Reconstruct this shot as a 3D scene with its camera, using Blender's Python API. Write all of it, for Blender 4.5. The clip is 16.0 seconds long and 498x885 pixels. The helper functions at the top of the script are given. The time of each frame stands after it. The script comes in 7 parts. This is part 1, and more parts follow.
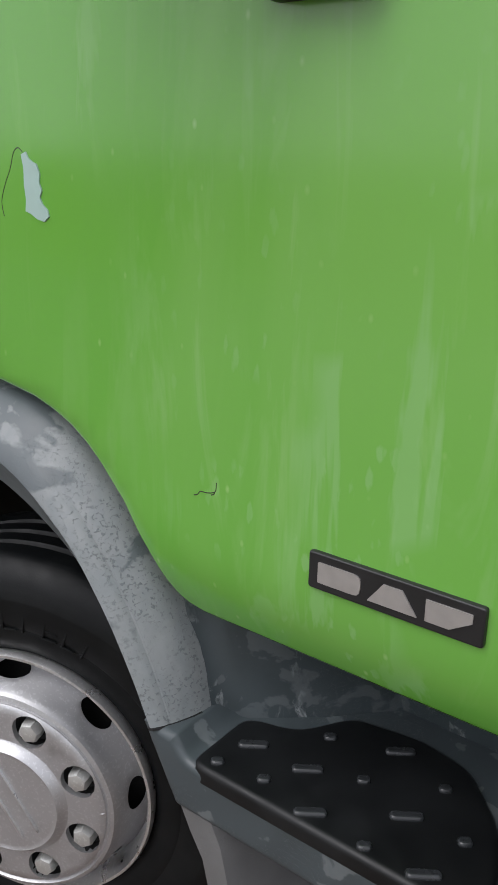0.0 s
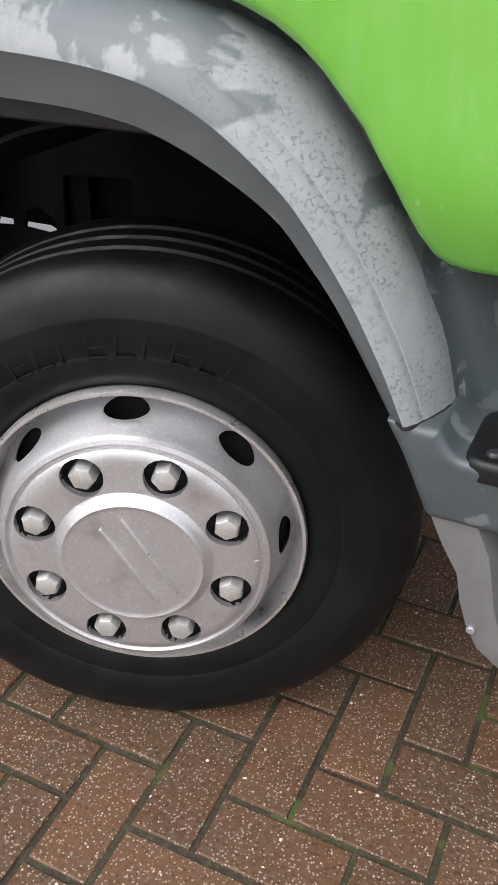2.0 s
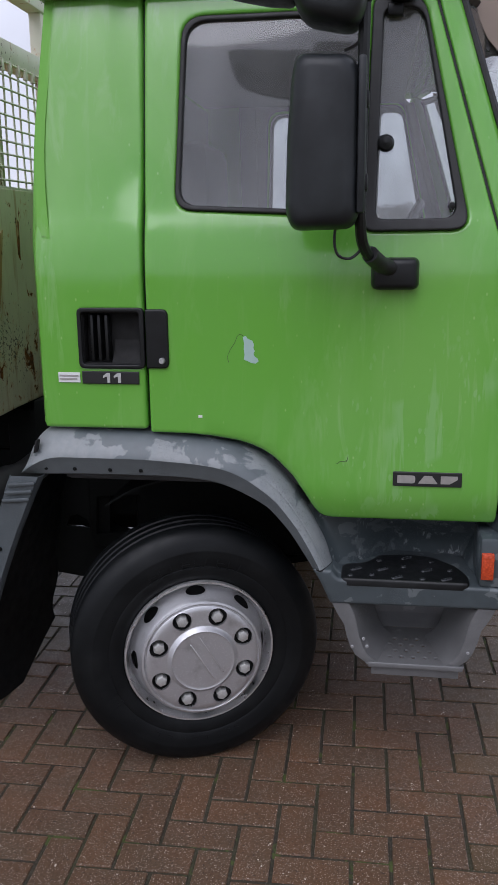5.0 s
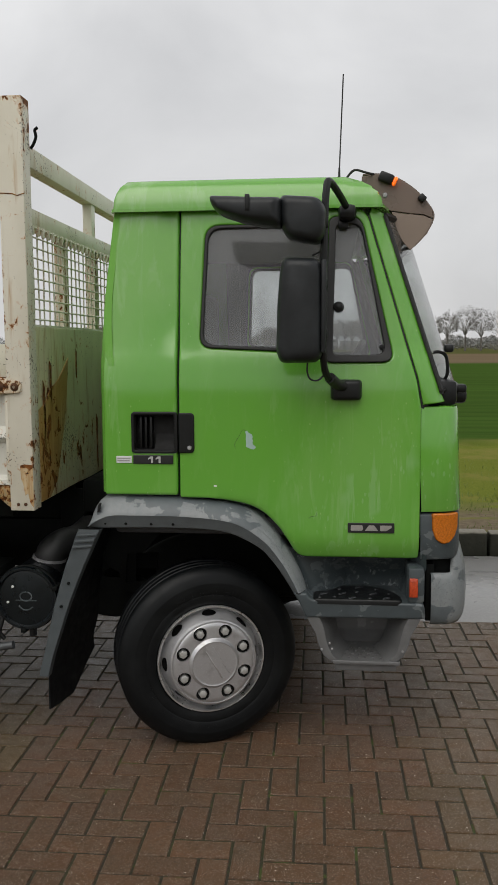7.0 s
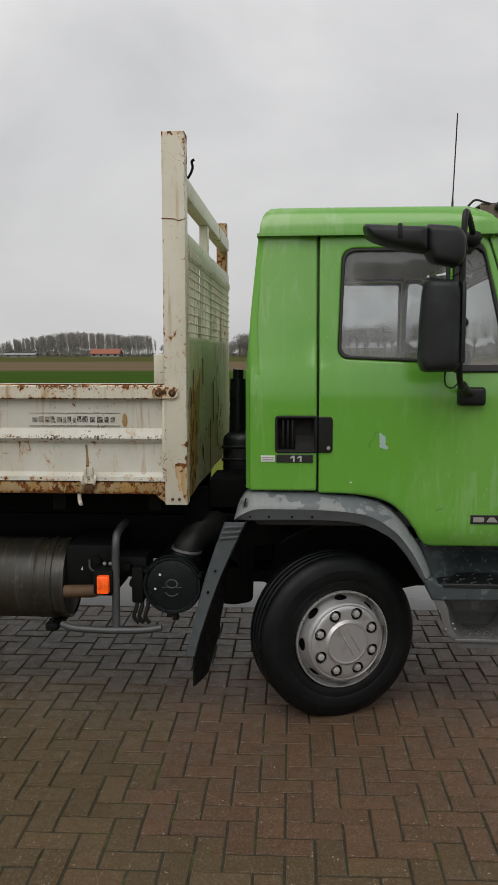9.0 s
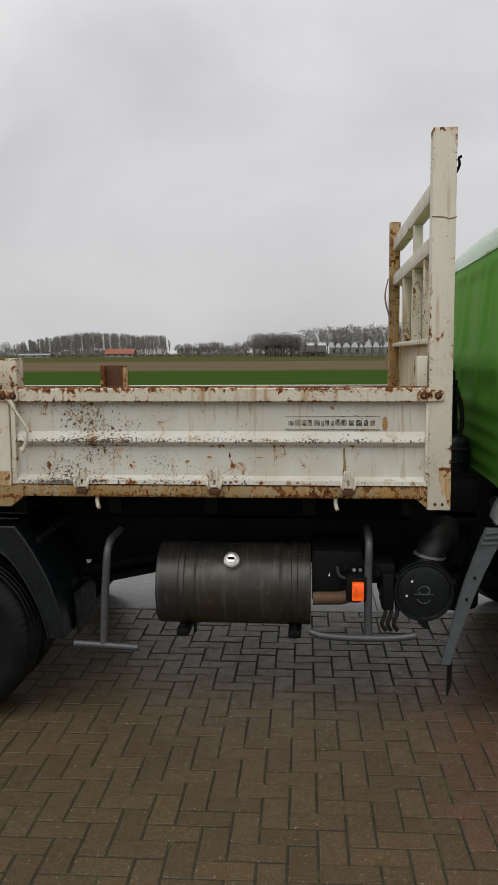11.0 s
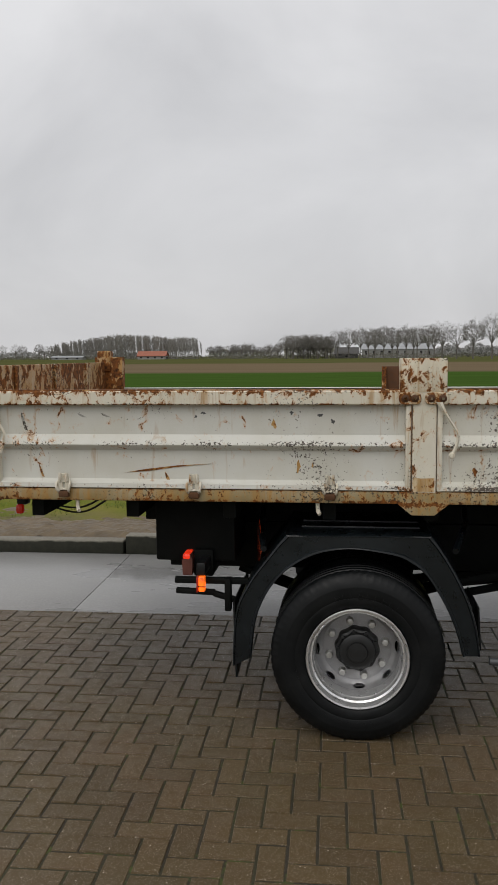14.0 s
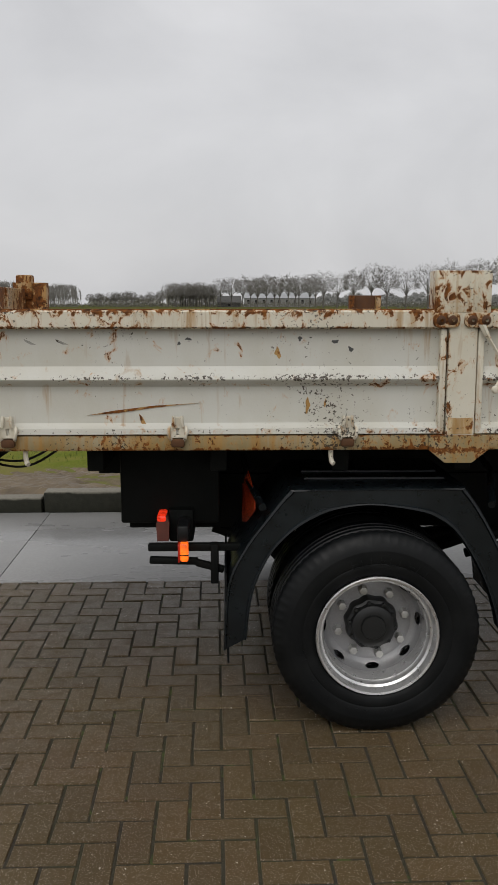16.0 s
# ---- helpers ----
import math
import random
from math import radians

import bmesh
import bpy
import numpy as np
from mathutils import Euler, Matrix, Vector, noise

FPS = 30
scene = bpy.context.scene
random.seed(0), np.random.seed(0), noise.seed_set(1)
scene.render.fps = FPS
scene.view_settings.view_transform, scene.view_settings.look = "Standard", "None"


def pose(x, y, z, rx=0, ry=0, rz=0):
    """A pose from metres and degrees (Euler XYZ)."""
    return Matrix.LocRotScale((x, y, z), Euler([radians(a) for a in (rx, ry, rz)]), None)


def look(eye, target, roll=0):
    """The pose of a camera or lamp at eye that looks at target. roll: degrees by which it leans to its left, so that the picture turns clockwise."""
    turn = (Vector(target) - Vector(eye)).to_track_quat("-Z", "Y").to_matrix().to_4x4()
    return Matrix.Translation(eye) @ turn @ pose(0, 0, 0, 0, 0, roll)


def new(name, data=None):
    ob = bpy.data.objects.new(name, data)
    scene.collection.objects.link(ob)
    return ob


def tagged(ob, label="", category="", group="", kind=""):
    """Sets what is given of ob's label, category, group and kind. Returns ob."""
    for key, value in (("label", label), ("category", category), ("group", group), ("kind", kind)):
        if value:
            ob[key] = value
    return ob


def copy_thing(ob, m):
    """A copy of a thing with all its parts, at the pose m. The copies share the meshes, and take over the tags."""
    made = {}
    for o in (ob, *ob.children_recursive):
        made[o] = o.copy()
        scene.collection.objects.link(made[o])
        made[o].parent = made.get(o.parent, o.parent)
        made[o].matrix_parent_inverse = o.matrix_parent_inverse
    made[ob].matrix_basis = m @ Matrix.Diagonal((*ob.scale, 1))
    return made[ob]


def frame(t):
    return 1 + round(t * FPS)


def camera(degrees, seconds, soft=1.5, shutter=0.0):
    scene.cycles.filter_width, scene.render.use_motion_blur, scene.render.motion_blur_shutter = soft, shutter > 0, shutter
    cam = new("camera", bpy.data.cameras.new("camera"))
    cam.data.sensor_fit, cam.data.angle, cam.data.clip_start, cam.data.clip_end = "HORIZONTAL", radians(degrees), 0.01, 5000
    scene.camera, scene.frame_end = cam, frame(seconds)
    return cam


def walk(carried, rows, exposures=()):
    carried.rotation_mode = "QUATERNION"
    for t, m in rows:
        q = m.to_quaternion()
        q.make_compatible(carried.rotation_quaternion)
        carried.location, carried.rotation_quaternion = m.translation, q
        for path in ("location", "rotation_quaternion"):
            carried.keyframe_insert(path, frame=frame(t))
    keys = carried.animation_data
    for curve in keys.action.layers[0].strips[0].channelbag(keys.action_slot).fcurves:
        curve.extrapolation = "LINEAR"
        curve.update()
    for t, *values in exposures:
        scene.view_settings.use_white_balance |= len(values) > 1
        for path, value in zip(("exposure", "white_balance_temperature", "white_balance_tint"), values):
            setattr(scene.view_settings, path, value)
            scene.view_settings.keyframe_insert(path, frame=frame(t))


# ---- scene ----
cam = camera(32.8, 16.0)
PATH = [
    (0, (0.018, -0.573, 1.342), (-1.127, 0.937, 0.697), 1.0),
    (0.5, (-0.129, -0.563, 1.253), (-1.307, 0.921, 0.61), 0.5),
    (1, (-0.219, -0.559, 1.14), (-1.291, 0.94, 0.362), 0.4),
    (1.5, (-0.312, -0.578, 1.076), (-1.252, 0.916, 0.136), 0.6),
    (2, (-0.411, -0.648, 1.103), (-1.162, 0.873, 0.043), 0.05),
    (2.5, (-0.485, -0.811, 1.163), (-1.124, 0.739, 0.076), -0.15),
    (3, (-0.504, -0.998, 1.261), (-0.998, 0.604, 0.171), -0.31),
    (3.5, (-0.488, -1.262, 1.378), (-0.876, 0.390, 0.317), -0.75),
    (4, (-0.478, -1.574, 1.500), (-0.829, 0.198, 0.643), -0.83),
    (4.5, (-0.509, -1.899, 1.553), (-0.814, -0.026, 0.924), -0.45),
    (5, (-0.447, -2.186, 1.607), (-0.736, -0.266, 1.129), -0.68),
    (5.2, (-0.412, -2.296, 1.626), (-0.704, -0.362, 1.204), -0.56),
    (7.3, (-0.486, -3.417, 1.678), (-0.651, -1.436, 1.458), -0.2),
    (7.5, (-0.55, -3.503, 1.682), (-0.697, -1.52, 1.465), -0.1),
    (8, (-0.741, -3.668, 1.676), (-0.866, -1.682, 1.474), 0.0),
    (8.2, (-0.797, -3.7, 1.691), (-0.927, -1.715, 1.482), -0.0),
    (10.3, (-1.836, -3.718, 1.691), (-1.969, -1.734, 1.484), -0.2),
    (10.5, (-1.936, -3.722, 1.697), (-2.079, -1.739, 1.485), -0.3),
    (11, (-2.232, -3.701, 1.704), (-2.393, -1.719, 1.495), -0.3),
    (11.5, (-2.533, -3.685, 1.712), (-2.712, -1.705, 1.499), -0.3),
    (12, (-2.846, -3.665, 1.717), (-3.049, -1.687, 1.504), -0.3),
    (12.5, (-3.195, -3.631, 1.696), (-3.388, -1.651, 1.488), -0.1),
    (13, (-3.502, -3.628, 1.701), (-3.692, -1.648, 1.498), -0.2),
    (13.5, (-3.735, -3.635, 1.708), (-3.958, -1.66, 1.504), -0.35),
    (14, (-3.996, -3.633, 1.704), (-4.224, -1.657, 1.5), -0.4),
    (14.5, (-4.275, -3.576, 1.703), (-4.492, -1.598, 1.497), -0.2),
    (15, (-4.426, -3.439, 1.669), (-4.612, -1.458, 1.464), 0.0),
    (15.5, (-4.501, -3.209, 1.636), (-4.593, -1.226, 1.394), -0.1),
    (16, (-4.482, -2.936, 1.575), (-4.434, -0.963, 1.252), -0.0),
]
EXPOSURES = [(0.0, 0.70, 6250, 12), (0.5, 0.82, 6500, 14), (1.0, 0.99, 6980, 14), (1.7, 1.27, 6450, 13), (2.5, 1.65, 6400, 18), (3.5, 1.73, 6120, 33), (4.0, 1.57, 5920, 26), (4.5, 1.08, 5800, 22),
             (5.0, 0.36, 5850, 17), (5.6, 0.16, 6350, 9), (7.3, 0.05, 6650, 8), (8.2, 0.0, 6700, 8), (10.3, 0.0, 6650, 9), (16.0, 0.0, 6600, 9)]
walk(cam, [(t, look(eye, target, roll)) for t, eye, target, roll in PATH], EXPOSURES)

# ---- sky, sun ----
SUN_ELEV, SUN_TURN = 52.0, 200.0
world = bpy.data.worlds.new("overcast_sky")
scene.world = world
world.use_nodes = True
wn, wl = world.node_tree.nodes, world.node_tree.links
wn.clear()
w_out, w_bg = wn.new("ShaderNodeOutputWorld"), wn.new("ShaderNodeBackground")
w_sky = wn.new("ShaderNodeTexSky")
w_sky.sky_type, w_sky.sun_disc = "NISHITA", False
w_sky.sun_elevation, w_sky.sun_rotation = radians(SUN_ELEV), radians(SUN_TURN)
w_sky.air_density, w_sky.dust_density, w_sky.ozone_density = 1.0, 4.0, 1.0
w_tex, w_map = wn.new("ShaderNodeTexCoord"), wn.new("ShaderNodeMapping")
w_map.inputs["Scale"].default_value = (1.0, 1.0, 1.5)
w_map.inputs["Location"].default_value = (3.1, 1.7, 0.6)
w_cloud = wn.new("ShaderNodeTexNoise")
w_cloud.inputs["Scale"].default_value, w_cloud.inputs["Detail"].default_value = 3.0, 6.0
w_cloud.inputs["Roughness"].default_value, w_cloud.inputs["Distortion"].default_value = 0.5, 0.4
w_ramp = wn.new("ShaderNodeValToRGB")
w_ramp.color_ramp.elements[0].position, w_ramp.color_ramp.elements[0].color = 0.30, (6.05, 6.08, 6.34, 1)
w_ramp.color_ramp.elements[1].position, w_ramp.color_ramp.elements[1].color = 0.70, (7.96, 7.97, 8.24, 1)
w_mix = wn.new("ShaderNodeMix")
w_mix.data_type = "RGBA"
w_mix.inputs["Factor"].default_value = 0.93
wl.new(w_tex.outputs["Generated"], w_map.inputs["Vector"])
wl.new(w_map.outputs["Vector"], w_cloud.inputs["Vector"])
wl.new(w_cloud.outputs["Fac"], w_ramp.inputs["Fac"])
wl.new(w_sky.outputs["Color"], w_mix.inputs["A"])
w_sep, w_rise, w_fall = wn.new("ShaderNodeSeparateXYZ"), wn.new("ShaderNodeMapRange"), wn.new("ShaderNodeVectorMath")
w_fall.operation = "SCALE"
for key, value in (("From Min", 0.0), ("From Max", 0.45), ("To Min", 0.86), ("To Max", 1.04)):
    w_rise.inputs[key].default_value = value
wl.new(w_tex.outputs["Generated"], w_sep.inputs[0])
wl.new(w_sep.outputs[2], w_rise.inputs["Value"])
wl.new(w_ramp.outputs["Color"], w_fall.inputs[0])
wl.new(w_rise.outputs["Result"], w_fall.inputs["Scale"])
wl.new(w_fall.outputs["Vector"], w_mix.inputs["B"])
wl.new(w_mix.outputs["Result"], w_bg.inputs["Color"])
w_bg.inputs["Strength"].default_value = 0.1
wl.new(w_bg.outputs["Background"], w_out.inputs["Surface"])

sun = new("sun", bpy.data.lights.new("sun", "SUN"))
sun.data.energy, sun.data.angle, sun.data.color = 1.1, radians(50), (1.0, 0.97, 0.93)
sun.matrix_world = look((-6, -14, 20), (-2.0, 0.5, 0.5))

# ---- materials ----
class Nodes:
    """A material under construction: noise, ramps and mixes on one principled surface."""

    def __init__(self, name, rough=0.5, metal=0.0, coords="Object"):
        self.mat = bpy.data.materials.new(name)
        self.mat.use_nodes = True
        self.n, self.l = self.mat.node_tree.nodes, self.mat.node_tree.links
        self.bsdf = self.n["Principled BSDF"]
        self.bsdf.inputs["Roughness"].default_value = rough
        self.bsdf.inputs["Metallic"].default_value = metal
        self.tc = self.n.new("ShaderNodeTexCoord")
        self.vec = self.tc.outputs[coords]

    def shift(self, island=False):
        """Moves the pattern by a random step for each object, or for each loose piece of a mesh."""
        info, comb, add = self.n.new("ShaderNodeNewGeometry" if island else "ShaderNodeObjectInfo"), self.n.new("ShaderNodeMath"), self.n.new("ShaderNodeVectorMath")
        chance = info.outputs["Random Per Island" if island else "Random"]
        comb.operation, comb.inputs[1].default_value = "MULTIPLY", 57.0
        self.l.new(chance, comb.inputs[0])
        self.l.new(self.vec, add.inputs[0])
        self.l.new(comb.outputs[0], add.inputs[1])
        self.vec = add.outputs[0]
        return chance

    def scaled(self, stretch):
        m = self.n.new("ShaderNodeMapping")
        m.inputs["Scale"].default_value = stretch
        self.l.new(self.vec, m.inputs["Vector"])
        return m.outputs["Vector"]

    def noise(self, scale, detail=4.0, stretch=None, rough=0.55, distort=0.0):
        t = self.n.new("ShaderNodeTexNoise")
        for key, value in (("Scale", scale), ("Detail", detail), ("Roughness", rough), ("Distortion", distort)):
            t.inputs[key].default_value = value
        self.l.new(self.scaled(stretch) if stretch else self.vec, t.inputs["Vector"])
        return t.outputs["Fac"]

    def cells(self, scale, stretch=None, feature="F1"):
        t = self.n.new("ShaderNodeTexVoronoi")
        t.feature = feature
        t.inputs["Scale"].default_value = scale
        self.l.new(self.scaled(stretch) if stretch else self.vec, t.inputs["Vector"])
        return t.outputs["Distance"]

    def ramp(self, fac, lo, hi, a=0.0, b=1.0):
        t = self.n.new("ShaderNodeMapRange")
        for key, value in (("From Min", lo), ("From Max", hi), ("To Min", a), ("To Max", b)):
            t.inputs[key].default_value = value
        self.l.new(fac, t.inputs["Value"])
        return t.outputs["Result"]

    def math(self, op, a, b):
        t = self.n.new("ShaderNodeMath")
        t.operation = op
        for k, v in enumerate((a, b)):
            if isinstance(v, (int, float)):
                t.inputs[k].default_value = v
            else:
                self.l.new(v, t.inputs[k])
        return t.outputs[0]

    def mix(self, fac, a, b):
        t = self.n.new("ShaderNodeMix")
        t.data_type = "RGBA"
        for key, v in (("Factor", fac), ("A", a), ("B", b)):
            if isinstance(v, (int, float)):
                t.inputs[key].default_value = v
            elif isinstance(v, tuple):
                t.inputs[key].default_value = (*v, 1)
            else:
                self.l.new(v, t.inputs[key])
        return t.outputs["Result"]

    def axis(self, k):
        t = self.n.new("ShaderNodeSeparateXYZ")
        self.l.new(self.vec, t.inputs[0])
        return t.outputs[k]

    def done(self, colour, rough=None, bump=None, depth=0.002, strength=0.6, coat=0.0, spec=None):
        b = self.bsdf
        if isinstance(colour, tuple):
            b.inputs["Base Color"].default_value = (*colour, 1)
        else:
            self.l.new(colour, b.inputs["Base Color"])
        if rough is not None:
            self.l.new(rough, b.inputs["Roughness"])
        if bump is not None:
            t = self.n.new("ShaderNodeBump")
            t.inputs["Distance"].default_value, t.inputs["Strength"].default_value = depth, strength
            self.l.new(bump, t.inputs["Height"])
            self.l.new(t.outputs["Normal"], b.inputs["Normal"])
        b.inputs["Coat Weight"].default_value = coat
        b.inputs["Coat Roughness"].default_value = 0.12
        if spec is not None:
            b.inputs["Specular IOR Level"].default_value = spec
        return self.mat


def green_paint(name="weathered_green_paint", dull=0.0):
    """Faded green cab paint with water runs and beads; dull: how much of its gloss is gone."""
    m = Nodes(name, 0.34)
    fade = m.ramp(m.noise(3.0, 5, (1.0, 1.0, 0.45), 0.5, 0.8), 0.44, 0.62)
    runs = m.ramp(m.noise(15.0, 4, (1.0, 1.0, 0.15), 0.6, 1.2), 0.54, 0.66, 0.0, 0.20)
    drops = m.ramp(m.cells(46.0, (1, 1, 0.6)), 0.0, 0.16, 0.5, 0.0)
    spots = m.ramp(m.noise(9.0, 2), 0.52, 0.60)
    c = m.mix(m.math("MULTIPLY", fade, 0.55), (0.127, 0.374, 0.045), (0.199, 0.433, 0.098))
    c = m.mix(m.math("MULTIPLY", runs, m.ramp(fade, 0.0, 1.0, 0.25, 1.0)), c, (0.38, 0.55, 0.28))
    c = m.mix(m.math("MULTIPLY", drops, spots), c, (0.42, 0.60, 0.25))
    chalk = m.math("MULTIPLY", m.ramp(m.noise(9.0, 5, (1.0, 1.0, 0.22), 0.62, 0.6), 0.56, 0.62), m.ramp(m.noise(2.4, 2, (1, 1, 0.7)), 0.50, 0.60))
    c = m.mix(m.math("MULTIPLY", chalk, 0.14), c, (0.45, 0.60, 0.36))
    beads = m.math("ADD", m.cells(52.0, (1, 1, 0.42)), m.math("MULTIPLY", m.noise(70.0, 3, (1, 1, 0.4)), 0.9))
    drip = m.math("MULTIPLY", m.ramp(beads, 0.60, 0.72, 1.0, 0.0), m.ramp(m.noise(8.0, 2, (1, 1, 0.6)), 0.47, 0.53))
    front = m.math("MULTIPLY", m.ramp(m.axis(0), -0.66, -0.42), m.ramp(m.axis(2), 1.46, 1.22))
    long = m.math("MULTIPLY", m.ramp(m.noise(21.0, 4, (1.0, 1.0, 0.13), 0.55, 0.5), 0.555, 0.60), m.ramp(m.noise(4.0, 2), 0.48, 0.56))
    c = m.mix(m.math("MULTIPLY", m.math("MULTIPLY", m.math("MAXIMUM", drip, long), front), 0.15), c, (0.44, 0.60, 0.42))
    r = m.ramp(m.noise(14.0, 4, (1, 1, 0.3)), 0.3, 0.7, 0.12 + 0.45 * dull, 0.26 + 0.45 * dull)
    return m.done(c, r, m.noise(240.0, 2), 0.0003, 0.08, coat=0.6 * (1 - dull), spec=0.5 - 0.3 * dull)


def grey_plastic(name="weathered_grey_plastic", a=(0.085, 0.10, 0.108), b=(0.30, 0.32, 0.325), amount=0.5, pit=0.65, scale=6.5, leg=False, scuff=0.0):
    """Faded plastic: whitish blotches with crisp edges, broken by small dark pits and blisters; leg: bleached and blistered most on the arch's front leg."""
    m = Nodes(name, 0.5)
    field = m.math("ADD", m.noise(scale, 5, (1, 1, 1.3), 0.48, 0.35), m.math("MULTIPLY", m.noise(48.0, 3), 0.06))
    zone = m.ramp(m.noise(4.2, 3), 0.48, 0.56)
    if leg:
        field = m.math("ADD", field, m.ramp(m.axis(0), -0.92, -0.74, 0.0, 0.022))
        zone = m.math("MAXIMUM", m.math("MULTIPLY", zone, 0.5), m.math("MULTIPLY", m.ramp(m.axis(0), -0.84, -0.74), m.ramp(m.noise(11.0, 3), 0.36, 0.50)))
    patch = m.ramp(field, 1.03 - amount - 0.010, 1.03 - amount + 0.010)
    pits = m.ramp(m.noise(190.0, 4, (1, 1, 1.25), 0.6, 0.5), 0.565, 0.60)
    soft = m.noise(22.0, 4)
    smear = m.ramp(m.noise(34.0, 5, (1, 1, 0.35), 0.6, 0.4), 0.44, 0.66)
    c = m.mix(soft, tuple(v * 0.85 for v in a), tuple(v * 1.45 for v in a))
    pale = m.mix(m.noise(60.0, 4), tuple(v * 0.85 for v in b), tuple(v * 1.15 for v in b))
    pale = m.mix(m.math("MULTIPLY", smear, 0.40), pale, tuple(v * 1.9 for v in a))
    c = m.mix(m.math("MULTIPLY", patch, 0.85), c, pale)
    c = m.mix(m.math("MULTIPLY", m.math("MULTIPLY", pits, zone), pit), c, tuple(v * 1.15 for v in a))
    if scuff:
        rub = m.math("MULTIPLY", m.ramp(m.noise(46.0, 5, (1, 1, 0.5), 0.65, 1.0), 0.53, 0.62), m.ramp(m.noise(9.0, 3, None, 0.5, 0.4), 0.50, 0.58))
        c = m.mix(m.math("MULTIPLY", rub, scuff), c, (0.30, 0.32, 0.325))
    return m.done(c, m.ramp(soft, 0.2, 0.8, 0.28, 0.55), m.math("MULTIPLY", pits, zone), 0.0010, 0.6)


def black_plastic(name="black_plastic", base=(0.0045, 0.005, 0.0055), rough=0.42):
    m = Nodes(name, rough)
    n = m.noise(8.0, 5)
    c = m.mix(m.ramp(n, 0.4, 0.75), base, tuple(v * 2.0 + 0.002 for v in base))
    return m.done(c, m.ramp(m.noise(30.0, 4), 0.2, 0.8, rough - 0.14, rough + 0.16), m.noise(420.0, 2), 0.0003, 0.3, spec=0.36)


def rubber():
    m = Nodes("tyre_rubber", 0.6)
    n = m.noise(9.0, 6)
    c = m.mix(m.ramp(n, 0.45, 0.75), (0.0036, 0.0044, 0.0050), (0.0095, 0.0105, 0.0108))
    return m.done(c, m.ramp(m.noise(24.0, 5), 0.25, 0.75, 0.34, 0.62), m.noise(300.0, 3), 0.0006, 0.3, spec=0.22)


def silver(name="painted_silver_steel", base=(0.52, 0.52, 0.53), rough=0.38, metal=0.75):
    m = Nodes(name, rough, metal)
    drops = m.ramp(m.noise(230.0, 3), 0.57, 0.63)
    dirt_veil = m.ramp(m.noise(16.0, 6), 0.55, 0.8)
    c = m.mix(m.math("MULTIPLY", drops, 0.32), base, tuple(min(1, v * 1.5) for v in base))
    c = m.mix(m.math("MULTIPLY", dirt_veil, 0.55), c, (0.20, 0.19, 0.18))
    return m.done(c, m.ramp(m.noise(40.0, 4), 0.2, 0.8, rough - 0.1, rough + 0.16), drops, 0.0004, 0.2)


def worn_white(name, rust, chips, base=(0.66, 0.655, 0.60), dirt_veil=0.35, runs=0.25, bands=(), grain=19.0):
    """Old cream-white paint: dark chips, rust with ochre halos and brown runs, and grime. rust, chips: how rare (2 rare, 0 half of it).
    runs: share of the surface with vertical ochre runs. bands: (axis, place, half width, chips, rust), lines along which the paint is worn."""
    m = Nodes(name, 0.48)
    grime = m.ramp(m.noise(5.0, 6, (1, 1, 0.6)), 0.40, 0.72)
    streak = m.noise(30.0, 4, (1, 1, 0.09), 0.6, 0.4)
    wide = m.noise(4.5, 3, (1, 1, 0.5))
    flow = m.ramp(m.math("ADD", m.math("MULTIPLY", streak, 0.7), m.math("MULTIPLY", wide, 0.5)), 0.74 - 0.32 * runs, 0.90 - 0.32 * runs)
    fine = m.noise(96.0, 4, None, 0.6, 0.4)
    small = m.math("ADD", m.math("MULTIPLY", fine, 0.8), m.math("MULTIPLY", m.noise(3.0, 3), 0.4))
    big = m.noise(grain, 6, (1, 1, 0.7), 0.68, 0.6)
    large = m.math("ADD", m.math("MULTIPLY", big, 0.85), m.math("MULTIPLY", m.noise(2.3, 3), 0.35))
    for axis, place, half, more_chips, more_rust in bands:
        line = m.ramp(m.math("ABSOLUTE", m.math("SUBTRACT", m.axis(axis), place), 0.0), half * 0.25, half, 1.0, 0.0)
        if more_chips:
            small = m.math("ADD", small, m.math("MULTIPLY", line, more_chips))
        if more_rust:
            large = m.math("ADD", large, m.math("MULTIPLY", line, more_rust))
    chip = m.ramp(small, 0.60 + 0.079 * chips, 0.612 + 0.079 * chips)
    rusty = m.ramp(large, 0.60 + 0.077 * rust, 0.622 + 0.077 * rust)
    halo = m.ramp(large, 0.545 + 0.077 * rust, 0.635 + 0.077 * rust)
    tone = m.mix(m.ramp(m.noise(55.0, 5), 0.3, 0.7), (0.028, 0.011, 0.004), (0.260, 0.090, 0.017))
    ochre = m.mix(m.noise(26.0, 4, (1, 1, 0.3)), (0.25, 0.112, 0.024), (0.47, 0.28, 0.085))
    c = m.mix(m.math("MULTIPLY", grime, dirt_veil), base, (0.44, 0.40, 0.29))
    c = m.mix(m.math("MULTIPLY", halo, 0.8), c, (0.50, 0.235, 0.052))
    c = m.mix(m.math("MULTIPLY", flow, 0.85), c, ochre)
    c = m.mix(m.math("MULTIPLY", chip, 0.92), c, m.mix(m.noise(24.0, 3), (0.016, 0.013, 0.011), (0.070, 0.048, 0.030)))
    c = m.mix(rusty, c, tone)
    r = m.mix(rusty, (0.42, 0.42, 0.42), (0.85, 0.85, 0.85))
    return m.done(c, r, m.math("SUBTRACT", fine, m.math("ADD", rusty, chip)), 0.0012, 0.5, spec=0.3)


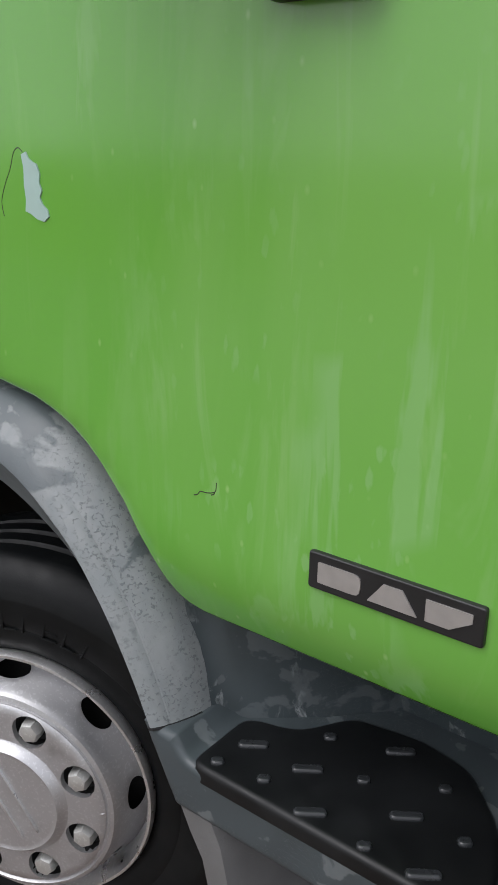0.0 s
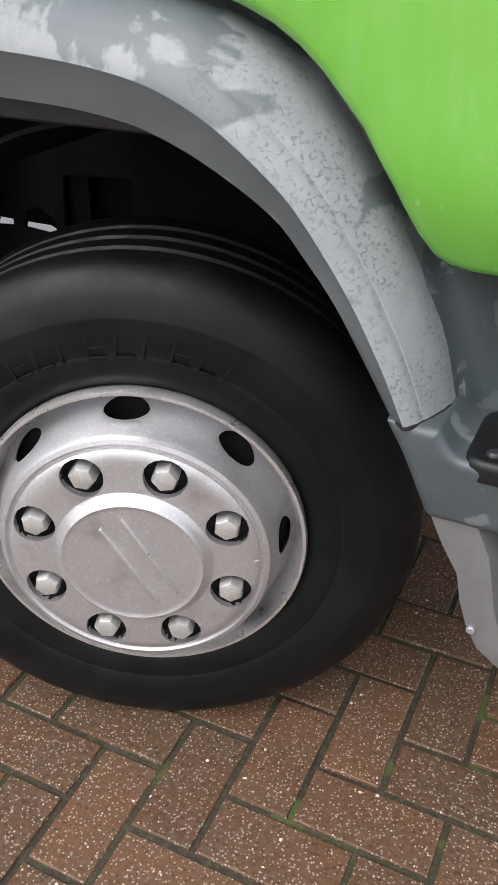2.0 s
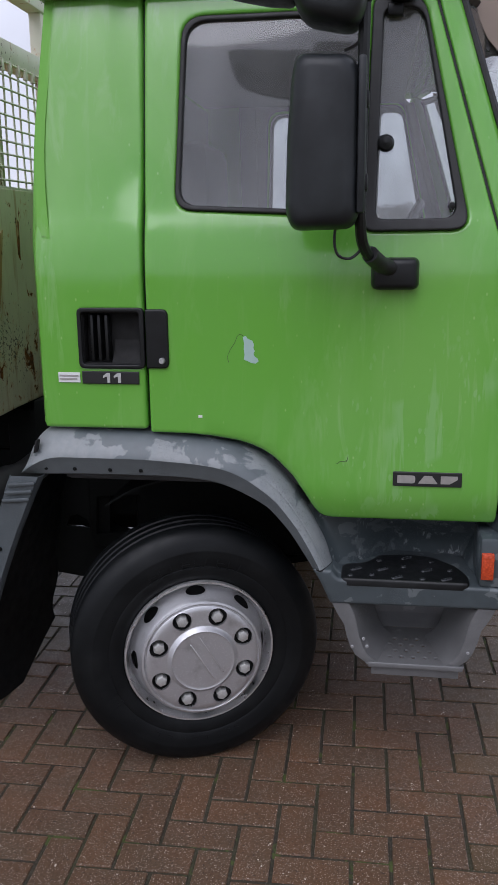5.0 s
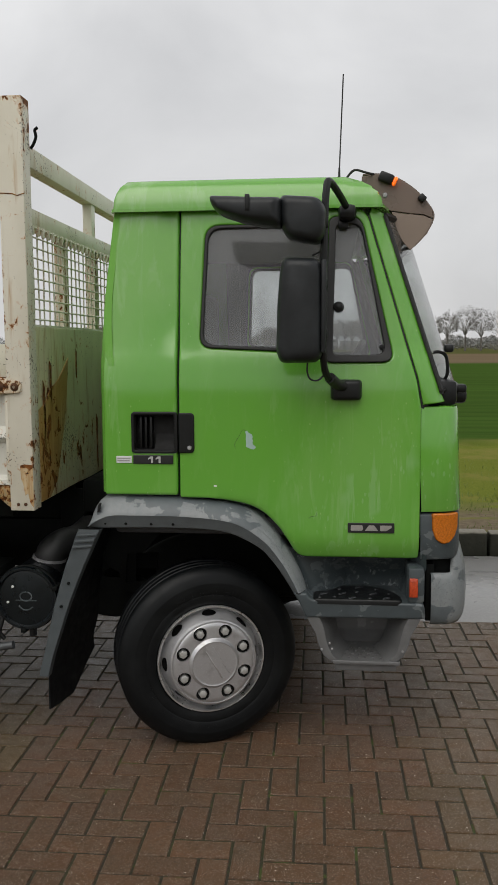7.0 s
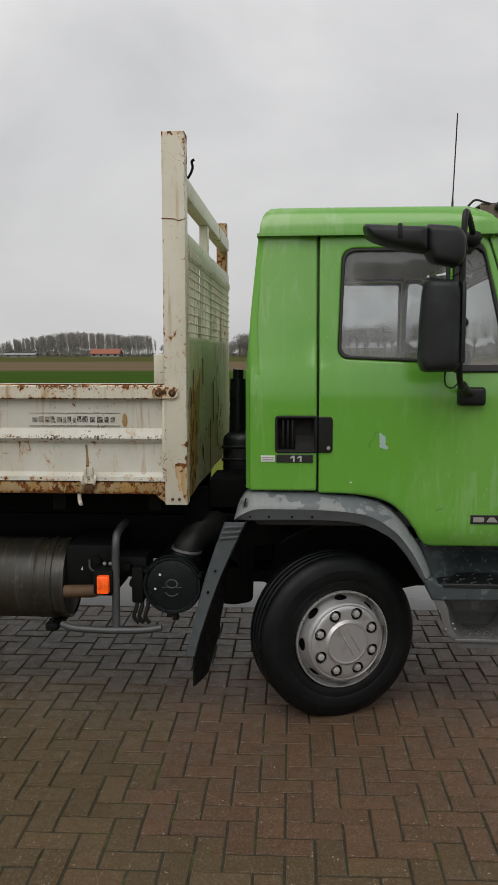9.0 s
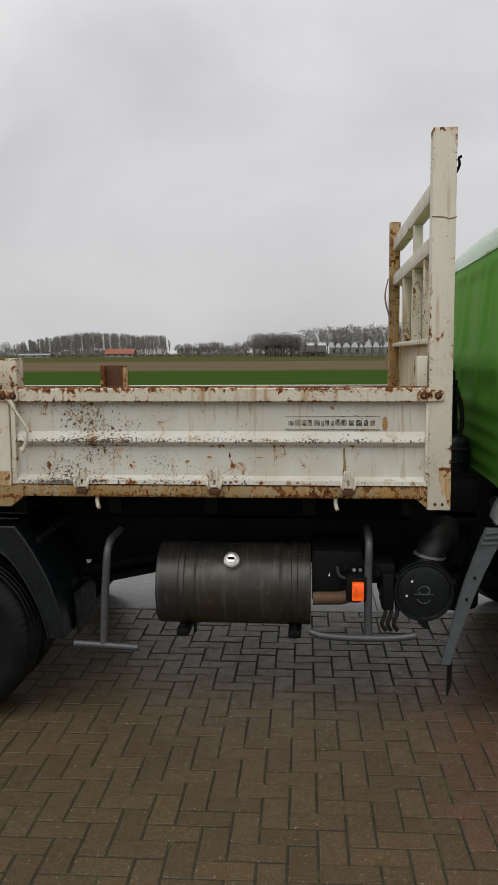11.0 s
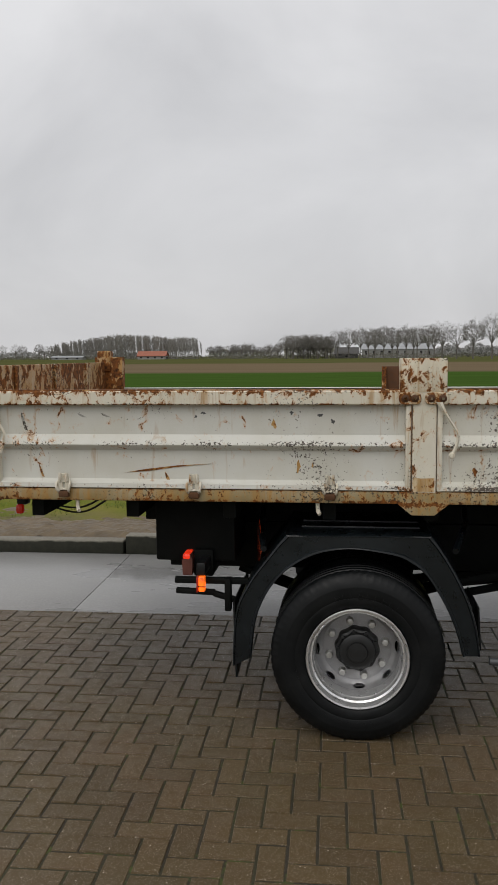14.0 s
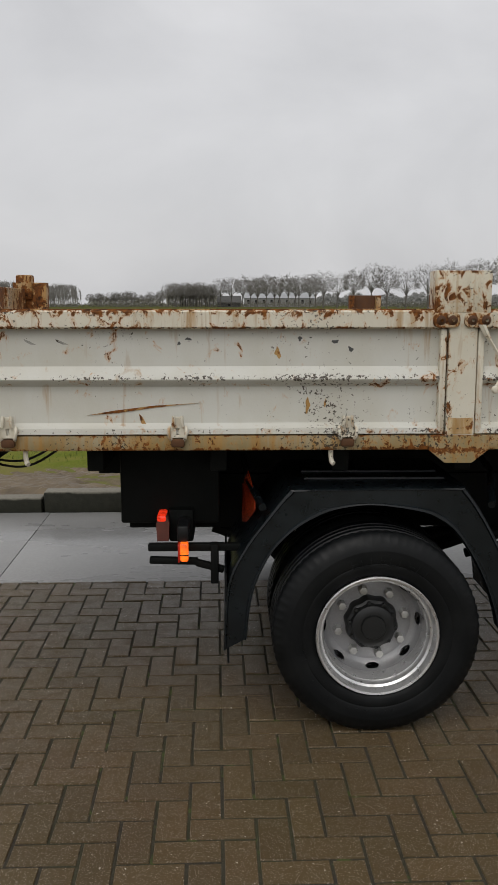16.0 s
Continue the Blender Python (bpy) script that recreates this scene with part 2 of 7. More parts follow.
def paver_mat(name="red_brown_concrete_paver", field=False):
    """Red-brown concrete with a salt of pale and dark aggregate; the wide field turns more ochre rearwards and away
    from the truck.
    """
    m = Nodes(name, 0.6)
    place = m.vec
    rnd = m.shift(field)
    grain = m.noise(130.0, 4)
    small = m.math("MULTIPLY", m.ramp(m.cells(175.0), 0.16, 0.36, 1.0, 0.0), m.ramp(m.noise(90.0, 2), 0.36, 0.48))
    large = m.math("MULTIPLY", m.ramp(m.math("ADD", m.cells(105.0), m.math("MULTIPLY", m.noise(260.0, 2), 0.30)), 0.26, 0.33, 1.0, 0.0), m.ramp(m.noise(40.0, 2), 0.42, 0.50))
    c = m.mix(rnd, (0.070, 0.034, 0.016), (0.110, 0.052, 0.023))
    c = m.mix(m.ramp(m.noise(7.0, 5), 0.35, 0.75), c, (0.062, 0.042, 0.024))
    c = m.mix(m.ramp(grain, 0.35, 0.7, 0.0, 0.5), c, (0.155, 0.094, 0.060))
    c = m.mix(m.ramp(m.noise(150.0, 3), 0.58, 0.66, 0.0, 0.7), c, (0.030, 0.022, 0.017))
    if field:
        keep, m.vec = m.vec, place
        ochre_share = m.math("MULTIPLY", m.math("MAXIMUM", m.ramp(m.axis(0), -0.3, -2.4, 0.50, 0.96), m.ramp(m.axis(1), -1.1, -2.3, 0.0, 0.92)), m.ramp(m.noise(1.6, 5), 0.25, 0.65, 0.55, 1.0))
        m.vec = keep
        c = m.mix(ochre_share, c, m.mix(rnd, (0.063, 0.046, 0.018), (0.088, 0.063, 0.026)))
    c = m.mix(m.math("MULTIPLY", small, 0.75), c, (0.36, 0.30, 0.25))
    c = m.mix(m.math("MULTIPLY", large, 0.8), c, (0.54, 0.47, 0.40))
    flint = m.math("MULTIPLY", m.ramp(m.math("ADD", m.cells(46.0), m.math("MULTIPLY", m.noise(150.0, 2), 0.24)), 0.22, 0.26, 1.0, 0.0), m.ramp(m.noise(24.0, 2), 0.55, 0.58))
    c = m.mix(flint, c, (0.58, 0.53, 0.47))
    return m.done(c, m.ramp(m.noise(18.0, 4), 0.3, 0.7, 0.34, 0.60), grain, 0.0014, 0.5, spec=0.30)


def joint_mat():
    m = Nodes("mossy_sand_joint", 0.9)
    c = m.mix(m.ramp(m.noise(4.0, 5), 0.42, 0.7), (0.026, 0.021, 0.013), (0.036, 0.039, 0.012))
    c = m.mix(m.ramp(m.noise(140.0, 3), 0.45, 0.7), c, (0.056, 0.047, 0.032))
    c = m.mix(m.ramp(m.math("ADD", m.noise(9.0, 4), m.math("MULTIPLY", m.noise(60.0, 3), 0.3)), 0.74, 0.80), c, (0.056, 0.074, 0.016))
    return m.done(c, None, m.noise(180.0, 3), 0.003, 0.8)


def concrete_mat(name="wet_concrete", base=(0.285, 0.282, 0.274), wet=0.16):
    m = Nodes(name, 0.4)
    n, f = m.noise(1.1, 6, (0.6, 1.4, 1)), m.noise(55.0, 5)
    c = m.mix(m.ramp(n, 0.35, 0.7), tuple(v * 0.72 for v in base), base)
    c = m.mix(m.ramp(f, 0.4, 0.75, 0.0, 0.4), c, tuple(v * 1.25 for v in base))
    return m.done(c, m.ramp(n, 0.3, 0.7, wet, wet + 0.3), f, 0.0015, 0.4)


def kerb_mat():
    """Pale worn concrete, mixed with near-black below a ragged line close to the top."""
    m = Nodes("dark_faced_kerb", 0.7)
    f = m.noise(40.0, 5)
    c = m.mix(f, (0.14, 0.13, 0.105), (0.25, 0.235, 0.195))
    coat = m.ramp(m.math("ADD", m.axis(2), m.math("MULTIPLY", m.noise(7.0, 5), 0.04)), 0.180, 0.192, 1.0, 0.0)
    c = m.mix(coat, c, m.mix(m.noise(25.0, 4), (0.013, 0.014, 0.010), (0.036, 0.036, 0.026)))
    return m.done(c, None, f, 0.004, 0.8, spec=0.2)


def land_mat():
    """Grass verge, green crop in drill rows, bare brown soil and far meadow, by distance from the road."""
    m = Nodes("farmland", 0.95)
    y = m.axis(1)
    wob = m.math("ADD", y, m.math("MULTIPLY", m.noise(0.35, 4), 2.2))
    far = m.math("ADD", y, m.math("MULTIPLY", m.noise(0.02, 4), 6.0))
    fine, mid = m.noise(38.0, 5), m.noise(2.2, 5)
    verge = m.mix(fine, (0.078, 0.110, 0.017), (0.190, 0.205, 0.042))
    verge = m.mix(m.ramp(m.noise(1.3, 4), 0.45, 0.7), verge, (0.20, 0.18, 0.055))
    mud = m.mix(m.noise(14.0, 5), (0.085, 0.066, 0.042), (0.23, 0.19, 0.135))
    ruts = m.ramp(m.noise(1.5, 5, (0.5, 2.2, 1)), 0.45, 0.55)
    near = m.ramp(wob, 5.6, 6.4, 1.0, 0.0)
    verge = m.mix(m.math("MULTIPLY", near, ruts), verge, mud)
    churned = m.math("MULTIPLY", m.ramp(m.math("ABSOLUTE", m.math("ADD", m.axis(0), 6.0), 0.0), 1.0, 2.2, 1.0, 0.0), m.ramp(wob, 5.3, 6.3, 1.0, 0.0))
    verge = m.mix(m.math("MULTIPLY", churned, m.ramp(m.noise(2.6, 5, (0.7, 1.6, 1)), 0.38, 0.50)), verge, mud)
    rows = m.noise(1.0, 4, (0.12, 1.6, 1))
    crop = m.mix(m.ramp(rows, 0.35, 0.65), (0.036, 0.070, 0.014), (0.055, 0.106, 0.020))
    crop = m.mix(m.ramp(mid, 0.4, 0.8, 0.0, 0.5), crop, (0.055, 0.085, 0.020))
    soil = m.mix(m.noise(0.12, 5, (0.15, 2.0, 1)), (0.115, 0.085, 0.052), (0.185, 0.145, 0.092))
    meadow = m.mix(m.noise(0.03, 4), (0.055, 0.075, 0.022), (0.115, 0.102, 0.045))
    c = m.mix(m.ramp(wob, 11.0, 12.2), verge, crop)
    c = m.mix(m.ramp(far, 76.0, 84.0), c, soil)
    c = m.mix(m.ramp(far, 168.0, 186.0), c, meadow)
    return m.done(c, None, fine, 0.03, 0.7, spec=0.0)


def simple(name, colour, rough=0.5, metal=0.0, scale=20.0, vary=0.35, bump=0.0, spec=None):
    m = Nodes(name, rough, metal)
    c = m.mix(m.noise(scale, 5), tuple(v * (1 - vary) for v in colour), tuple(min(1, v * (1 + vary)) for v in colour))
    return m.done(c, m.ramp(m.noise(scale * 2, 4), 0.2, 0.8, max(0.05, rough - 0.12), min(1, rough + 0.12)), m.noise(scale * 6, 3) if bump else None, bump or 0.001, 0.5, spec=spec)


def glass_mat(name, tint, dirt_veil=0.06):
    m = Nodes(name, 0.05)
    t = m.n.new("ShaderNodeBsdfTransparent")
    g = m.n.new("ShaderNodeBsdfGlossy")
    d = m.n.new("ShaderNodeBsdfDiffuse")
    f = m.n.new("ShaderNodeLayerWeight")
    f.inputs["Blend"].default_value = 0.5
    gloss = m.ramp(m.math("POWER", f.outputs["Facing"], 5.0), 0.0, 1.0, 0.08, 1.0)
    a, b = m.n.new("ShaderNodeMixShader"), m.n.new("ShaderNodeMixShader")
    t.inputs["Color"].default_value = (*tint, 1)
    g.inputs["Roughness"].default_value = 0.03
    d.inputs["Color"].default_value = (0.36, 0.365, 0.37, 1)
    # Besides dirt, this diffuse share imitates sky mirrored in the pane and its drops.
    m.l.new(m.ramp(m.noise(7.0, 5, (1, 1, 0.5)), 0.35, 0.75, dirt_veil * 0.75, dirt_veil * 1.5), a.inputs["Fac"])
    m.l.new(t.outputs[0], a.inputs[1])
    m.l.new(d.outputs[0], a.inputs[2])
    m.l.new(gloss, b.inputs["Fac"])
    m.l.new(a.outputs[0], b.inputs[1])
    m.l.new(g.outputs[0], b.inputs[2])
    m.l.new(b.outputs[0], m.n["Material Output"].inputs["Surface"])
    return m.mat


def tank_paint():
    """Old black paint gone brown, with bluish wear, upright scratches and pale scuffs."""
    m = Nodes("black_brown_tank_paint", 0.42)
    c = m.mix(m.ramp(m.noise(3.2, 4), 0.36, 0.64), (0.012, 0.014, 0.017), (0.030, 0.025, 0.015))
    c = m.mix(m.ramp(m.noise(60.0, 4, (1, 0.1, 0.07), 0.6, 0.3), 0.52, 0.70, 0.0, 0.65), c, (0.075, 0.074, 0.070))
    c = m.mix(m.ramp(m.noise(26.0, 5), 0.60, 0.68, 0.0, 0.5), c, (0.085, 0.070, 0.050))
    return m.done(c, m.ramp(m.noise(11.0, 4), 0.3, 0.7, 0.26, 0.55), m.noise(90.0, 3), 0.0006, 0.4)


def lamp_mat(name, colour, glow, strength, lit=False):
    """A ribbed lamp lens; a lit one glows unevenly, through its ribs."""
    m = Nodes(name, 0.2)
    ribs = m.cells(150.0)
    m.bsdf.inputs["Emission Color"].default_value = (*glow, 1)
    m.bsdf.inputs["Emission Strength"].default_value = strength
    if lit:
        m.l.new(m.ramp(m.math("ADD", m.noise(26.0, 2), m.math("MULTIPLY", ribs, 0.35)), 0.42, 0.78, strength * 0.25, strength * 1.9), m.bsdf.inputs["Emission Strength"])
    return m.done(m.mix(ribs, colour, tuple(v * 0.55 for v in colour)), None, ribs, 0.002, 0.5, coat=0.5)


GREEN = green_paint()
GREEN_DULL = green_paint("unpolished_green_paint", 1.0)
GREY = grey_plastic(a=(0.088, 0.102, 0.109), b=(0.238, 0.252, 0.255), amount=0.548, leg=True)
GREY_LIP = grey_plastic("smooth_grey_plastic", (0.098, 0.112, 0.118), (0.20, 0.215, 0.22), 0.34, 0.1)
GREY_STEP = grey_plastic("grey_step_plastic", (0.046, 0.057, 0.062), (0.130, 0.145, 0.150), 0.40, 0.15, 15.0)
# Darker base than GREY_STEP, with pale scuffs.
GREY_RECESS = grey_plastic("scuffed_dark_recess_plastic", (0.034, 0.044, 0.048), (0.085, 0.098, 0.103), 0.44, 0.15, 12.0, False, 0.75)
GREY_STRIP = grey_plastic("dull_grey_strip_plastic", (0.060, 0.070, 0.075), (0.10, 0.112, 0.117), 0.30, 0.1, 15.0)
GREY_STEEL = grey_plastic("dull_grey_steel", (0.112, 0.112, 0.112), (0.195, 0.195, 0.193), 0.30, 0.1)
BLACK = black_plastic()
BLACK_MIRROR = black_plastic("worn_black_mirror_shell", (0.010, 0.0115, 0.013), 0.42)
BLACK_GUARD = black_plastic("black_mudguard_plastic", (0.0035, 0.0055, 0.0068), 0.32)
CHASSIS = simple("dirty_black_chassis", (0.0042, 0.0052, 0.0048), 0.7, 0.0, 12.0, 0.5, 0.001, 0.15)
RUBBER = rubber()
SEAL = simple("black_rubber_seal", (0.012, 0.012, 0.012), 0.55)
SILVER = silver()
SILVER_LIP = silver("bright_rim_lip", (0.66, 0.66, 0.66), 0.3, 0.8)
SILVER_DULL = silver("dull_silver_rear_rim", (0.335, 0.335, 0.342), 0.40, 0.5)
NUT = silver("zinc_wheel_nut", (0.56, 0.56, 0.54), 0.46, 0.7)
DARK_RUST = simple("dark_rust", (0.085, 0.036, 0.013), 0.85, 0.0, 24.0, 0.6)
HUB = simple("greasy_black_hub", (0.010, 0.011, 0.0115), 0.42, 0.0, 30.0, 0.5)
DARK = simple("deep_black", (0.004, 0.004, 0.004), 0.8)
RIBS = ((2, 1.321, 0.018, 0.105, 0.02), (2, 1.297, 0.008, 0.05, 0.05), (2, 1.132, 0.016, 0.075, 0.05))
WHITE = worn_white("cream_white_panel_paint", 1.98, 2.05, (0.595, 0.593, 0.548), 0.34, 0.17, RIBS + ((0, -4.10, 0.95, 0.010, 0.01),))
WHITE_SPECKLED = worn_white("chipped_white_panel_paint", 1.80, 1.90, (0.63, 0.625, 0.57), 0.4, 0.22, RIBS + ((0, -3.35, 0.75, 0.050, 0.0), (0, -3.30, 0.30, 0.022, 0.03)))
WHITE_POST = worn_white("cream_white_post_paint", 1.85, 1.95, (0.68, 0.645, 0.545), 0.42, 0.22, ((0, -1.652, 0.010, 0.05, 0.055), (0, -1.752, 0.010, 0.05, 0.045), (0, -3.576, 0.03, 0.03, 0.08), (0, -3.768, 0.03, 0.03, 0.08), (0, -3.716, 0.016, 0.04, 0.06), (0, -5.690, 0.022, 0.05, 0.10), (0, -5.574, 0.016, 0.04, 0.10), (2, 2.641, 0.03, 0.0, 0.10), (2, 1.690, 0.060, 0.0, 0.06), (2, 1.770, 0.050, 0.02, 0.10)), 27.0)
WHITE_RAIL = worn_white("rust_eaten_white_rail_paint", 1.25, 1.6, (0.66, 0.62, 0.52), 0.5, 0.30, ((2, 1.553, 0.024, 0.05, 0.085), (2, 1.492, 0.010, 0.08, 0.08)), 32.0)
WHITE_HEAD = worn_white("rust_mottled_head_paint", 0.85, 1.5, (0.67, 0.625, 0.51), 0.5, 0.42, ((2, 1.60, 0.04, 0.0, 0.05), (2, 1.688, 0.02, 0.02, 0.08)), 36.0)
RUST_EDGE = worn_white("rusty_cream_edge_paint", 1.05, 1.25, (0.27, 0.205, 0.095), 0.7, 0.60, ((2, 1.064, 0.016, 0.0, 0.10), (2, 1.119, 0.010, 0.04, 0.05), (0, -1.75, 1.0, 0.0, 0.035)), 42.0)
RUST_HEAVY = worn_white("heavily_rusted_steel", -0.5, 0.9, (0.42, 0.32, 0.2), 0.9, 0.8)
HOOK = worn_white("rust_stained_hook_paint", 1.25, 1.5, (0.70, 0.66, 0.56), 0.4, 0.30)
HEADBOARD = worn_white("algae_stained_headboard_paint", 1.35, 1.8, (0.68, 0.64, 0.45), 0.45, 0.42)
WHITE_FRAME = worn_white("cream_white_frame_paint", 1.75, 1.9, (0.66, 0.64, 0.53), 0.45, 0.18)
STRAP = worn_white("rust_blotched_strap_paint", 0.35, 1.4, (0.62, 0.55, 0.43), 0.6, 0.5, (), 46.0)
FOOT = worn_white("orange_bled_foot_paint", 1.0, 1.7, (0.62, 0.50, 0.32), 0.5, 0.75, ((2, 1.203, 0.02, 0.0, 0.14),), 24.0)
RUST_BLEED = worn_white("orange_rust_bleed", 1.0, 1.9, (0.50, 0.33, 0.13), 0.4, 0.85)
CHIP_DARK = simple("bare_grey_steel_chip", (0.070, 0.072, 0.070), 0.6, 0.0, 60.0, 0.4)
TANK = tank_paint()
TUBE = simple("dull_grey_tube", (0.085, 0.090, 0.094), 0.45, 0.4, 26.0, 0.4)
GLASS = glass_mat("side_window_glass", (0.88, 0.91, 0.91), 0.28)
SCREEN = glass_mat("windscreen_glass", (0.87, 0.91, 0.89), 0.20)
# Lighter copy of VISOR: light shining through the plastic is put into its colour.
VISOR_LIGHT = simple("lit_through_visor", (0.26, 0.20, 0.16), 0.35, 0.0, 6.0, 0.25)
VISOR = simple("smoked_brown_visor", (0.165, 0.122, 0.098), 0.30, 0.0, 6.0, 0.25)
ORANGE = lamp_mat("orange_indicator_lens", (0.70, 0.19, 0.01), (1.0, 0.25, 0.02), 0.0)
ORANGE_LIT = lamp_mat("lit_orange_marker", (0.75, 0.10, 0.01), (1.0, 0.10, 0.008), 0.38, True)
AMBER_LIT = lamp_mat("lit_amber_lamp", (0.80, 0.13, 0.015), (1.0, 0.15, 0.010), 0.75, True)
RED = lamp_mat("red_lamp_lens", (0.36, 0.014, 0.008), (1.0, 0.03, 0.01), 0.09)
RED_LIT = lamp_mat("lit_red_tail_lamp", (0.50, 0.02, 0.01), (1.0, 0.045, 0.012), 0.42, True)
# Distance haze is put into this pale grey base colour.
HAZE = simple("haze_paled_woodland", (0.300, 0.300, 0.290), 0.95, 0.0, 0.4, 0.25)
REFLECT = lamp_mat("orange_red_reflector", (0.62, 0.075, 0.02), (1.0, 0.1, 0.02), 0.0)
BADGE = simple("badge_black", (0.014, 0.014, 0.015), 0.4)
BADGE_LIGHT = simple("badge_dull_silver", (0.42, 0.40, 0.385), 0.4, 0.5, 60.0, 0.2)
NUMBER = simple("pale_silver_figures", (0.44, 0.44, 0.43), 0.4, 0.0, 40.0, 0.1)
CRACK = simple("cracked_paint_edge", (0.030, 0.042, 0.018), 0.8)
PRIMER = simple("bared_pale_primer", (0.36, 0.50, 0.46), 0.5, 0.0, 30.0, 0.12)
STICKER = simple("white_sticker", (0.72, 0.73, 0.72), 0.4, 0.0, 40.0, 0.1)
SIGN = worn_white("dark_worn_lettering", 3.0, 0.4, (0.30, 0.30, 0.28))
CAP = silver("filler_cap_steel", (0.72, 0.72, 0.70), 0.3, 0.6)
TRIM = simple("grey_cab_trim", (0.05, 0.052, 0.055), 0.8, 0.0, 30.0, 0.3)
PAVER, PAVER_FIELD, JOINT = paver_mat(), paver_mat("ochre_tinted_paver", True), joint_mat()
CONCRETE = concrete_mat()
KERB = kerb_mat()
MUD = simple("churned_wet_mud", (0.122, 0.090, 0.052), 0.6, 0.0, 7.0, 0.75, 0.006)
LAND = land_mat()
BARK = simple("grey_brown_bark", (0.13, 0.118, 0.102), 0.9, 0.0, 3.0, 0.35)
# TWIGS, HEDGE and GROVE are paled: distance haze mixed into their base colour.
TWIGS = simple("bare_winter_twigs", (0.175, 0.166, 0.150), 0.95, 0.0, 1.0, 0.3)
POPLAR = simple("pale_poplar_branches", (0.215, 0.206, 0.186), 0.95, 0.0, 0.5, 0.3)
HEDGE = simple("haze_paled_evergreen", (0.140, 0.138, 0.106), 0.95, 0.0, 0.8, 0.15)
GROVE = simple("haze_paled_grove", (0.27, 0.26, 0.205), 0.95, 0.0, 0.5, 0.3)
GRASS = simple("verge_grass", (0.125, 0.165, 0.030), 0.8, 0.0, 1.6, 0.45)
ROOF_RED = simple("red_tiled_roof", (0.30, 0.11, 0.07), 0.8, 0.0, 1.0, 0.25)
WALL_PALE = simple("pale_render_wall", (0.24, 0.24, 0.232), 0.8, 0.0, 0.6, 0.12)
# Tarred black lifted to grey, with the haze of distance in the colour.
WALL_DARK = simple("haze_paled_barn_boards", (0.085, 0.083, 0.080), 0.85, 0.0, 1.0, 0.3)
SHEET = simple("grey_roof_sheet", (0.30, 0.31, 0.32), 0.7, 0.0, 0.5, 0.2)

# ---- building helpers ----
from mathutils.geometry import delaunay_2d_cdt

MID = 1.14  # the truck's middle line
rolled = set()  # sheets with rolled edges, shaded smooth all over


def finish(ob, bm, material, angle=35):
    if id(bm) in rolled:
        rolled.discard(id(bm))
        angle = 80
    bm.normal_update()
    bm.to_mesh(ob.data)
    bm.free()
    ob.data.materials.append(material)
    if angle:
        ob.data.shade_smooth()
        ob.data.set_sharp_from_angle(angle=radians(angle))
    return ob


def part(name, bm, material, parent, label="", angle=35):
    ob = finish(new(name, bpy.data.meshes.new(name)), bm, material, angle)
    ob.parent = parent
    if parent.data is None:
        ob.matrix_parent_inverse = Matrix.Translation(-parent.location)
    return tagged(ob, label)


def thing(name, place, label, category, group="", kind=""):
    ob = new(name)
    ob.location, ob.empty_display_size = place, 0.2
    return tagged(ob, label, category, group, kind)


def solo(name, bm, material, label, category="", kind="", group="", angle=35):
    return tagged(finish(new(name, bpy.data.meshes.new(name)), bm, material, angle), label, category, group, kind)


def box(bm, x0, x1, y0, y1, z0, z1, r=0.0, turn=None, seg=2):
    made = bmesh.ops.create_cube(bm, size=1.0)["verts"]
    bmesh.ops.scale(bm, vec=(x1 - x0, y1 - y0, z1 - z0), verts=made)
    if r > 0:
        edges = list({e for v in made for e in v.link_edges})
        made = [v for v in bmesh.ops.bevel(bm, geom=edges, offset=r, segments=seg, affect="EDGES", profile=0.5)["verts"]]
    if turn is not None:
        bmesh.ops.transform(bm, matrix=turn, verts=made)
    bmesh.ops.translate(bm, vec=((x0 + x1) / 2, (y0 + y1) / 2, (z0 + z1) / 2), verts=made)
    return made


def boxed(x0, x1, y0, y1, z0, z1, r=0.0, turn=None, seg=2):
    bm = bmesh.new()
    box(bm, x0, x1, y0, y1, z0, z1, r, turn, seg)
    return bm


def smooth_path(pts, n=6):
    """Catmull-Rom through the points."""
    pts = [Vector(p) for p in pts]
    out = []
    for i in range(len(pts) - 1):
        a, b, c, d = pts[max(i - 1, 0)], pts[i], pts[i + 1], pts[min(i + 2, len(pts) - 1)]
        for k in range(n):
            t = k / n
            out.append(0.5 * (2 * b + (c - a) * t + (2 * a - 5 * b + 4 * c - d) * t * t + (3 * b - a - 3 * c + d) * t ** 3))
    return out + [pts[-1]]


def tube(bm, pts, r, n=10, cap=True, taper=None):
    pts = [Vector(p) for p in pts]
    rings, up = [], Vector((0.13, 0.2, 0.97))
    for i, p in enumerate(pts):
        d = (pts[min(i + 1, len(pts) - 1)] - pts[max(i - 1, 0)]).normalized()
        side = d.cross(up)
        side = side.normalized() if side.length > 1e-4 else Vector((1, 0, 0))
        up = side.cross(d).normalized()
        rr = r if taper is None else r + (taper - r) * i / (len(pts) - 1)
        rings.append([bm.verts.new(p + rr * (math.cos(2 * math.pi * k / n) * side + math.sin(2 * math.pi * k / n) * up)) for k in range(n)])
    for a, b in zip(rings, rings[1:]):
        for k in range(n):
            bm.faces.new((a[k], a[(k + 1) % n], b[(k + 1) % n], b[k]))
    if cap:
        bm.faces.new(rings[0][::-1])
        bm.faces.new(rings[-1])


def tubed(pts, r, n=10, cap=True, taper=None):
    bm = bmesh.new()
    tube(bm, pts, r, n, cap, taper)
    return bm


def sheet(bm, rows, closed=False):
    """A skin over rows of points."""
    grid = [[bm.verts.new(p) for p in row] for row in rows]
    for a, b in zip(grid, grid[1:]):
        m = len(a)
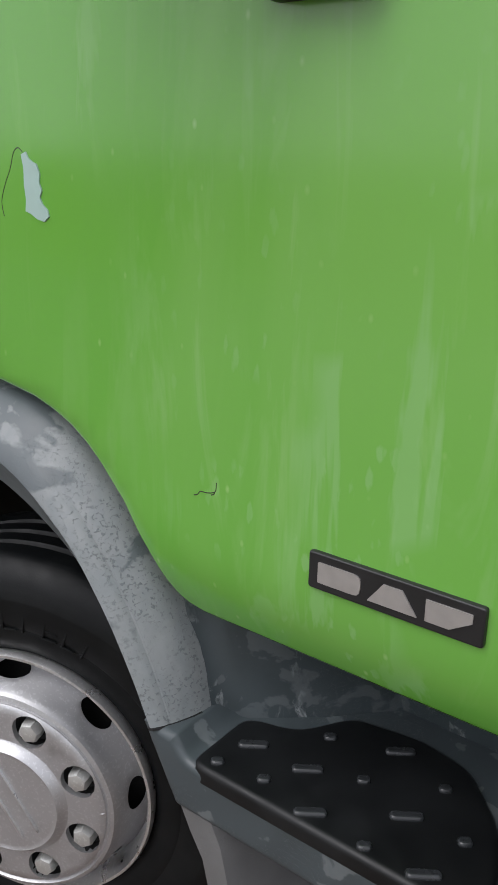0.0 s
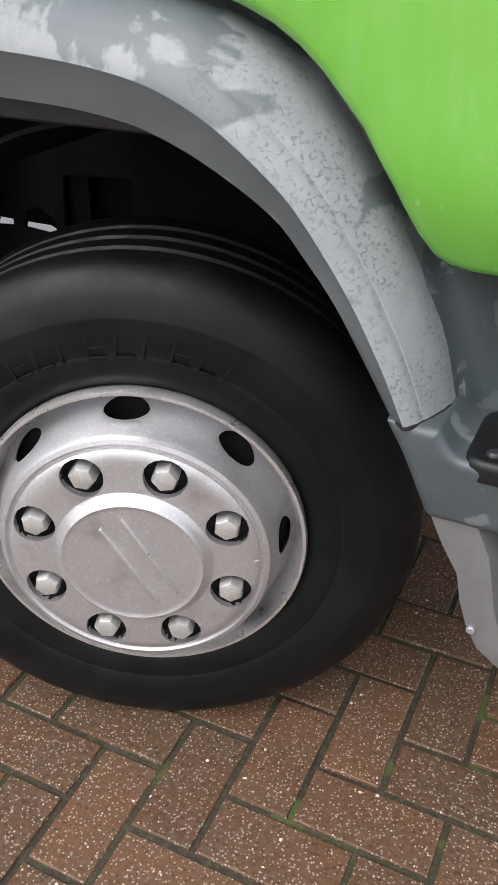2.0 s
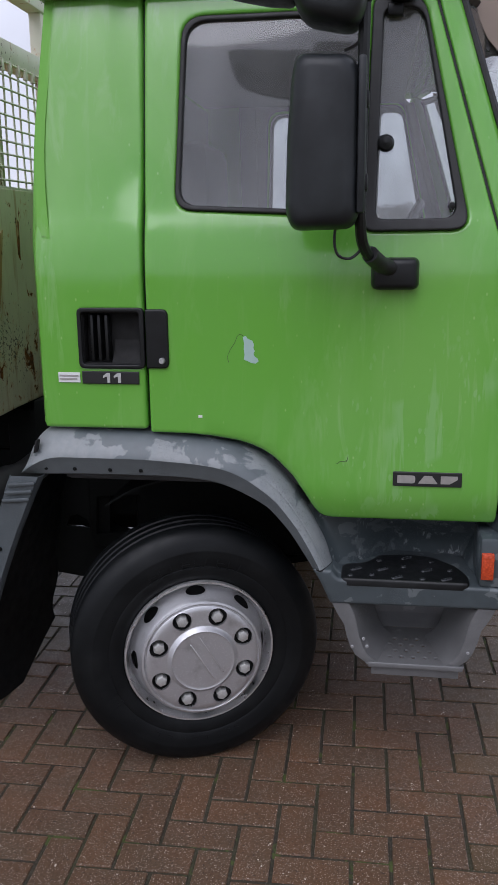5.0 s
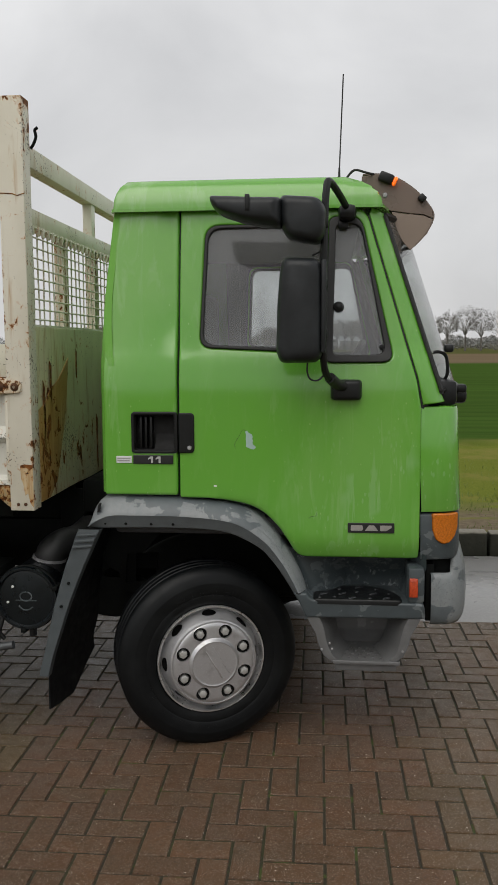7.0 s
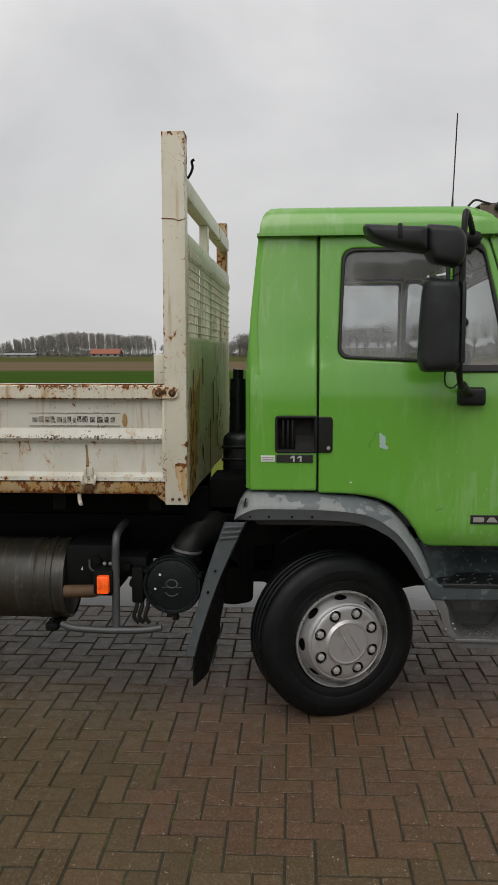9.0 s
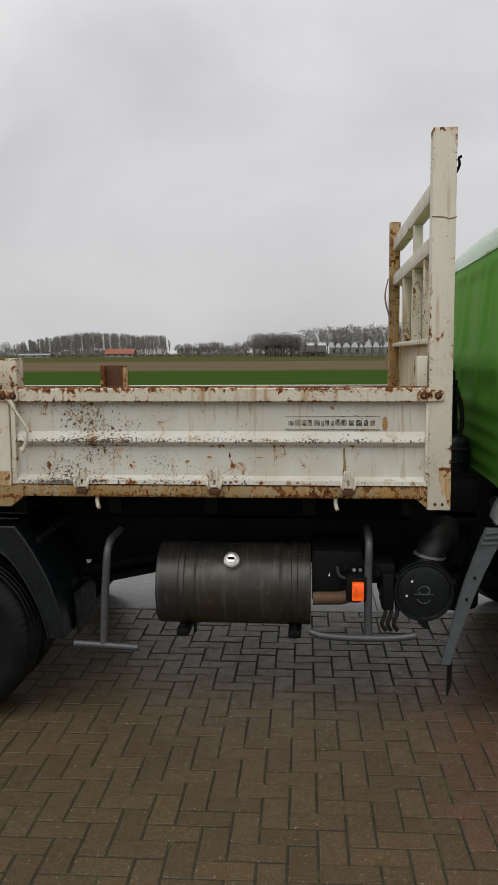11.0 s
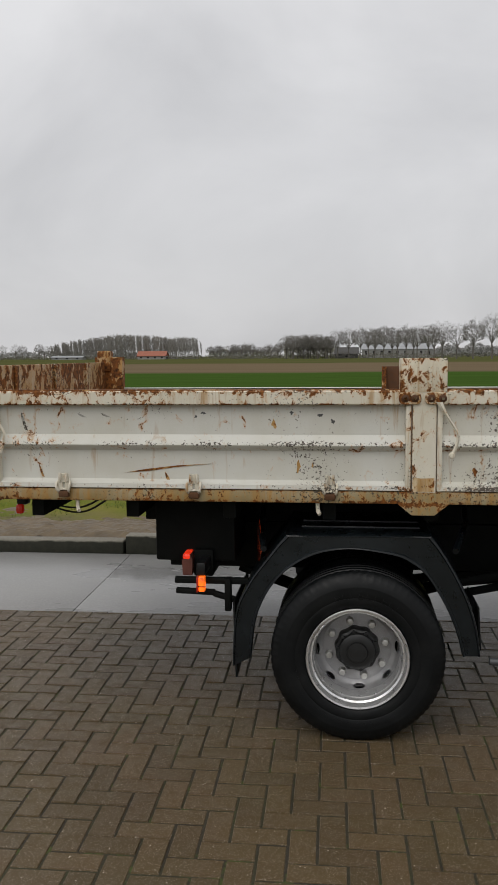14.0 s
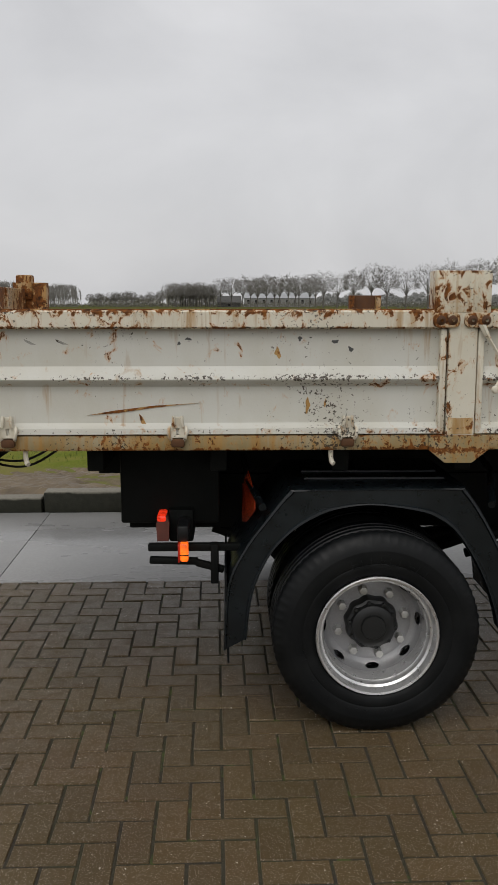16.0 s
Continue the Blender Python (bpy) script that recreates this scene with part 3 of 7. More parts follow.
        for k in range(m if closed else m - 1):
            bm.faces.new((a[k], a[(k + 1) % m], b[(k + 1) % m], b[k]))
    return grid


def thicken(bm, t):
    bmesh.ops.recalc_face_normals(bm, faces=bm.faces)
    bmesh.ops.solidify(bm, geom=list(bm.faces), thickness=t)


def lathe(bm, profile, n, m, wave=None):
    """Turns a profile of (radius, along) about the local y axis. wave(i, k): change of radius at profile point i, step k."""
    rings = []
    for i, (r, a) in enumerate(profile):
        ring = []
        for k in range(n):
            t = 2 * math.pi * k / n
            rr = r + (wave(i, k) if wave else 0)
            ring.append(bm.verts.new(m @ Vector((rr * math.cos(t), a, rr * math.sin(t)))))
        rings.append(ring)
    for a, b in zip(rings, rings[1:]):
        for k in range(n):
            bm.faces.new((a[k], a[(k + 1) % n], b[(k + 1) % n], b[k]))
    return rings


def lathed(profile, n, m=Matrix(), wave=None, cap=False):
    bm = bmesh.new()
    rings = lathe(bm, profile, n, m, wave)
    if cap:
        bm.faces.new(rings[0])
        bm.faces.new(rings[-1])
    return bm


def resample(poly, step):
    out = []
    for a, b in zip(poly, poly[1:] + poly[:1]):
        n = max(1, int(math.dist(a, b) / step))
        out += [(a[0] + (b[0] - a[0]) * k / n, a[1] + (b[1] - a[1]) * k / n) for k in range(n)]
    return out


def rounded(poly, r, n=5):
    """The polygon with its corners rounded; r: one radius, or one for each corner."""
    out, m = [], len(poly)
    for i, p in enumerate(poly):
        rr = r[i] if isinstance(r, (list, tuple)) else r
        p, a, b = Vector(p), Vector(poly[i - 1]), Vector(poly[(i + 1) % m])
        rr = min(rr, (a - p).length * 0.49, (b - p).length * 0.49)
        if rr < 1e-4:
            out.append(tuple(p))
            continue
        s, e = p + (a - p).normalized() * rr, p + (b - p).normalized() * rr
        for k in range(n + 1):
            t = k / n
            q = s * (1 - t) ** 2 + p * 2 * t * (1 - t) + e * t * t
            out.append((q.x, q.y))
    return out


def rect(u0, u1, v0, v1):
    return [(u0, v0), (u1, v0), (u1, v1), (u0, v1)]


def ellipse(u, v, a, b, n=20):
    return [(u + a * math.cos(2 * math.pi * k / n), v + b * math.sin(2 * math.pi * k / n)) for k in range(n)]


def edge_distance(q, loops):
    best = np.full(len(q), 9.0)
    for loop in loops:
        a = np.array(loop)
        b = np.roll(a, -1, axis=0)
        for p0, p1 in zip(a, b):
            d = p1 - p0
            t = np.clip(((q - p0) @ d) / max(d @ d, 1e-12), 0, 1)
            best = np.minimum(best, np.hypot(*(q - p0 - t[:, None] * d).T))
    return best


def inside(q, loop):
    a = np.array(loop)
    x0, y0 = a.T
    x1, y1 = np.roll(a, -1, axis=0).T
    hit = np.zeros(len(q), bool)
    for k in range(len(a)):
        if y0[k] == y1[k]:
            continue
        c = ((y0[k] > q[:, 1]) != (y1[k] > q[:, 1])) & (q[:, 0] < (x1[k] - x0[k]) * (q[:, 1] - y0[k]) / (y1[k] - y0[k]) + x0[k])
        hit ^= c
    return hit


def panel(outline, place, holes=(), step=0.05, r=0.006, thick=0.03, bm=None):
    """A pressed sheet: outline and holes in (u, v), put into space by place(u, v, inward); its edges are rolled with radius r."""
    bm = bm or bmesh.new()
    fine = min(step, max(1.3 * r, 0.006)) if r > 0 else step
    loops = [resample(outline, fine)] + [resample(h, fine) for h in holes]
    pts = np.array([p for loop in loops for p in loop])
    edges, start = [], 0
    for loop in loops:
        edges += [(start + k, start + (k + 1) % len(loop)) for k in range(len(loop))]
        start += len(loop)
    lo, hi = pts.min(0), pts.max(0)
    u, v = np.meshgrid(np.arange(lo[0] + step / 2, hi[0], step), np.arange(lo[1] + step / 2, hi[1], step))
    free = np.stack([u.ravel(), v.ravel()], 1)
    if r > 0:
        rim = []
        for loop in loops:
            a = np.array(loop)
            t = np.roll(a, -1, 0) - np.roll(a, 1, 0)
            nrm = np.stack([-t[:, 1], t[:, 0]], 1) / np.maximum(np.hypot(*t.T), 1e-9)[:, None]
            for d in (0.15 * r, 0.4 * r, 0.7 * r, r, 1.4 * r):
                rim += [a + nrm * d, a - nrm * d]
        rim = np.concatenate(rim)
        near = edge_distance(rim, loops)
        rim = rim[near > 0.1 * r]
        free = free[edge_distance(free, loops) > 2.2 * r] if len(free) else free
        free = np.concatenate([free, rim])
    ok = inside(free, loops[0])
    for h in loops[1:]:
        ok &= ~inside(free, h)
    free = free[ok]
    allp = np.concatenate([pts, free])
    res = delaunay_2d_cdt([Vector(p) for p in allp], edges, [], 0, 1e-6)
    q = np.array([tuple(p) for p in res[0]])
    tri = [f for f in res[2]]
    cen = np.array([q[list(f)].mean(0) for f in tri])
    ok = inside(cen, loops[0])
    for h in loops[1:]:
        ok &= ~inside(cen, h)
    d = edge_distance(q, loops)
    drop = np.where(d < r, r - np.sqrt(np.maximum(r * r - (r - d) ** 2, 0)), 0) if r > 0 else np.zeros(len(q))
    verts, used = {}, set()
    for f, good in zip(tri, ok):
        if good:
            used.update(f)
    for k in used:
        verts[k] = bm.verts.new(place(q[k][0], q[k][1], drop[k]))
    faces = []
    for f, good in zip(tri, ok):
        if good:
            faces.append(bm.faces.new([verts[k] for k in f]))
    if thick:
        back = {}
        for k in used:
            if d[k] < 1e-5:
                back[verts[k]] = bm.verts.new(place(q[k][0], q[k][1], thick))
        for e in [e for f in faces for e in f.edges if len(e.link_faces) == 1]:
            a, b = e.verts
            if a in back and b in back:
                bm.faces.new((b, a, back[a], back[b]))
    bmesh.ops.recalc_face_normals(bm, faces=bm.faces)
    if r > 0:
        rolled.add(id(bm))
    return bm


def flat_y(y, way=1):
    return lambda u, v, d: Vector((u, y + way * d, v))


def plate(outline, y, thick=0.004, r=0.0015, step=0.05, bm=None, way=1):
    return panel(outline, flat_y(y, way), (), step, r, thick, bm)


def mirrored(bm):
    """The same on the truck's other side."""
    bmesh.ops.transform(bm, matrix=Matrix.Translation((0, 2 * MID, 0)) @ Matrix.Diagonal((1, -1, 1, 1)), verts=bm.verts)
    bmesh.ops.reverse_faces(bm, faces=bm.faces)
    return bm


def hexagon(bm, m, r, h):
    """A wheel nut with a flat, chamfered end, its axis along local y."""
    rings = []
    for rr, a in ((r, 0), (r * 0.97, -h * 0.8), (r * 0.84, -h * 0.97), (r * 0.70, -h)):
        rings.append([bm.verts.new(m @ Vector((rr * math.cos(k * math.pi / 3), a, rr * math.sin(k * math.pi / 3)))) for k in range(6)])
    for a, b in zip(rings, rings[1:]):
        for k in range(6):
            bm.faces.new((a[k], a[(k + 1) % 6], b[(k + 1) % 6], b[k]))
    bm.faces.new(rings[-1])


def nutted(m, r=0.0185, h=0.026):
    bm = bmesh.new()
    hexagon(bm, m, r, h)
    return bm


def letters(text, size, m, depth=0.002):
    """Raised letters in the built-in font, as a bmesh; m puts their x, y plane into space."""
    cu = bpy.data.curves.new("letters", "FONT")
    cu.body, cu.size, cu.extrude, cu.align_x, cu.align_y = text, size, depth, "CENTER", "CENTER"
    cu.space_character = 1.15
    ob = bpy.data.objects.new("letters", cu)
    scene.collection.objects.link(ob)
    me = bpy.data.meshes.new_from_object(ob.evaluated_get(bpy.context.evaluated_depsgraph_get()))
    bm = bmesh.new()
    bm.from_mesh(me)
    bm.transform(m)
    bpy.data.objects.remove(ob)
    bpy.data.curves.remove(cu)
    bpy.data.meshes.remove(me)
    return bm

# ---- ground ----
YARD = 0.85  # degrees by which the paving is turned from the truck's line
UNIT = 0.1034  # half a paver's pitch
yard = Matrix.Rotation(radians(YARD), 4, "Z")
EDGE, FAR_EDGE = 1.836, 3.632  # the concrete strip, across the yard


def land():
    """One sheet from the yard to the horizon: low under the paving, a bumpy verge behind the kerb, then fields."""
    bm = bmesh.new()
    xs = [-3000, -1200, -500, -200, -80, -40, -20, -14] + [-12 + 0.35 * k for k in range(54)] + [7.5, 10, 14, 20, 40, 80, 200, 500, 1200, 3000]
    ys = [-3000, -800, -200, -60, -20, -8, 0, 3.69, 3.75] + [3.83 + 0.3 * k for k in range(30)] + [13.5, 16, 20, 30, 45, 70, 110, 180, 300, 500, 900, 1600, 3000]

    def height(x, y):
        if y < 3.72:
            return -0.09
        bumps = 0.05 * noise.noise(Vector((x * 1.3, y * 2.1, 0))) + 0.03 * noise.noise(Vector((x * 4.1, y * 5.3, 2)))
        return 0.075 + 0.06 * max(0.0, min(1.0, (x + 6.0) / 4)) + bumps * min(1, (y - 3.72) * 3) * max(0.0, 1 - (y - 4) / 14)

    sheet(bm, [[yard @ Vector((x, y, height(x, y))) for x in xs] for y in ys])
    return solo("ground", bm, LAND, "flat farmland with muddy grass verge, green crop and brown soil", "field", "structure")


land()

bm = boxed(-10.47, 4.47, -6.1, EDGE - 0.005, -0.085, -0.0045)
bm.transform(yard)
pavement = solo("pavement", bm, JOINT, "red-brown concrete block paving laid in herringbone, mossy joints", "pavement", "structure")
bm = bmesh.new()
for k in range(7):
    x0 = -17.80 + 4.0 * k
    box(bm, x0, x0 + 3.9985, EDGE + 0.004, FAR_EDGE - 0.12, -0.08, -0.004 - 0.002 * (k % 2), 0.006)
bm.transform(yard)
road = solo("road", bm, CONCRETE, "wet pale concrete road strip behind the paving", "road", "structure")
kerb = thing("kerb", (0, 3.6, 0), "dark weathered concrete kerb along the grass verge", "kerb", "", "structure")
kerb_mesh = None
for k in range(20):
    x = -15.95 + 1.345 * k
    sink = -0.074 if x < -5.9 else -0.032 if x < -3.0 else 0.0
    if kerb_mesh is None:
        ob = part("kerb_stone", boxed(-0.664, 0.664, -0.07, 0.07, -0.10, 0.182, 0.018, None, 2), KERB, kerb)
        kerb_mesh = ob.data
    else:
        ob = new("kerb_stone", kerb_mesh)
    ob.parent, ob.matrix_parent_inverse = kerb, Matrix.Translation(-kerb.location)
    spot = yard @ Vector((x, FAR_EDGE - 0.02 + 0.006 * math.sin(k * 2.3), sink + 0.004 * math.sin(k * 1.7)))
    ob.matrix_basis = Matrix.Translation(spot) @ Matrix.Rotation(radians(YARD + 0.3 * math.sin(k * 3.1)), 4, "Z")


def churned_mud():
    """Lumpy tyre-torn mud beside the kerb, sinking under the turf at its ragged rim."""
    bm = bmesh.new()
    rows = []
    for j in range(48):
        v = j / 47
        row = []
        for i in range(110):
            u = i / 109
            x, y = -8.2 + 4.6 * u, 3.715 + 1.75 * v
            rim = 0.85 - max(abs(2 * u - 1) ** 2 * 1.3, 1.35 * v) + 0.75 * noise.noise(Vector((x * 1.4, y * 1.7, 3)))
            lump = 0.024 * noise.noise(Vector((x * 7, y * 9, 1))) + 0.010 * noise.noise(Vector((x * 19, y * 21, 4)))
            tread = 0.030 * max(0.0, math.sin((x * 0.75 + y * 1.5) * 26 + 2 * noise.noise(Vector((x * 2, y * 2, 7))))) * max(0.0, noise.noise(Vector((x * 1.1, y * 1.3, 9))) + 0.35)
            row.append(yard @ Vector((x, y, 0.060 + 0.055 * min(1.0, max(-1.0, rim * 1.6)) * min(1.0, 0.35 + v * 12) + lump + tread)))
        rows.append(row)
    sheet(bm, rows)
    return solo("mud", bm, MUD, "churned brown mud with tyre marks beside the kerb", "mud", "stuff", angle=0)


churned_mud()

rng = random.Random(4)
verts, faces = [], []
for _ in range(20000):
    x, y = rng.uniform(-12, 6), 3.76 + abs(rng.gauss(0, 2.2))
    if noise.noise(Vector((x * 0.9, y * 1.6, 5))) < -0.05 and y < 6.5 or y > 11:
        continue
    if abs(x + 6.0) < 1.7 and y < 4.7 and rng.random() < 0.9:
        continue
    h, a, w = rng.uniform(0.02, 0.065), rng.uniform(0, 6.28), rng.uniform(0.003, 0.007)
    p = yard @ Vector((x, y, 0.055 + 0.06 * max(0.0, min(1.0, (x + 6.0) / 4))))
    lean = Vector((rng.gauss(0, 0.4), rng.gauss(0, 0.4), 1)) * h
    s = Vector((math.cos(a), math.sin(a), 0)) * w
    n = len(verts)
    verts += [p - s, p + s, p + lean + s * 0.2, p + lean * 1.0 - s * 0.2]
    faces.append((n, n + 1, n + 2, n + 3))
me = bpy.data.meshes.new("grass")
me.from_pydata([tuple(v) for v in verts], [], faces)
me.materials.append(GRASS)
tagged(new("grass", me), "short trampled green grass on the verge", "grass", "", "stuff")

# ---- far trees and buildings ----
def twig(verts, faces, p, d, length, w):
    """One flat tapering twig."""
    s = d.cross(Vector((0.3, -0.9, 0.2))).normalized() * w
    n = len(verts)
    verts += [tuple(p - s), tuple(p + s), tuple(p + d * length)]
    faces.append((n, n + 1, n + 2))


def bare_tree(name, seed, height, label):
    """A bare broadleaf: a clear trunk, a fan of rising limbs and a rounded, lumpy crown of fine twigs."""
    rng = random.Random(seed)
    tree = thing(name, (0, 0, 0), label, "tree", "bare trees along the far field edge")
    fork = Vector((rng.uniform(-0.3, 0.3), rng.uniform(-0.3, 0.3), height * rng.uniform(0.26, 0.33)))
    bm = bmesh.new()
    tube(bm, smooth_path([(0, 0, -0.3), (0.12, 0, height * 0.15), tuple(fork)], 3), height * 0.020, 7, True, height * 0.015)
    part("trunk", bm, BARK, tree)
    bm = bmesh.new()
    verts, faces = [], []
    rx, rz = height * rng.uniform(0.31, 0.37), height * 0.33
    centre = Vector((rng.uniform(-0.4, 0.4), rng.uniform(-0.4, 0.4), height * 0.655))
    lumps = [(rng.uniform(0, 6.28), rng.uniform(-0.5, 0.8)) for _ in range(6)]

    def shell(a, v):
        flat = math.sqrt(max(0.0, 1 - v * v))
        grow = 0.84 + 0.20 * max(math.exp(-(((a - la + math.pi) % (2 * math.pi) - math.pi) ** 2 * flat + (v - lv) ** 2) * 3.0) for la, lv in lumps)
        return centre + Vector((math.cos(a) * flat * rx, math.sin(a) * flat * rx, v * rz)) * grow

    for k in range(24):
        a, v = k * 2.39996 + rng.uniform(-0.3, 0.3), 0.97 - 1.45 * (k + 0.5) / 24
        tip = fork.lerp(shell(a, v), 0.93)
        knee = fork.lerp(tip, rng.uniform(0.40, 0.55)) + Vector((-math.cos(a), -math.sin(a), 0.6)) * height * 0.03
        path = smooth_path([tuple(fork), tuple(knee), tuple(tip)], 5)
        tube(bm, path, height * (0.0085 if k % 4 == 0 else 0.0052), 3, False, height * 0.0012)
    for k in range(420):
        a, v = rng.uniform(0, 6.28), rng.uniform(-0.62, 0.99)
        out = shell(a, v)
        p = fork.lerp(out, rng.uniform(0.62, 0.97) ** 0.8)
        grow = (out - fork).normalized()
        for _ in range(4):
            b = (grow * 0.8 + Vector((rng.gauss(0, 0.55), rng.gauss(0, 0.55), rng.gauss(0.25, 0.45)))).normalized()
            reach = height * rng.uniform(0.035, 0.070)
            twig(verts, faces, p, b, reach, height * 0.0016)
            for _ in range(3):
                q = p + b * reach * rng.uniform(0.3, 0.9)
                twig(verts, faces, q, (b + Vector((rng.gauss(0, 0.7), rng.gauss(0, 0.7), rng.gauss(0.1, 0.5)))).normalized(), reach * rng.uniform(0.4, 0.7), height * 0.0012)
    made = [bm.verts.new(v) for v in verts]
    for f in faces:
        bm.faces.new([made[k] for k in f])
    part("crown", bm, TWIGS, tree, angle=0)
    return tree


TREE_LABEL = "bare winter tree with a spreading crown at the field's edge"
base_trees = [bare_tree("tree", 11 + k, 14.6, TREE_LABEL) for k in range(5)]
rng = random.Random(8)
spots = []
for k in range(24):
    t = k / 23
    spots.append((6 + 94 * t ** 1.12 + rng.uniform(-0.8, 0.8), 376 - 219 * t + rng.uniform(-2, 2)))
spots += [(-22, 402), (-18, 405), (-13, 400), (-8, 394), (-3, 396), (2, 386), (9, 394), (16, 376), (24, 360), (31, 345), (-42, 470), (-48, 478), (-38, 474), (-55, 482), (-61, 476), (-201, 486), (-194, 480), (-188, 492), (-182, 484), (-210, 488), (-222, 495)]
GROVES = ((-33, -11, 402, 17, 0.80), (-84, -57, 490, 15, 0.60), (-56, -40, 486, 6, 0.55))
for x0, x1, y, count, _ in GROVES:
    spots += [(x0 + (x1 - x0) * (k + rng.uniform(0.2, 0.8)) / count, y + rng.uniform(-7, 7)) for k in range(count)]
for k, (x, y) in enumerate(spots):
    m = Matrix.Translation((x, y, 0)) @ Matrix.Rotation(rng.uniform(0, 6.28), 4, "Z")
    s = rng.uniform(0.88, 1.06)
    if k < 5:
        base_trees[k].matrix_basis = m @ Matrix.Diagonal((s, s, s, 1))
    else:
        copy_thing(base_trees[k % 5], m).scale = [s * next((g[4] for g in GROVES if g[0] <= x <= g[1] and abs(y - g[2]) < 8), 0.66 if x < -36 else 1.0)] * 3


def poplar_wood():
    """A far planted wood: upright pale stems that lean one way, bare, fine twigs, tops grown together."""
    rng = random.Random(21)
    bm = bmesh.new()
    verts, faces = [], []
    for k in range(430):
        t = rng.random()
        x, y = -177 + 88 * t, 480 + rng.uniform(-10, 22)
        h = float(np.interp(t, (0.0, 0.10, 0.28, 0.50, 0.78, 0.82, 0.86, 0.97, 1.0), (7.0, 9.5, 12.0, 14.0, 12.6, 10.6, 12.2, 12.0, 9.0))) * rng.uniform(0.94, 1.04)
        lean = -0.10 * h
        tube(bm, [(x, y, 0), (x + lean * 0.6, y, h * 0.6), (x + lean, y, h * 0.92)], 0.15, 3, False, 0.03)
        for j in range(34):
            z = h * rng.uniform(0.30, 0.92)
            a = rng.uniform(0, 6.28)
            d = Vector((math.cos(a) * 0.40, math.sin(a) * 0.40, rng.uniform(0.7, 1.1))).normalized()
            reach = min(h * rng.uniform(0.08, 0.18), (h * 1.02 - z) * 1.2)
            p = Vector((x + lean * z / h, y, z))
            twig(verts, faces, p, d, reach, 0.055)
            for _ in range(3):
                twig(verts, faces, p + d * reach * rng.uniform(0.3, 0.9), (d + Vector((rng.gauss(0, 0.5), rng.gauss(0, 0.3), rng.gauss(0, 0.3)))).normalized(), reach * 0.6, 0.04)
    made = [bm.verts.new(v) for v in verts]
    for f in faces:
        bm.faces.new([made[k] for k in f])
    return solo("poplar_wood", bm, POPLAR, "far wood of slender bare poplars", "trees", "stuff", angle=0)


poplar_wood()


def brush(name, label, seed, places, material, leaf=0.35, domed=0.0):
    """Dense growth: many small leaves in uneven heaps, domed ones with rounded tops. places: x0, x1, y, height, count."""
    rng = random.Random(seed)
    verts, faces = [], []
    for x0, x1, y, h, count in places:
        crowns = [(rng.uniform(x0, x1), h * rng.uniform(0.72, 1.05)) for _ in range(max(2, int((x1 - x0) / (h * 0.42))))]
        for _ in range(count):
            x = rng.uniform(x0 - 1, x1 + 1)
            top = h * (0.62 + 0.55 * abs(noise.noise(Vector((x * 1.9 / h, y * 0.1, seed)))) + 0.12 * math.sin(x * 3.3 / h))
            if domed:
                top = max([0.45 * h] + [c * math.sqrt(max(0.0, 1 - ((x - cx) / (c * domed)) ** 2)) for cx, c in crowns])
            p = Vector((x, y + rng.uniform(-3, 3), top * rng.random() ** 0.6))
            n = len(verts)
            for _ in range(3):
                verts.append(tuple(p + Vector((rng.gauss(0, 1), rng.gauss(0, 0.6), rng.gauss(0, 0.8))) * leaf))
            faces.append((n, n + 1, n + 2))
    me = bpy.data.meshes.new(name)
    me.from_pydata(verts, [], faces)
    me.materials.append(material)
    return tagged(new(name, me), label, "hedge" if "hedge" in name else "trees", "", "stuff")


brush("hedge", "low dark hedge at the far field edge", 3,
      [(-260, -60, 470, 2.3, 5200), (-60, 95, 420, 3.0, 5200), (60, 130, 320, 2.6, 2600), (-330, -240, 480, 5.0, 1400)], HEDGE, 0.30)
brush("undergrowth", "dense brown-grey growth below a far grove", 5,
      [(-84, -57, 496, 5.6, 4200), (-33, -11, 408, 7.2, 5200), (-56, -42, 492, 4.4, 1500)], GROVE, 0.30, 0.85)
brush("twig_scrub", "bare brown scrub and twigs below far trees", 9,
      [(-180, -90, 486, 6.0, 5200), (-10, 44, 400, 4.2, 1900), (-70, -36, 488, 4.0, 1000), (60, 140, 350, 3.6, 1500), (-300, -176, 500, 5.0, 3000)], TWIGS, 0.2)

brush("far_woodline", "low woodland on the horizon, haze put into its grey", 14, [(20, 330, 700, 9.5, 15000), (45, 260, 640, 11.5, 11000), (-420, -190, 760, 8.0, 8000)], HAZE, 0.7)


def house(name, x0, x1, y, wall_h, ridge_h, depth, roof, wall, label, windows):
    h = thing(name, ((x0 + x1) / 2, y, 0), label, "building")
    w = part("wall", boxed(x0, x1, y, y + depth, -0.3, wall_h), wall, h)
    bm = bmesh.new()
    prof = [(y - 0.4, wall_h - 0.15), (y + depth / 2, ridge_h), (y + depth + 0.4, wall_h - 0.15), (y + depth + 0.4, wall_h + 0.1), (y + depth / 2, ridge_h + 0.28), (y - 0.4, wall_h + 0.1)]
    sheet(bm, [[(x, a, b) for a, b in prof] for x in (x0 - 0.4, x1 + 0.4)], True)
    for x in (x0, x1):
        bm.faces.new([bm.verts.new((x, a, b)) for a, b in ((y, wall_h), (y + depth, wall_h), (y + depth / 2, ridge_h))])
    part("roof", bm, roof, h, angle=0)
    for k in range(windows):
        cx = x0 + (x1 - x0) * (k + 0.5) / windows
        part("window", boxed(cx - 0.6, cx + 0.6, y - 0.06, y + 0.02, wall_h * 0.35, wall_h * 0.8, 0.02), DARK, h)
    return h


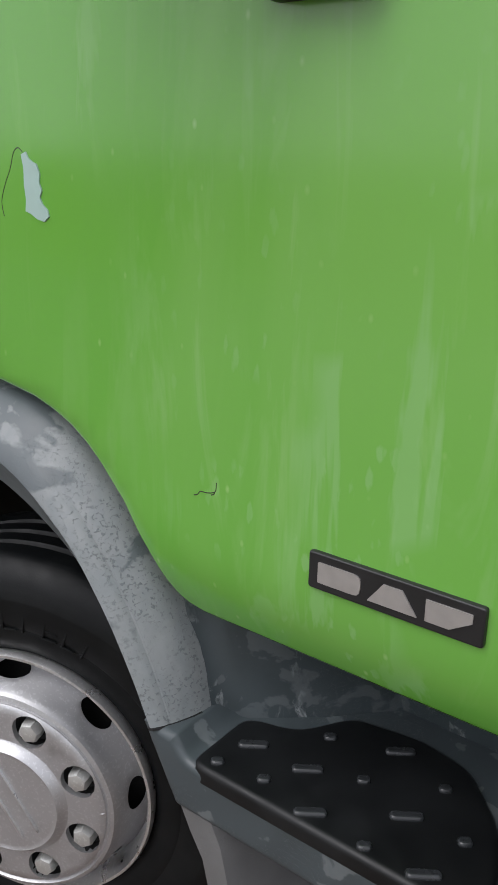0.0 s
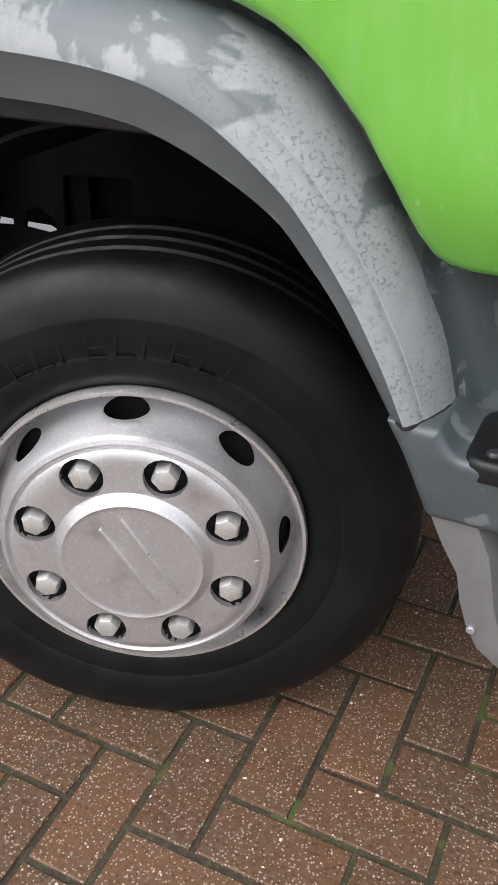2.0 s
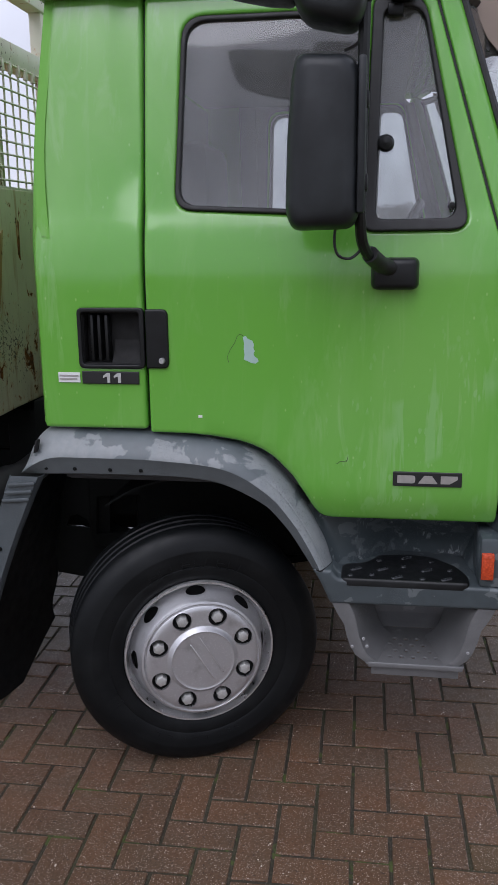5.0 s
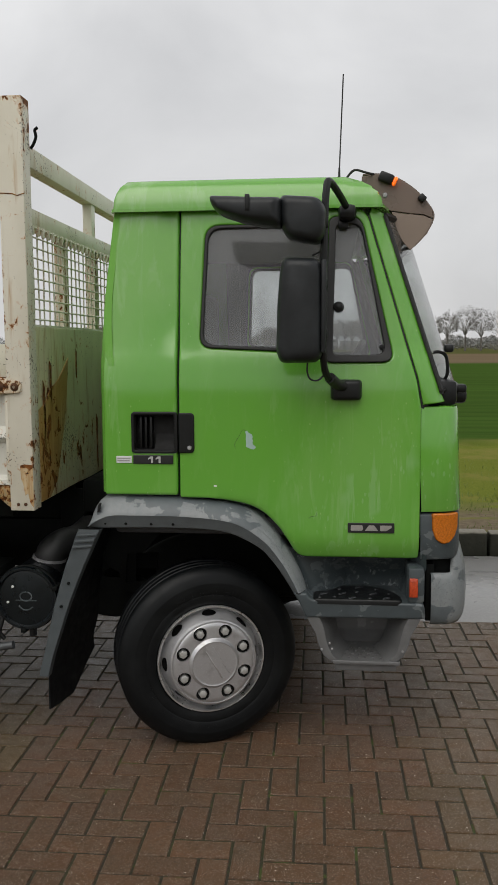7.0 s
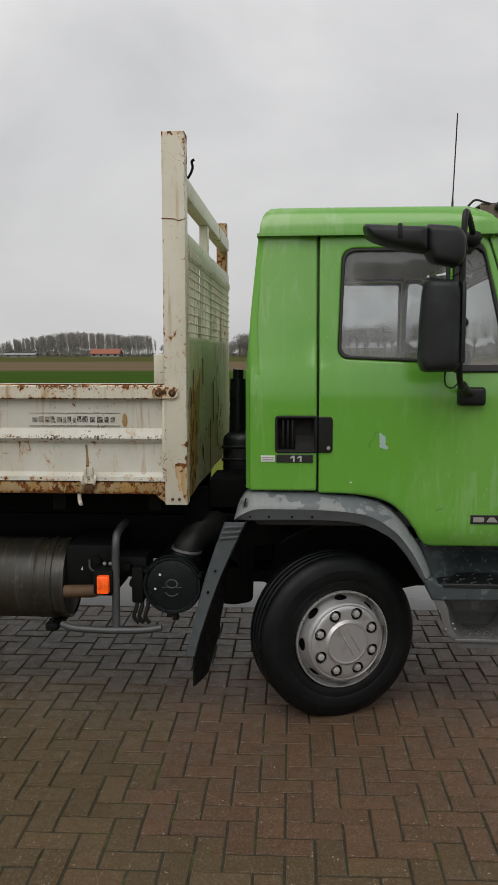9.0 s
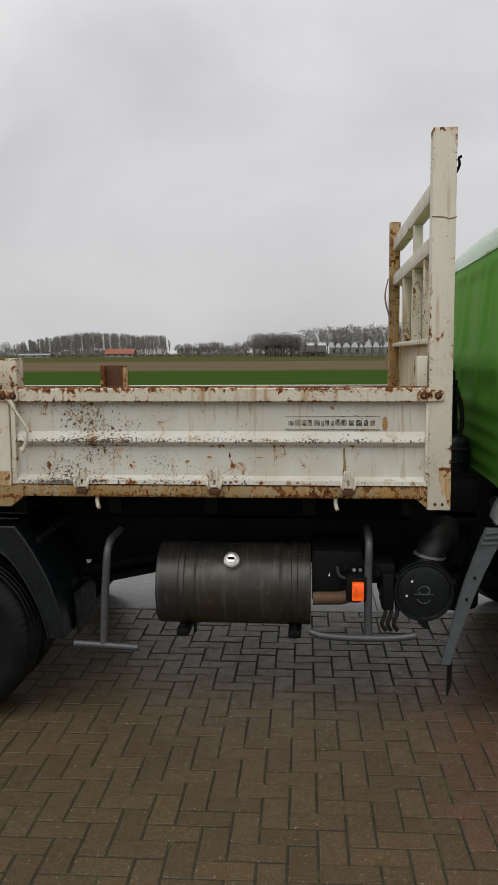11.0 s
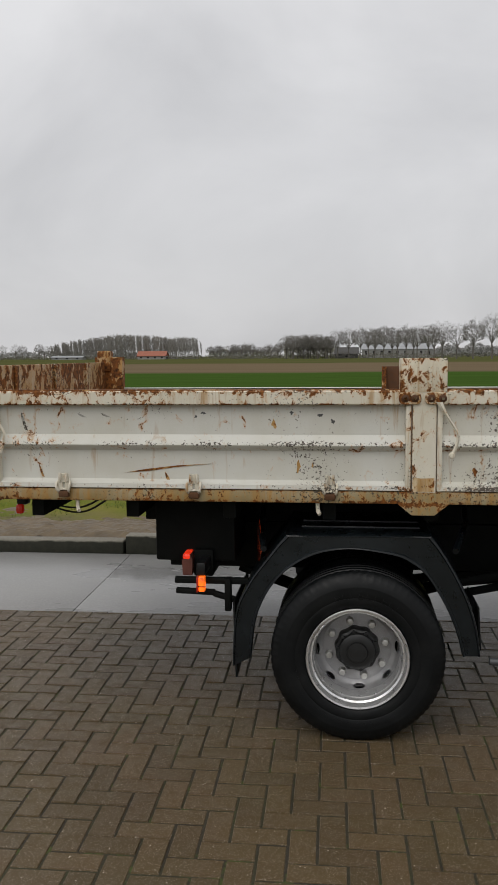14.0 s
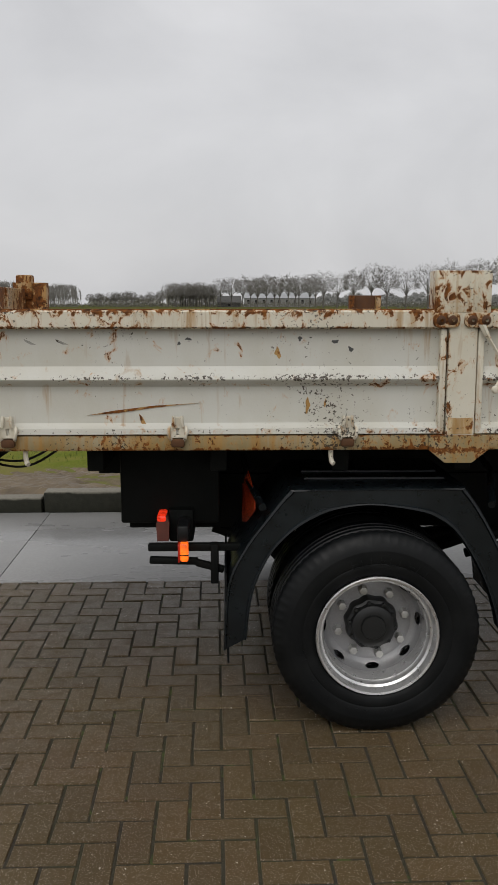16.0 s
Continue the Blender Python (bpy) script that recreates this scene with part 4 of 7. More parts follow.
house("farmhouse", -121, -105, 465, 1.9, 4.4, 8, ROOF_RED, WALL_PALE, "far farmhouse with a long red tiled roof", 4)
house("shed", 4, 40, 440, 4.6, 7.2, 14, SHEET, WALL_PALE, "long pale farm shed behind bare trees", 9)
house("barn", -9.5, 1.5, 405, 2.2, 5.2, 9, WALL_DARK, WALL_DARK, "dark tarred wooden barn at the field edge", 1)
house("greenhouse", -170, -152, 462, 1.4, 2.0, 6, SHEET, WALL_PALE, "low pale greenhouse beside the far wood", 3)

# ---- truck: cab ----
truck = thing("truck", (-2.5, MID, 0), "green short-cab tipper truck with a worn white dropside bed", "truck")


def side_y(x, z):
    """How far in the cab's side lies at a place."""
    y = 0.072
    if z < 0.93:
        y += 2.8 * (0.93 - z) ** 2
    if z > 1.50:
        t = min(1.0, (z - 1.50) / 0.20)
        y += 0.022 * t * t * (3 - 2 * t)
    if z > 1.62:
        y += 0.145 * (z - 1.62)
    return y


def cab_side(u, v, d):
    return Vector((u, side_y(u, v) + d, v))


def cab_side_far(u, v, d):
    return Vector((u, 2 * MID - side_y(u, v) - d, v))


def rear_x(z):
    return -1.379 + (0.058 * (z - 1.6) / 0.63 if z > 1.6 else 0.0)


QUARTER = [(rear_x(1.075), 1.075), (-1.076, 1.075), (-1.076, 2.222), (rear_x(2.222), 2.222), (rear_x(1.9), 1.9), (rear_x(1.6), 1.6)]
DOOR = [(-1.068, 1.066), (-1.0, 1.066), (-0.94, 1.064), (-0.905, 1.060), (-0.873, 1.055), (-0.812, 1.044), (-0.780, 1.034), (-0.750, 1.021), (-0.725, 1.005), (-0.703, 0.986), (-0.664, 0.944), (-0.634, 0.898), (-0.610, 0.855), (-0.594, 0.834), (-0.578, 0.825), (-0.555, 0.822),
        (-0.106, 0.822), (-0.106, 1.43), (-0.125, 1.54), (-0.318, 2.19), (-0.345, 2.218), (-1.068, 2.218)]
WINDOW = rounded([(-0.985, 1.672), (-0.492, 1.648), (-0.492, 2.160), (-0.965, 2.160)], [0.05, 0.02, 0.02, 0.06])
VENT = rounded([(-0.484, 1.610), (-0.214, 1.612), (-0.345, 2.185), (-0.470, 2.185)], [0.03, 0.05, 0.05, 0.03])
HANDLE_DOOR = rect(-1.069, -1.006, 1.250, 1.412)


ARCH = [np.array(p) for p in DOOR[3:15]]


def door_side(u, v, d):
    """The door's skin, curled in along the wheel arch."""
    q, best = np.array((u, v)), 9.0
    if v < 1.2 and u > -1.0:
        for a, b in zip(ARCH, ARCH[1:]):
            t = np.clip((q - a) @ (b - a) / ((b - a) @ (b - a)), 0, 1)
            best = min(best, np.hypot(*(q - a - t * (b - a))))
    lead = max(0.0, min(1.0, (u + 0.98) / 0.15)) * max(0.0, min(1.0, (-0.56 - u) / 0.06))
    return cab_side(u, v, d + 0.010 * lead * max(0.0, 1 - best / 0.022) ** 2)


def shrunk(poly, s):
    a = np.array(poly)
    c = (a.min(0) + a.max(0)) / 2
    half = (a.max(0) - a.min(0)) / 2
    return [tuple(p) for p in c + (a - c) * (1 - s / half)]


def quarter_in(u, v, d):
    soft = 0.012 * max(0.0, min(1.0, (u + 1.17) / 0.05)) * max(0.0, min(1.0, (v - 1.66) / 0.1))
    return cab_side(u, v, d + soft)


HANDLE_WELL = rounded(rect(-1.254, -1.084, 1.256, 1.408), 0.012, 3)
part("rear_quarter_panel", panel(rounded(QUARTER, [0.012] * 6, 3), quarter_in, [HANDLE_WELL], 0.05, 0.012), GREEN, truck)
door = part("door", panel(rounded(DOOR, [0.01] + [0.0] * 15 + [0.015] + [0.0] * 2 + [0.04, 0.05, 0.01], 3), door_side, [WINDOW, VENT], 0.03, 0.010, 0.035), GREEN, truck,
            "faded green door with water runs and a peeled paint patch")
far_door = part("door", panel(DOOR, cab_side_far, [WINDOW, VENT], 0.08, 0.010, 0.035), GREEN, truck)
part("rear_quarter_panel", panel(QUARTER, cab_side_far, [], 0.10, 0.012), GREEN, truck)


def on_cab(side, lift):
    """Just outside the cab's side by lift."""
    return (lambda u, v, d: side(u, v, d - lift))


def ring_frame(outer, w, name, parent, side=cab_side, lift=0.006):
    return part(name, panel(outer, on_cab(side, lift), [shrunk(outer, w)], 0.04, 0.005, lift + 0.012), SEAL, parent)


for owner, side in ((door, cab_side), (far_door, cab_side_far)):
    ring_frame([tuple(p) for p in WINDOW], 0.014, "window_seal", owner, side)
    ring_frame([tuple(p) for p in VENT], 0.030, "vent_window_frame", owner, side, 0.012)
    for shape, inset in ((WINDOW, 0.010), (VENT, 0.026)):
        glass = part("window_pane", panel(shrunk(shape, inset), on_cab(side, -0.006), [], 0.06, 0.0, 0), GLASS, owner, "wet tinted side window glass")
        glass.visible_shadow = False
part("window_latch", lathed([(0.0, -0.026), (0.016, -0.023), (0.022, -0.010), (0.020, 0.012)], 20, Matrix.Translation((-0.432, side_y(0, 1.83), 1.828))), BLACK, door)
part("window_latch", lathed([(0.0, -0.016), (0.008, -0.015), (0.010, 0.012)], 12, Matrix.Translation((-0.262, side_y(0, 1.672), 1.672))), BLACK, door)
part("window_hinge", boxed(-0.435, -0.395, side_y(0, 2.15) - 0.022, side_y(0, 2.15) + 0.01, 2.135, 2.165, 0.006), BLACK, door)

# door handle: a black well behind the seam, a lock plate on the door
handle = part("door_handle", panel(rounded(rect(-1.263, -1.073, 1.248, 1.416), 0.016, 4), on_cab(cab_side, 0.008), [rounded(rect(-1.251, -1.087, 1.260, 1.404), 0.010, 3)], 0.04, 0.004, 0.014), BLACK, truck, "black recessed door handle")
bm = boxed(-1.255, -1.081, 0.118, 0.126, 1.252, 1.412, 0.004)
part("handle_well", bm, DARK, handle)
for z0, z1 in ((1.252, 1.262), (1.402, 1.412)):
    part("well_wall", boxed(-1.255, -1.081, 0.072, 0.117, z0, z1, 0.002), DARK, handle)
for x0, x1 in ((-1.257, -1.250), (-1.089, -1.081)):
    part("well_wall", boxed(x0, x1, 0.072, 0.117, 1.2625, 1.4015, 0.002), DARK, handle)
for k in range(3):
    part("grip_rib", boxed(-1.232 + 0.021 * k, -1.222 + 0.021 * k, 0.082, 0.12, 1.268, 1.396, 0.004), BLACK, handle)
bm = bmesh.new()
sheet(bm, [[(x, 0.116 - 0.035 * t * t, 1.262 + 0.062 * (1 - t)) for x in (-1.172, -1.089)] for t in (0, 0.3, 0.6, 0.85, 1.0)])
thicken(bm, 0.004)
part("pull_flap", bm, DARK, handle)
part("lock_plate", panel(rounded(HANDLE_DOOR, [0.002, 0.018, 0.018, 0.002], 4), on_cab(cab_side, 0.009), [], 0.03, 0.005, 0.012), BLACK, door)
part("lock_barrel", lathed([(0.0, -0.014), (0.007, -0.014), (0.009, -0.010), (0.009, 0.01)], 16, Matrix.Translation((-1.024, 0.070, 1.272))), SILVER, door)

# plates and marks on the paint
part("number_plate_strip", panel(rect(-1.257, -1.093, 1.205, 1.240), on_cab(cab_side, 0.006), [], 0.05, 0.002, 0.006), BADGE, truck, "black model number strip")
for x in (-1.195, -1.164):
    figure = [(x + 0.012, 1.209), (x + 0.020, 1.209), (x + 0.020, 1.236), (x + 0.010, 1.236), (x + 0.000, 1.228), (x + 0.000, 1.222), (x + 0.008, 1.226), (x + 0.012, 1.226)]
    part("digit", panel(figure, on_cab(cab_side, 0.0085), [], 0.02, 0.0, 0.004), NUMBER, truck, "raised pale silver figure one")
part("sticker", panel(rect(-1.327, -1.264, 1.208, 1.236), on_cab(cab_side, 0.003), [], 0.05, 0.0, 0.003), STICKER, truck, "small white sticker with grey bars")
bm = bmesh.new()
for k, z in enumerate((1.216, 1.2255)):
    box(bm, -1.323, -1.272 + 0.004 * k, 0.0668, 0.0685, z, z + 0.004)
part("sticker_print", bm, BADGE_LIGHT, truck)
badge = part("badge", panel(rounded(rect(-0.390, -0.206, 0.934, 0.974), 0.003, 2), on_cab(cab_side, 0.006), [], 0.05, 0.002, 0.006), BADGE, door, "black maker's badge with plain silver shapes")
yb = 0.072 - 0.0075
for shape in (rounded(rect(-0.378, -0.330, 0.943, 0.965), [0.001, 0.008, 0.008, 0.001], 3), [(-0.322, 0.943), (-0.270, 0.943), (-0.286, 0.965), (-0.306, 0.965)], [(-0.262, 0.943), (-0.238, 0.943), (-0.217, 0.956), (-0.217, 0.965), (-0.262, 0.965)]):
    part("badge_shape", panel(shape, flat_y(yb), [], 0.02, 0.0, 0.004), BADGE_LIGHT, badge)
part("peeled_patch", panel([(-0.800, 1.338), (-0.792, 1.341), (-0.788, 1.334), (-0.783, 1.331), (-0.775, 1.328), (-0.770, 1.318), (-0.772, 1.308), (-0.768, 1.300), (-0.772, 1.292), (-0.768, 1.285), (-0.760, 1.279), (-0.758, 1.272), (-0.766, 1.266), (-0.778, 1.268), (-0.790, 1.274), (-0.798, 1.276), (-0.796, 1.290), (-0.798, 1.305), (-0.797, 1.322)],
     on_cab(cab_side, 0.0018), [], 0.02, 0.0, 0.003), PRIMER, door, "pale primer bared by peeled paint")
part("paint_chip", panel([(-0.928, 1.113), (-0.917, 1.113), (-0.917, 1.119), (-0.928, 1.120)], on_cab(cab_side, 0.0018), [], 0.02, 0.0, 0.003), STICKER, door, "white paint chip")
for pts in ([(-0.840, 1.268), (-0.843, 1.285), (-0.834, 1.305), (-0.823, 1.322), (-0.815, 1.340), (-0.806, 1.345), (-0.799, 1.340)], [(-0.545, 0.990), (-0.540, 0.992), (-0.536, 0.9965), (-0.528, 0.997), (-0.521, 0.9985), (-0.5155, 1.001), (-0.514, 1.005), (-0.5135, 1.012)], [(-0.5155, 1.001), (-0.517, 0.998), (-0.521, 0.996)]):
    part("paint_crack", tubed(smooth_path([(x, 0.0722, z) for x, z in pts], 3), 0.0007, 5), CRACK, door, "thin dark crack in the paint")


# pillar, roof, windscreen, rear and front
PILLAR = [(-0.101, 1.445), (-0.010, 1.455), (-0.048, 1.54), (-0.252, 2.20), (-0.304, 2.222), (-0.3135, 2.195), (-0.1205, 1.545)]


def pillar_place(far):
    def place(u, v, d):
        front = -0.048 - (v - 1.54) * 0.31
        t = max(0.0, 1 - (front - u) / 0.06)
        y = side_y(u, v) + d + 0.035 * min(1.2, t) ** 2
        return Vector((u, 2 * MID - y if far else y, v))
    return place


for far in (False, True):
    bm = bmesh.new()
    tube(bm, [(x, (2 * MID - side_y(x, z) - 0.034) if far else side_y(x, z) + 0.034, z) for x, z in ((-0.103, 1.30), (-0.103, 1.44), (-0.121, 1.54), (-0.315, 2.19))], 0.022, 8)
    part("pillar_seal", bm, SEAL, truck)
part("windscreen_pillar", panel(PILLAR, pillar_place(False), [], 0.03, 0.006, 0.03), GREEN, truck)
part("windscreen_pillar", panel(PILLAR, pillar_place(True), [], 0.05, 0.006, 0.03), GREEN, truck)


def roof():
    bm = bmesh.new()
    x0, x1, y0, y1 = -1.338, -0.262, 0.150, 2 * MID - 0.150
    steps = [0, 0.004, 0.012, 0.026, 0.05, 0.09, 0.15]
    xs = [x0 + s for s in steps] + [x0 + 0.25 + 0.1 * k for k in range(6)] + [x1 - s * 1.6 for s in steps[::-1]]
    ys = [y0 + s for s in steps] + [y0 + 0.3 + 0.145 * k for k in range(10)] + [y1 - s for s in steps[::-1]]

    def arch(d, w):
        return math.sqrt(max(0.0, 1 - (1 - min(d / w, 1.0)) ** 2))

    rows = []
    for y in ys:
        h = [0.124 * min(arch(min(y - y0, y1 - y), 0.075), arch(x - x0, 0.06), arch(x1 - x, 0.20)) + 0.03 * math.sin(math.pi * (y - y0) / (y1 - y0)) * min(1, (x1 - x) / 0.3, (x - x0) / 0.1) for x in xs]
        rows.append([(x, y, 2.224 + hh) for x, hh in zip(xs, h)])
    sheet(bm, rows)
    return bm


roof_part = part("roof", roof(), GREEN, truck)
bm = bmesh.new()
loop = rounded([(-1.350, 0.148), (-0.262, 0.148), (-0.225, 0.30), (-0.215, MID), (-0.225, 2 * MID - 0.30), (-0.262, 2 * MID - 0.148), (-1.350, 2 * MID - 0.148)], 0.02, 3)
for z0, z1, grow in ((2.216, 2.228, 0.0),):
    sheet(bm, [[(x, y, z) for x, y in loop] for z in (z0, z1)], True)
    for z in (z0, z1):
        bm.faces.new([bm.verts.new((x, y, z)) for x, y in loop])
part("roof_gutter", bm, GREEN, roof_part)


def rear_place(u, v, d):
    """The pressed rear wall: tall shallow fields above, louvres below."""
    dent = 0.0
    for a, b, c, e in ((0.34, 0.82, 1.70, 2.14), (0.90, 1.38, 1.70, 2.14), (1.46, 1.94, 1.70, 2.14), (0.34, 0.82, 1.46, 1.60), (0.90, 1.38, 1.46, 1.60), (1.46, 1.94, 1.46, 1.60)):
        edge = min(u - a, b - u, v - c, e - v)
        dent = max(dent, 0.013 * max(0.0, min(1.0, edge / 0.03)))
    if v < 1.42 and 0.3 < u < 1.98:
        dent = 0.016 * (0.5 + 0.5 * math.sin(v * 2 * math.pi / 0.09)) * min(1, (1.42 - v) / 0.04)
    corner = min(u - 0.08, 2 * MID - 0.08 - u)
    round_in = 0.045 * max(0.0, 1 - corner / 0.06) ** 2
    return Vector((rear_x(v) - 0.022 + dent + d + round_in, u, v))


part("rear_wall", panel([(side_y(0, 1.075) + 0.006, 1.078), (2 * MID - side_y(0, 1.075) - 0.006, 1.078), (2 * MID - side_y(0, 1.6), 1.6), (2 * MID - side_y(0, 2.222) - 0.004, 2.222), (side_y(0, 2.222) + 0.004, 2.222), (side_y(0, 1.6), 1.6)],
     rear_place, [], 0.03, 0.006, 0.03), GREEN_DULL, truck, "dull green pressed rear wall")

bm = bmesh.new()
rows = []
for k in range(9):
    t = k / 8
    z = 1.50 + (2.19 - 1.50) * t
    row = []
    for j in range(17):
        s = -1 + 2 * j / 16
        half = MID - side_y(0, z) - 0.03
        row.append((-0.030 - 0.222 * t + 0.140 * (1 - abs(s) ** 3.5), MID + s * half, z))
    rows.append(row)
sheet(bm, rows)
screen = part("windscreen", bm, SCREEN, truck, "rain-wet windscreen glass")
screen.visible_shadow = False
bm = bmesh.new()
for j in (0, 16):
    tube(bm, [Vector(r[j]) + Vector((0.002, 0, 0)) for r in rows], 0.009, 6)
for r in (rows[0], rows[-1]):
    tube(bm, [Vector(p) for p in r], 0.014, 6)
part("windscreen_seal", bm, SEAL, truck)

FRONT_PLAN = [(-0.099, 0.082), (-0.04, 0.088), (0.018, 0.104), (0.052, 0.135), (0.070, 0.19), (0.080, 0.30), (0.092, 0.60), (0.096, MID)]
FRONT_PLAN += [(x, 2 * MID - y) for x, y in FRONT_PLAN[-2::-1]]


def front_band(z0, z1, grow=0.0, lean=0.0, roll=0.012, plan=FRONT_PLAN):
    """A band of the front, round both corners, with rolled edges."""
    bm = bmesh.new()
    pts = [Vector(p) for p in smooth_path([(x, y, 0) for x, y in plan], 3)]
    cen = Vector((-0.35, MID, 0))
    rows = []
    for z, inn in ((z0, 0.05), (z0, roll), (z0 + roll * 0.3, roll * 0.3), (z0 + roll, 0), ((z0 + z1) / 2, 0), (z1 - roll, 0), (z1 - roll * 0.3, roll * 0.3), (z1, roll), (z1, 0.05)):
        row = []
        for i, p in enumerate(pts):
            t = (pts[min(i + 1, len(pts) - 1)] - pts[max(i - 1, 0)]).normalized()
            nrm = Vector((t.y, -t.x, 0))
            q = p + nrm * (grow - inn)
            row.append((q.x + lean * (z - z0), q.y, z))
        rows.append(row)
    sheet(bm, rows)
    thicken(bm, 0.003)
    return bm


front = part("front_panel", front_band(1.015, 1.438, 0.0, -0.05), GREEN, truck)
part("lamp_surround", front_band(0.822, 1.010, -0.004, -0.02), GREY_STEP, truck)
BUMPER_PLAN = [(-0.054, 0.092), (0.0, 0.095), (0.040, 0.106), (0.075, 0.135), (0.097, 0.195), (0.117, 0.40), (0.128, MID)]
BUMPER_PLAN += [(x, 2 * MID - y) for x, y in BUMPER_PLAN[-2::-1]]


def bumper_shell():
    """A moulded bumper: tucked in below, its top lower on the flanks and drawn up round the corners."""
    bm = bmesh.new()
    pts = [Vector(p) for p in smooth_path([(x, y, 0) for x, y in BUMPER_PLAN], 5)]
    rows = []
    for k, inn in ((0.0, 0.040), (0.02, 0.024), (0.09, 0.010), (0.20, 0.002), (0.40, 0.0), (0.70, 0.001), (0.90, 0.006), (0.97, 0.012), (1.0, 0.024)):
        row = []
        for i, p in enumerate(pts):
            t = (pts[min(i + 2, len(pts) - 1)] - pts[max(i - 2, 0)]).normalized()
            rise = max(0.0, min(1.0, (p.x - 0.030) / 0.030))
            top = 0.764 + 0.116 * rise * rise * (3 - 2 * rise)
            lean = 0.026 * rise * max(0.0, k - 0.6) / 0.4
            q = p - Vector((t.y, -t.x, 0)) * (inn + lean)
            row.append((q.x, q.y, 0.545 + (top - 0.545) * k))
        rows.append(row)
    sheet(bm, rows)
    thicken(bm, 0.003)
    return bm


bumper = part("bumper", bumper_shell(), GREY, truck, "scuffed grey plastic bumper with broken corner", 60)
part("bumper_bracket", boxed(-0.075, -0.040, 0.12, 0.30, 0.56, 0.80, 0.006), CHASSIS, truck)
part("bumper_mount", boxed(-0.06, 0.06, 0.16, 2 * MID - 0.16, 0.60, 0.84, 0.02), CHASSIS, truck)
CORNER_X, CORNER_Y = (-0.099, -0.04, 0.018, 0.052, 0.070), (0.082, 0.088, 0.104, 0.135, 0.19)
LENS = [(-0.055, 1.012), (0.052, 1.012), (0.052, 0.950), (0.038, 0.912), (0.012, 0.890), (-0.012, 0.887), (-0.038, 0.905), (-0.052, 0.945)]
part("indicator", panel(rounded(LENS, 0.010, 3), lambda u, v, d: Vector((u - 0.3 * d, float(np.interp(u, CORNER_X, CORNER_Y)) - 0.007 + d, v)), [], 0.02, 0.006, 0.016), ORANGE, truck, "orange corner indicator")
part("cowl_corner", boxed(-0.080, 0.040, 0.13, 0.30, 1.437, 1.540, 0.022), BLACK, truck)
part("cowl", boxed(0.0, 0.10, 0.28, 2 * MID - 0.28, 1.437, 1.50, 0.02), BLACK, truck)
bm = bmesh.new()
tube(bm, smooth_path([(-0.02, 0.20, 1.52), (0.004, 0.19, 1.56), (-0.002, 0.18, 1.63), (-0.030, 0.17, 1.650), (-0.055, 0.17, 1.648)], 4), 0.007, 8)
box(bm, -0.012, 0.024, 0.15, 0.20, 1.648, 1.680, 0.010)
box(bm, 0.03, 0.085, 0.20, 0.26, 1.485, 1.52, 0.010)
part("wiper_arm", bm, BLACK, truck)

# sun visor with marker lamps
VISOR_LINE = [(-0.335, 2.372), (-0.26, 2.372), (-0.19, 2.352), (-0.115, 2.300), (-0.058, 2.235), (-0.045, 2.190), (-0.075, 2.13), (-0.118, 2.082)]
bm = bmesh.new()
line = smooth_path([(x, 0, z) for x, z in VISOR_LINE], 3)
sheet(bm, [[(p.x, y, p.z + 0.02 * math.sin(math.pi * (y - 0.3) / 1.68)) for p in line] for y in [0.30 + 0.12 * k for k in range(15)]])
thicken(bm, 0.005)
visor = part("sun_visor", bm, VISOR, truck, "smoked brown plastic sun visor")
for y in (0.298, 1.984):
    part("visor_cheek", panel([(-0.340, 2.362), (-0.26, 2.370), (-0.19, 2.350), (-0.115, 2.298), (-0.058, 2.233), (-0.050, 2.190), (-0.090, 2.206), (-0.15, 2.212), (-0.216, 2.222), (-0.289, 2.235), (-0.327, 2.282)], flat_y(y), [], 0.04, 0.002, 0.005), VISOR, visor)
    part("visor_wing", panel([(-0.216, 2.219), (-0.15, 2.209), (-0.090, 2.203), (-0.052, 2.186), (-0.072, 2.130), (-0.115, 2.086), (-0.140, 2.064), (-0.172, 2.10), (-0.198, 2.150)], flat_y(y + 0.004), [], 0.04, 0.002, 0.004), VISOR_LIGHT, visor, "lower visor wing, light from behind put into its brown")
    part("visor_bolt", lathed([(0.0, -0.006), (0.009, -0.005), (0.011, 0.0)], 12, Matrix.Translation((-0.245, y, 2.285))), SILVER_DULL, visor)
turn = Matrix.Rotation(radians(22), 4, "Y")
lamp = part("marker_lamp", boxed(-0.272, -0.212, 0.265, 0.335, 2.332, 2.370, 0.008, turn), BLACK, visor)
part("lens", boxed(-0.214, -0.199, 0.270, 0.330, 2.320, 2.354, 0.006, turn), AMBER_LIT, lamp, "lit amber marker lens")
lamp = part("marker_lamp", boxed(-0.112, -0.082, 0.270, 0.330, 2.255, 2.282, 0.006, Matrix.Rotation(radians(45), 4, "Y")), BLACK, visor)
bm = tubed(smooth_path([(-0.40, 0.26, 2.352), (-0.37, 0.25, 2.378), (-0.32, 0.27, 2.37), (-0.25, 0.36, 2.372)], 4), 0.005, 6)
part("lamp_cable", bm, SEAL, truck)
bm = bmesh.new()
tube(bm, [(-0.43, 0.5, 2.355), (-0.43, 0.5, 2.375), (-0.429, 0.5, 2.44)], 0.010, 8, True, 0.004)
tube(bm, [(-0.429, 0.5, 2.43), (-0.415, 0.5, 2.825)], 0.0032, 6)
part("antenna", bm, SEAL, truck)

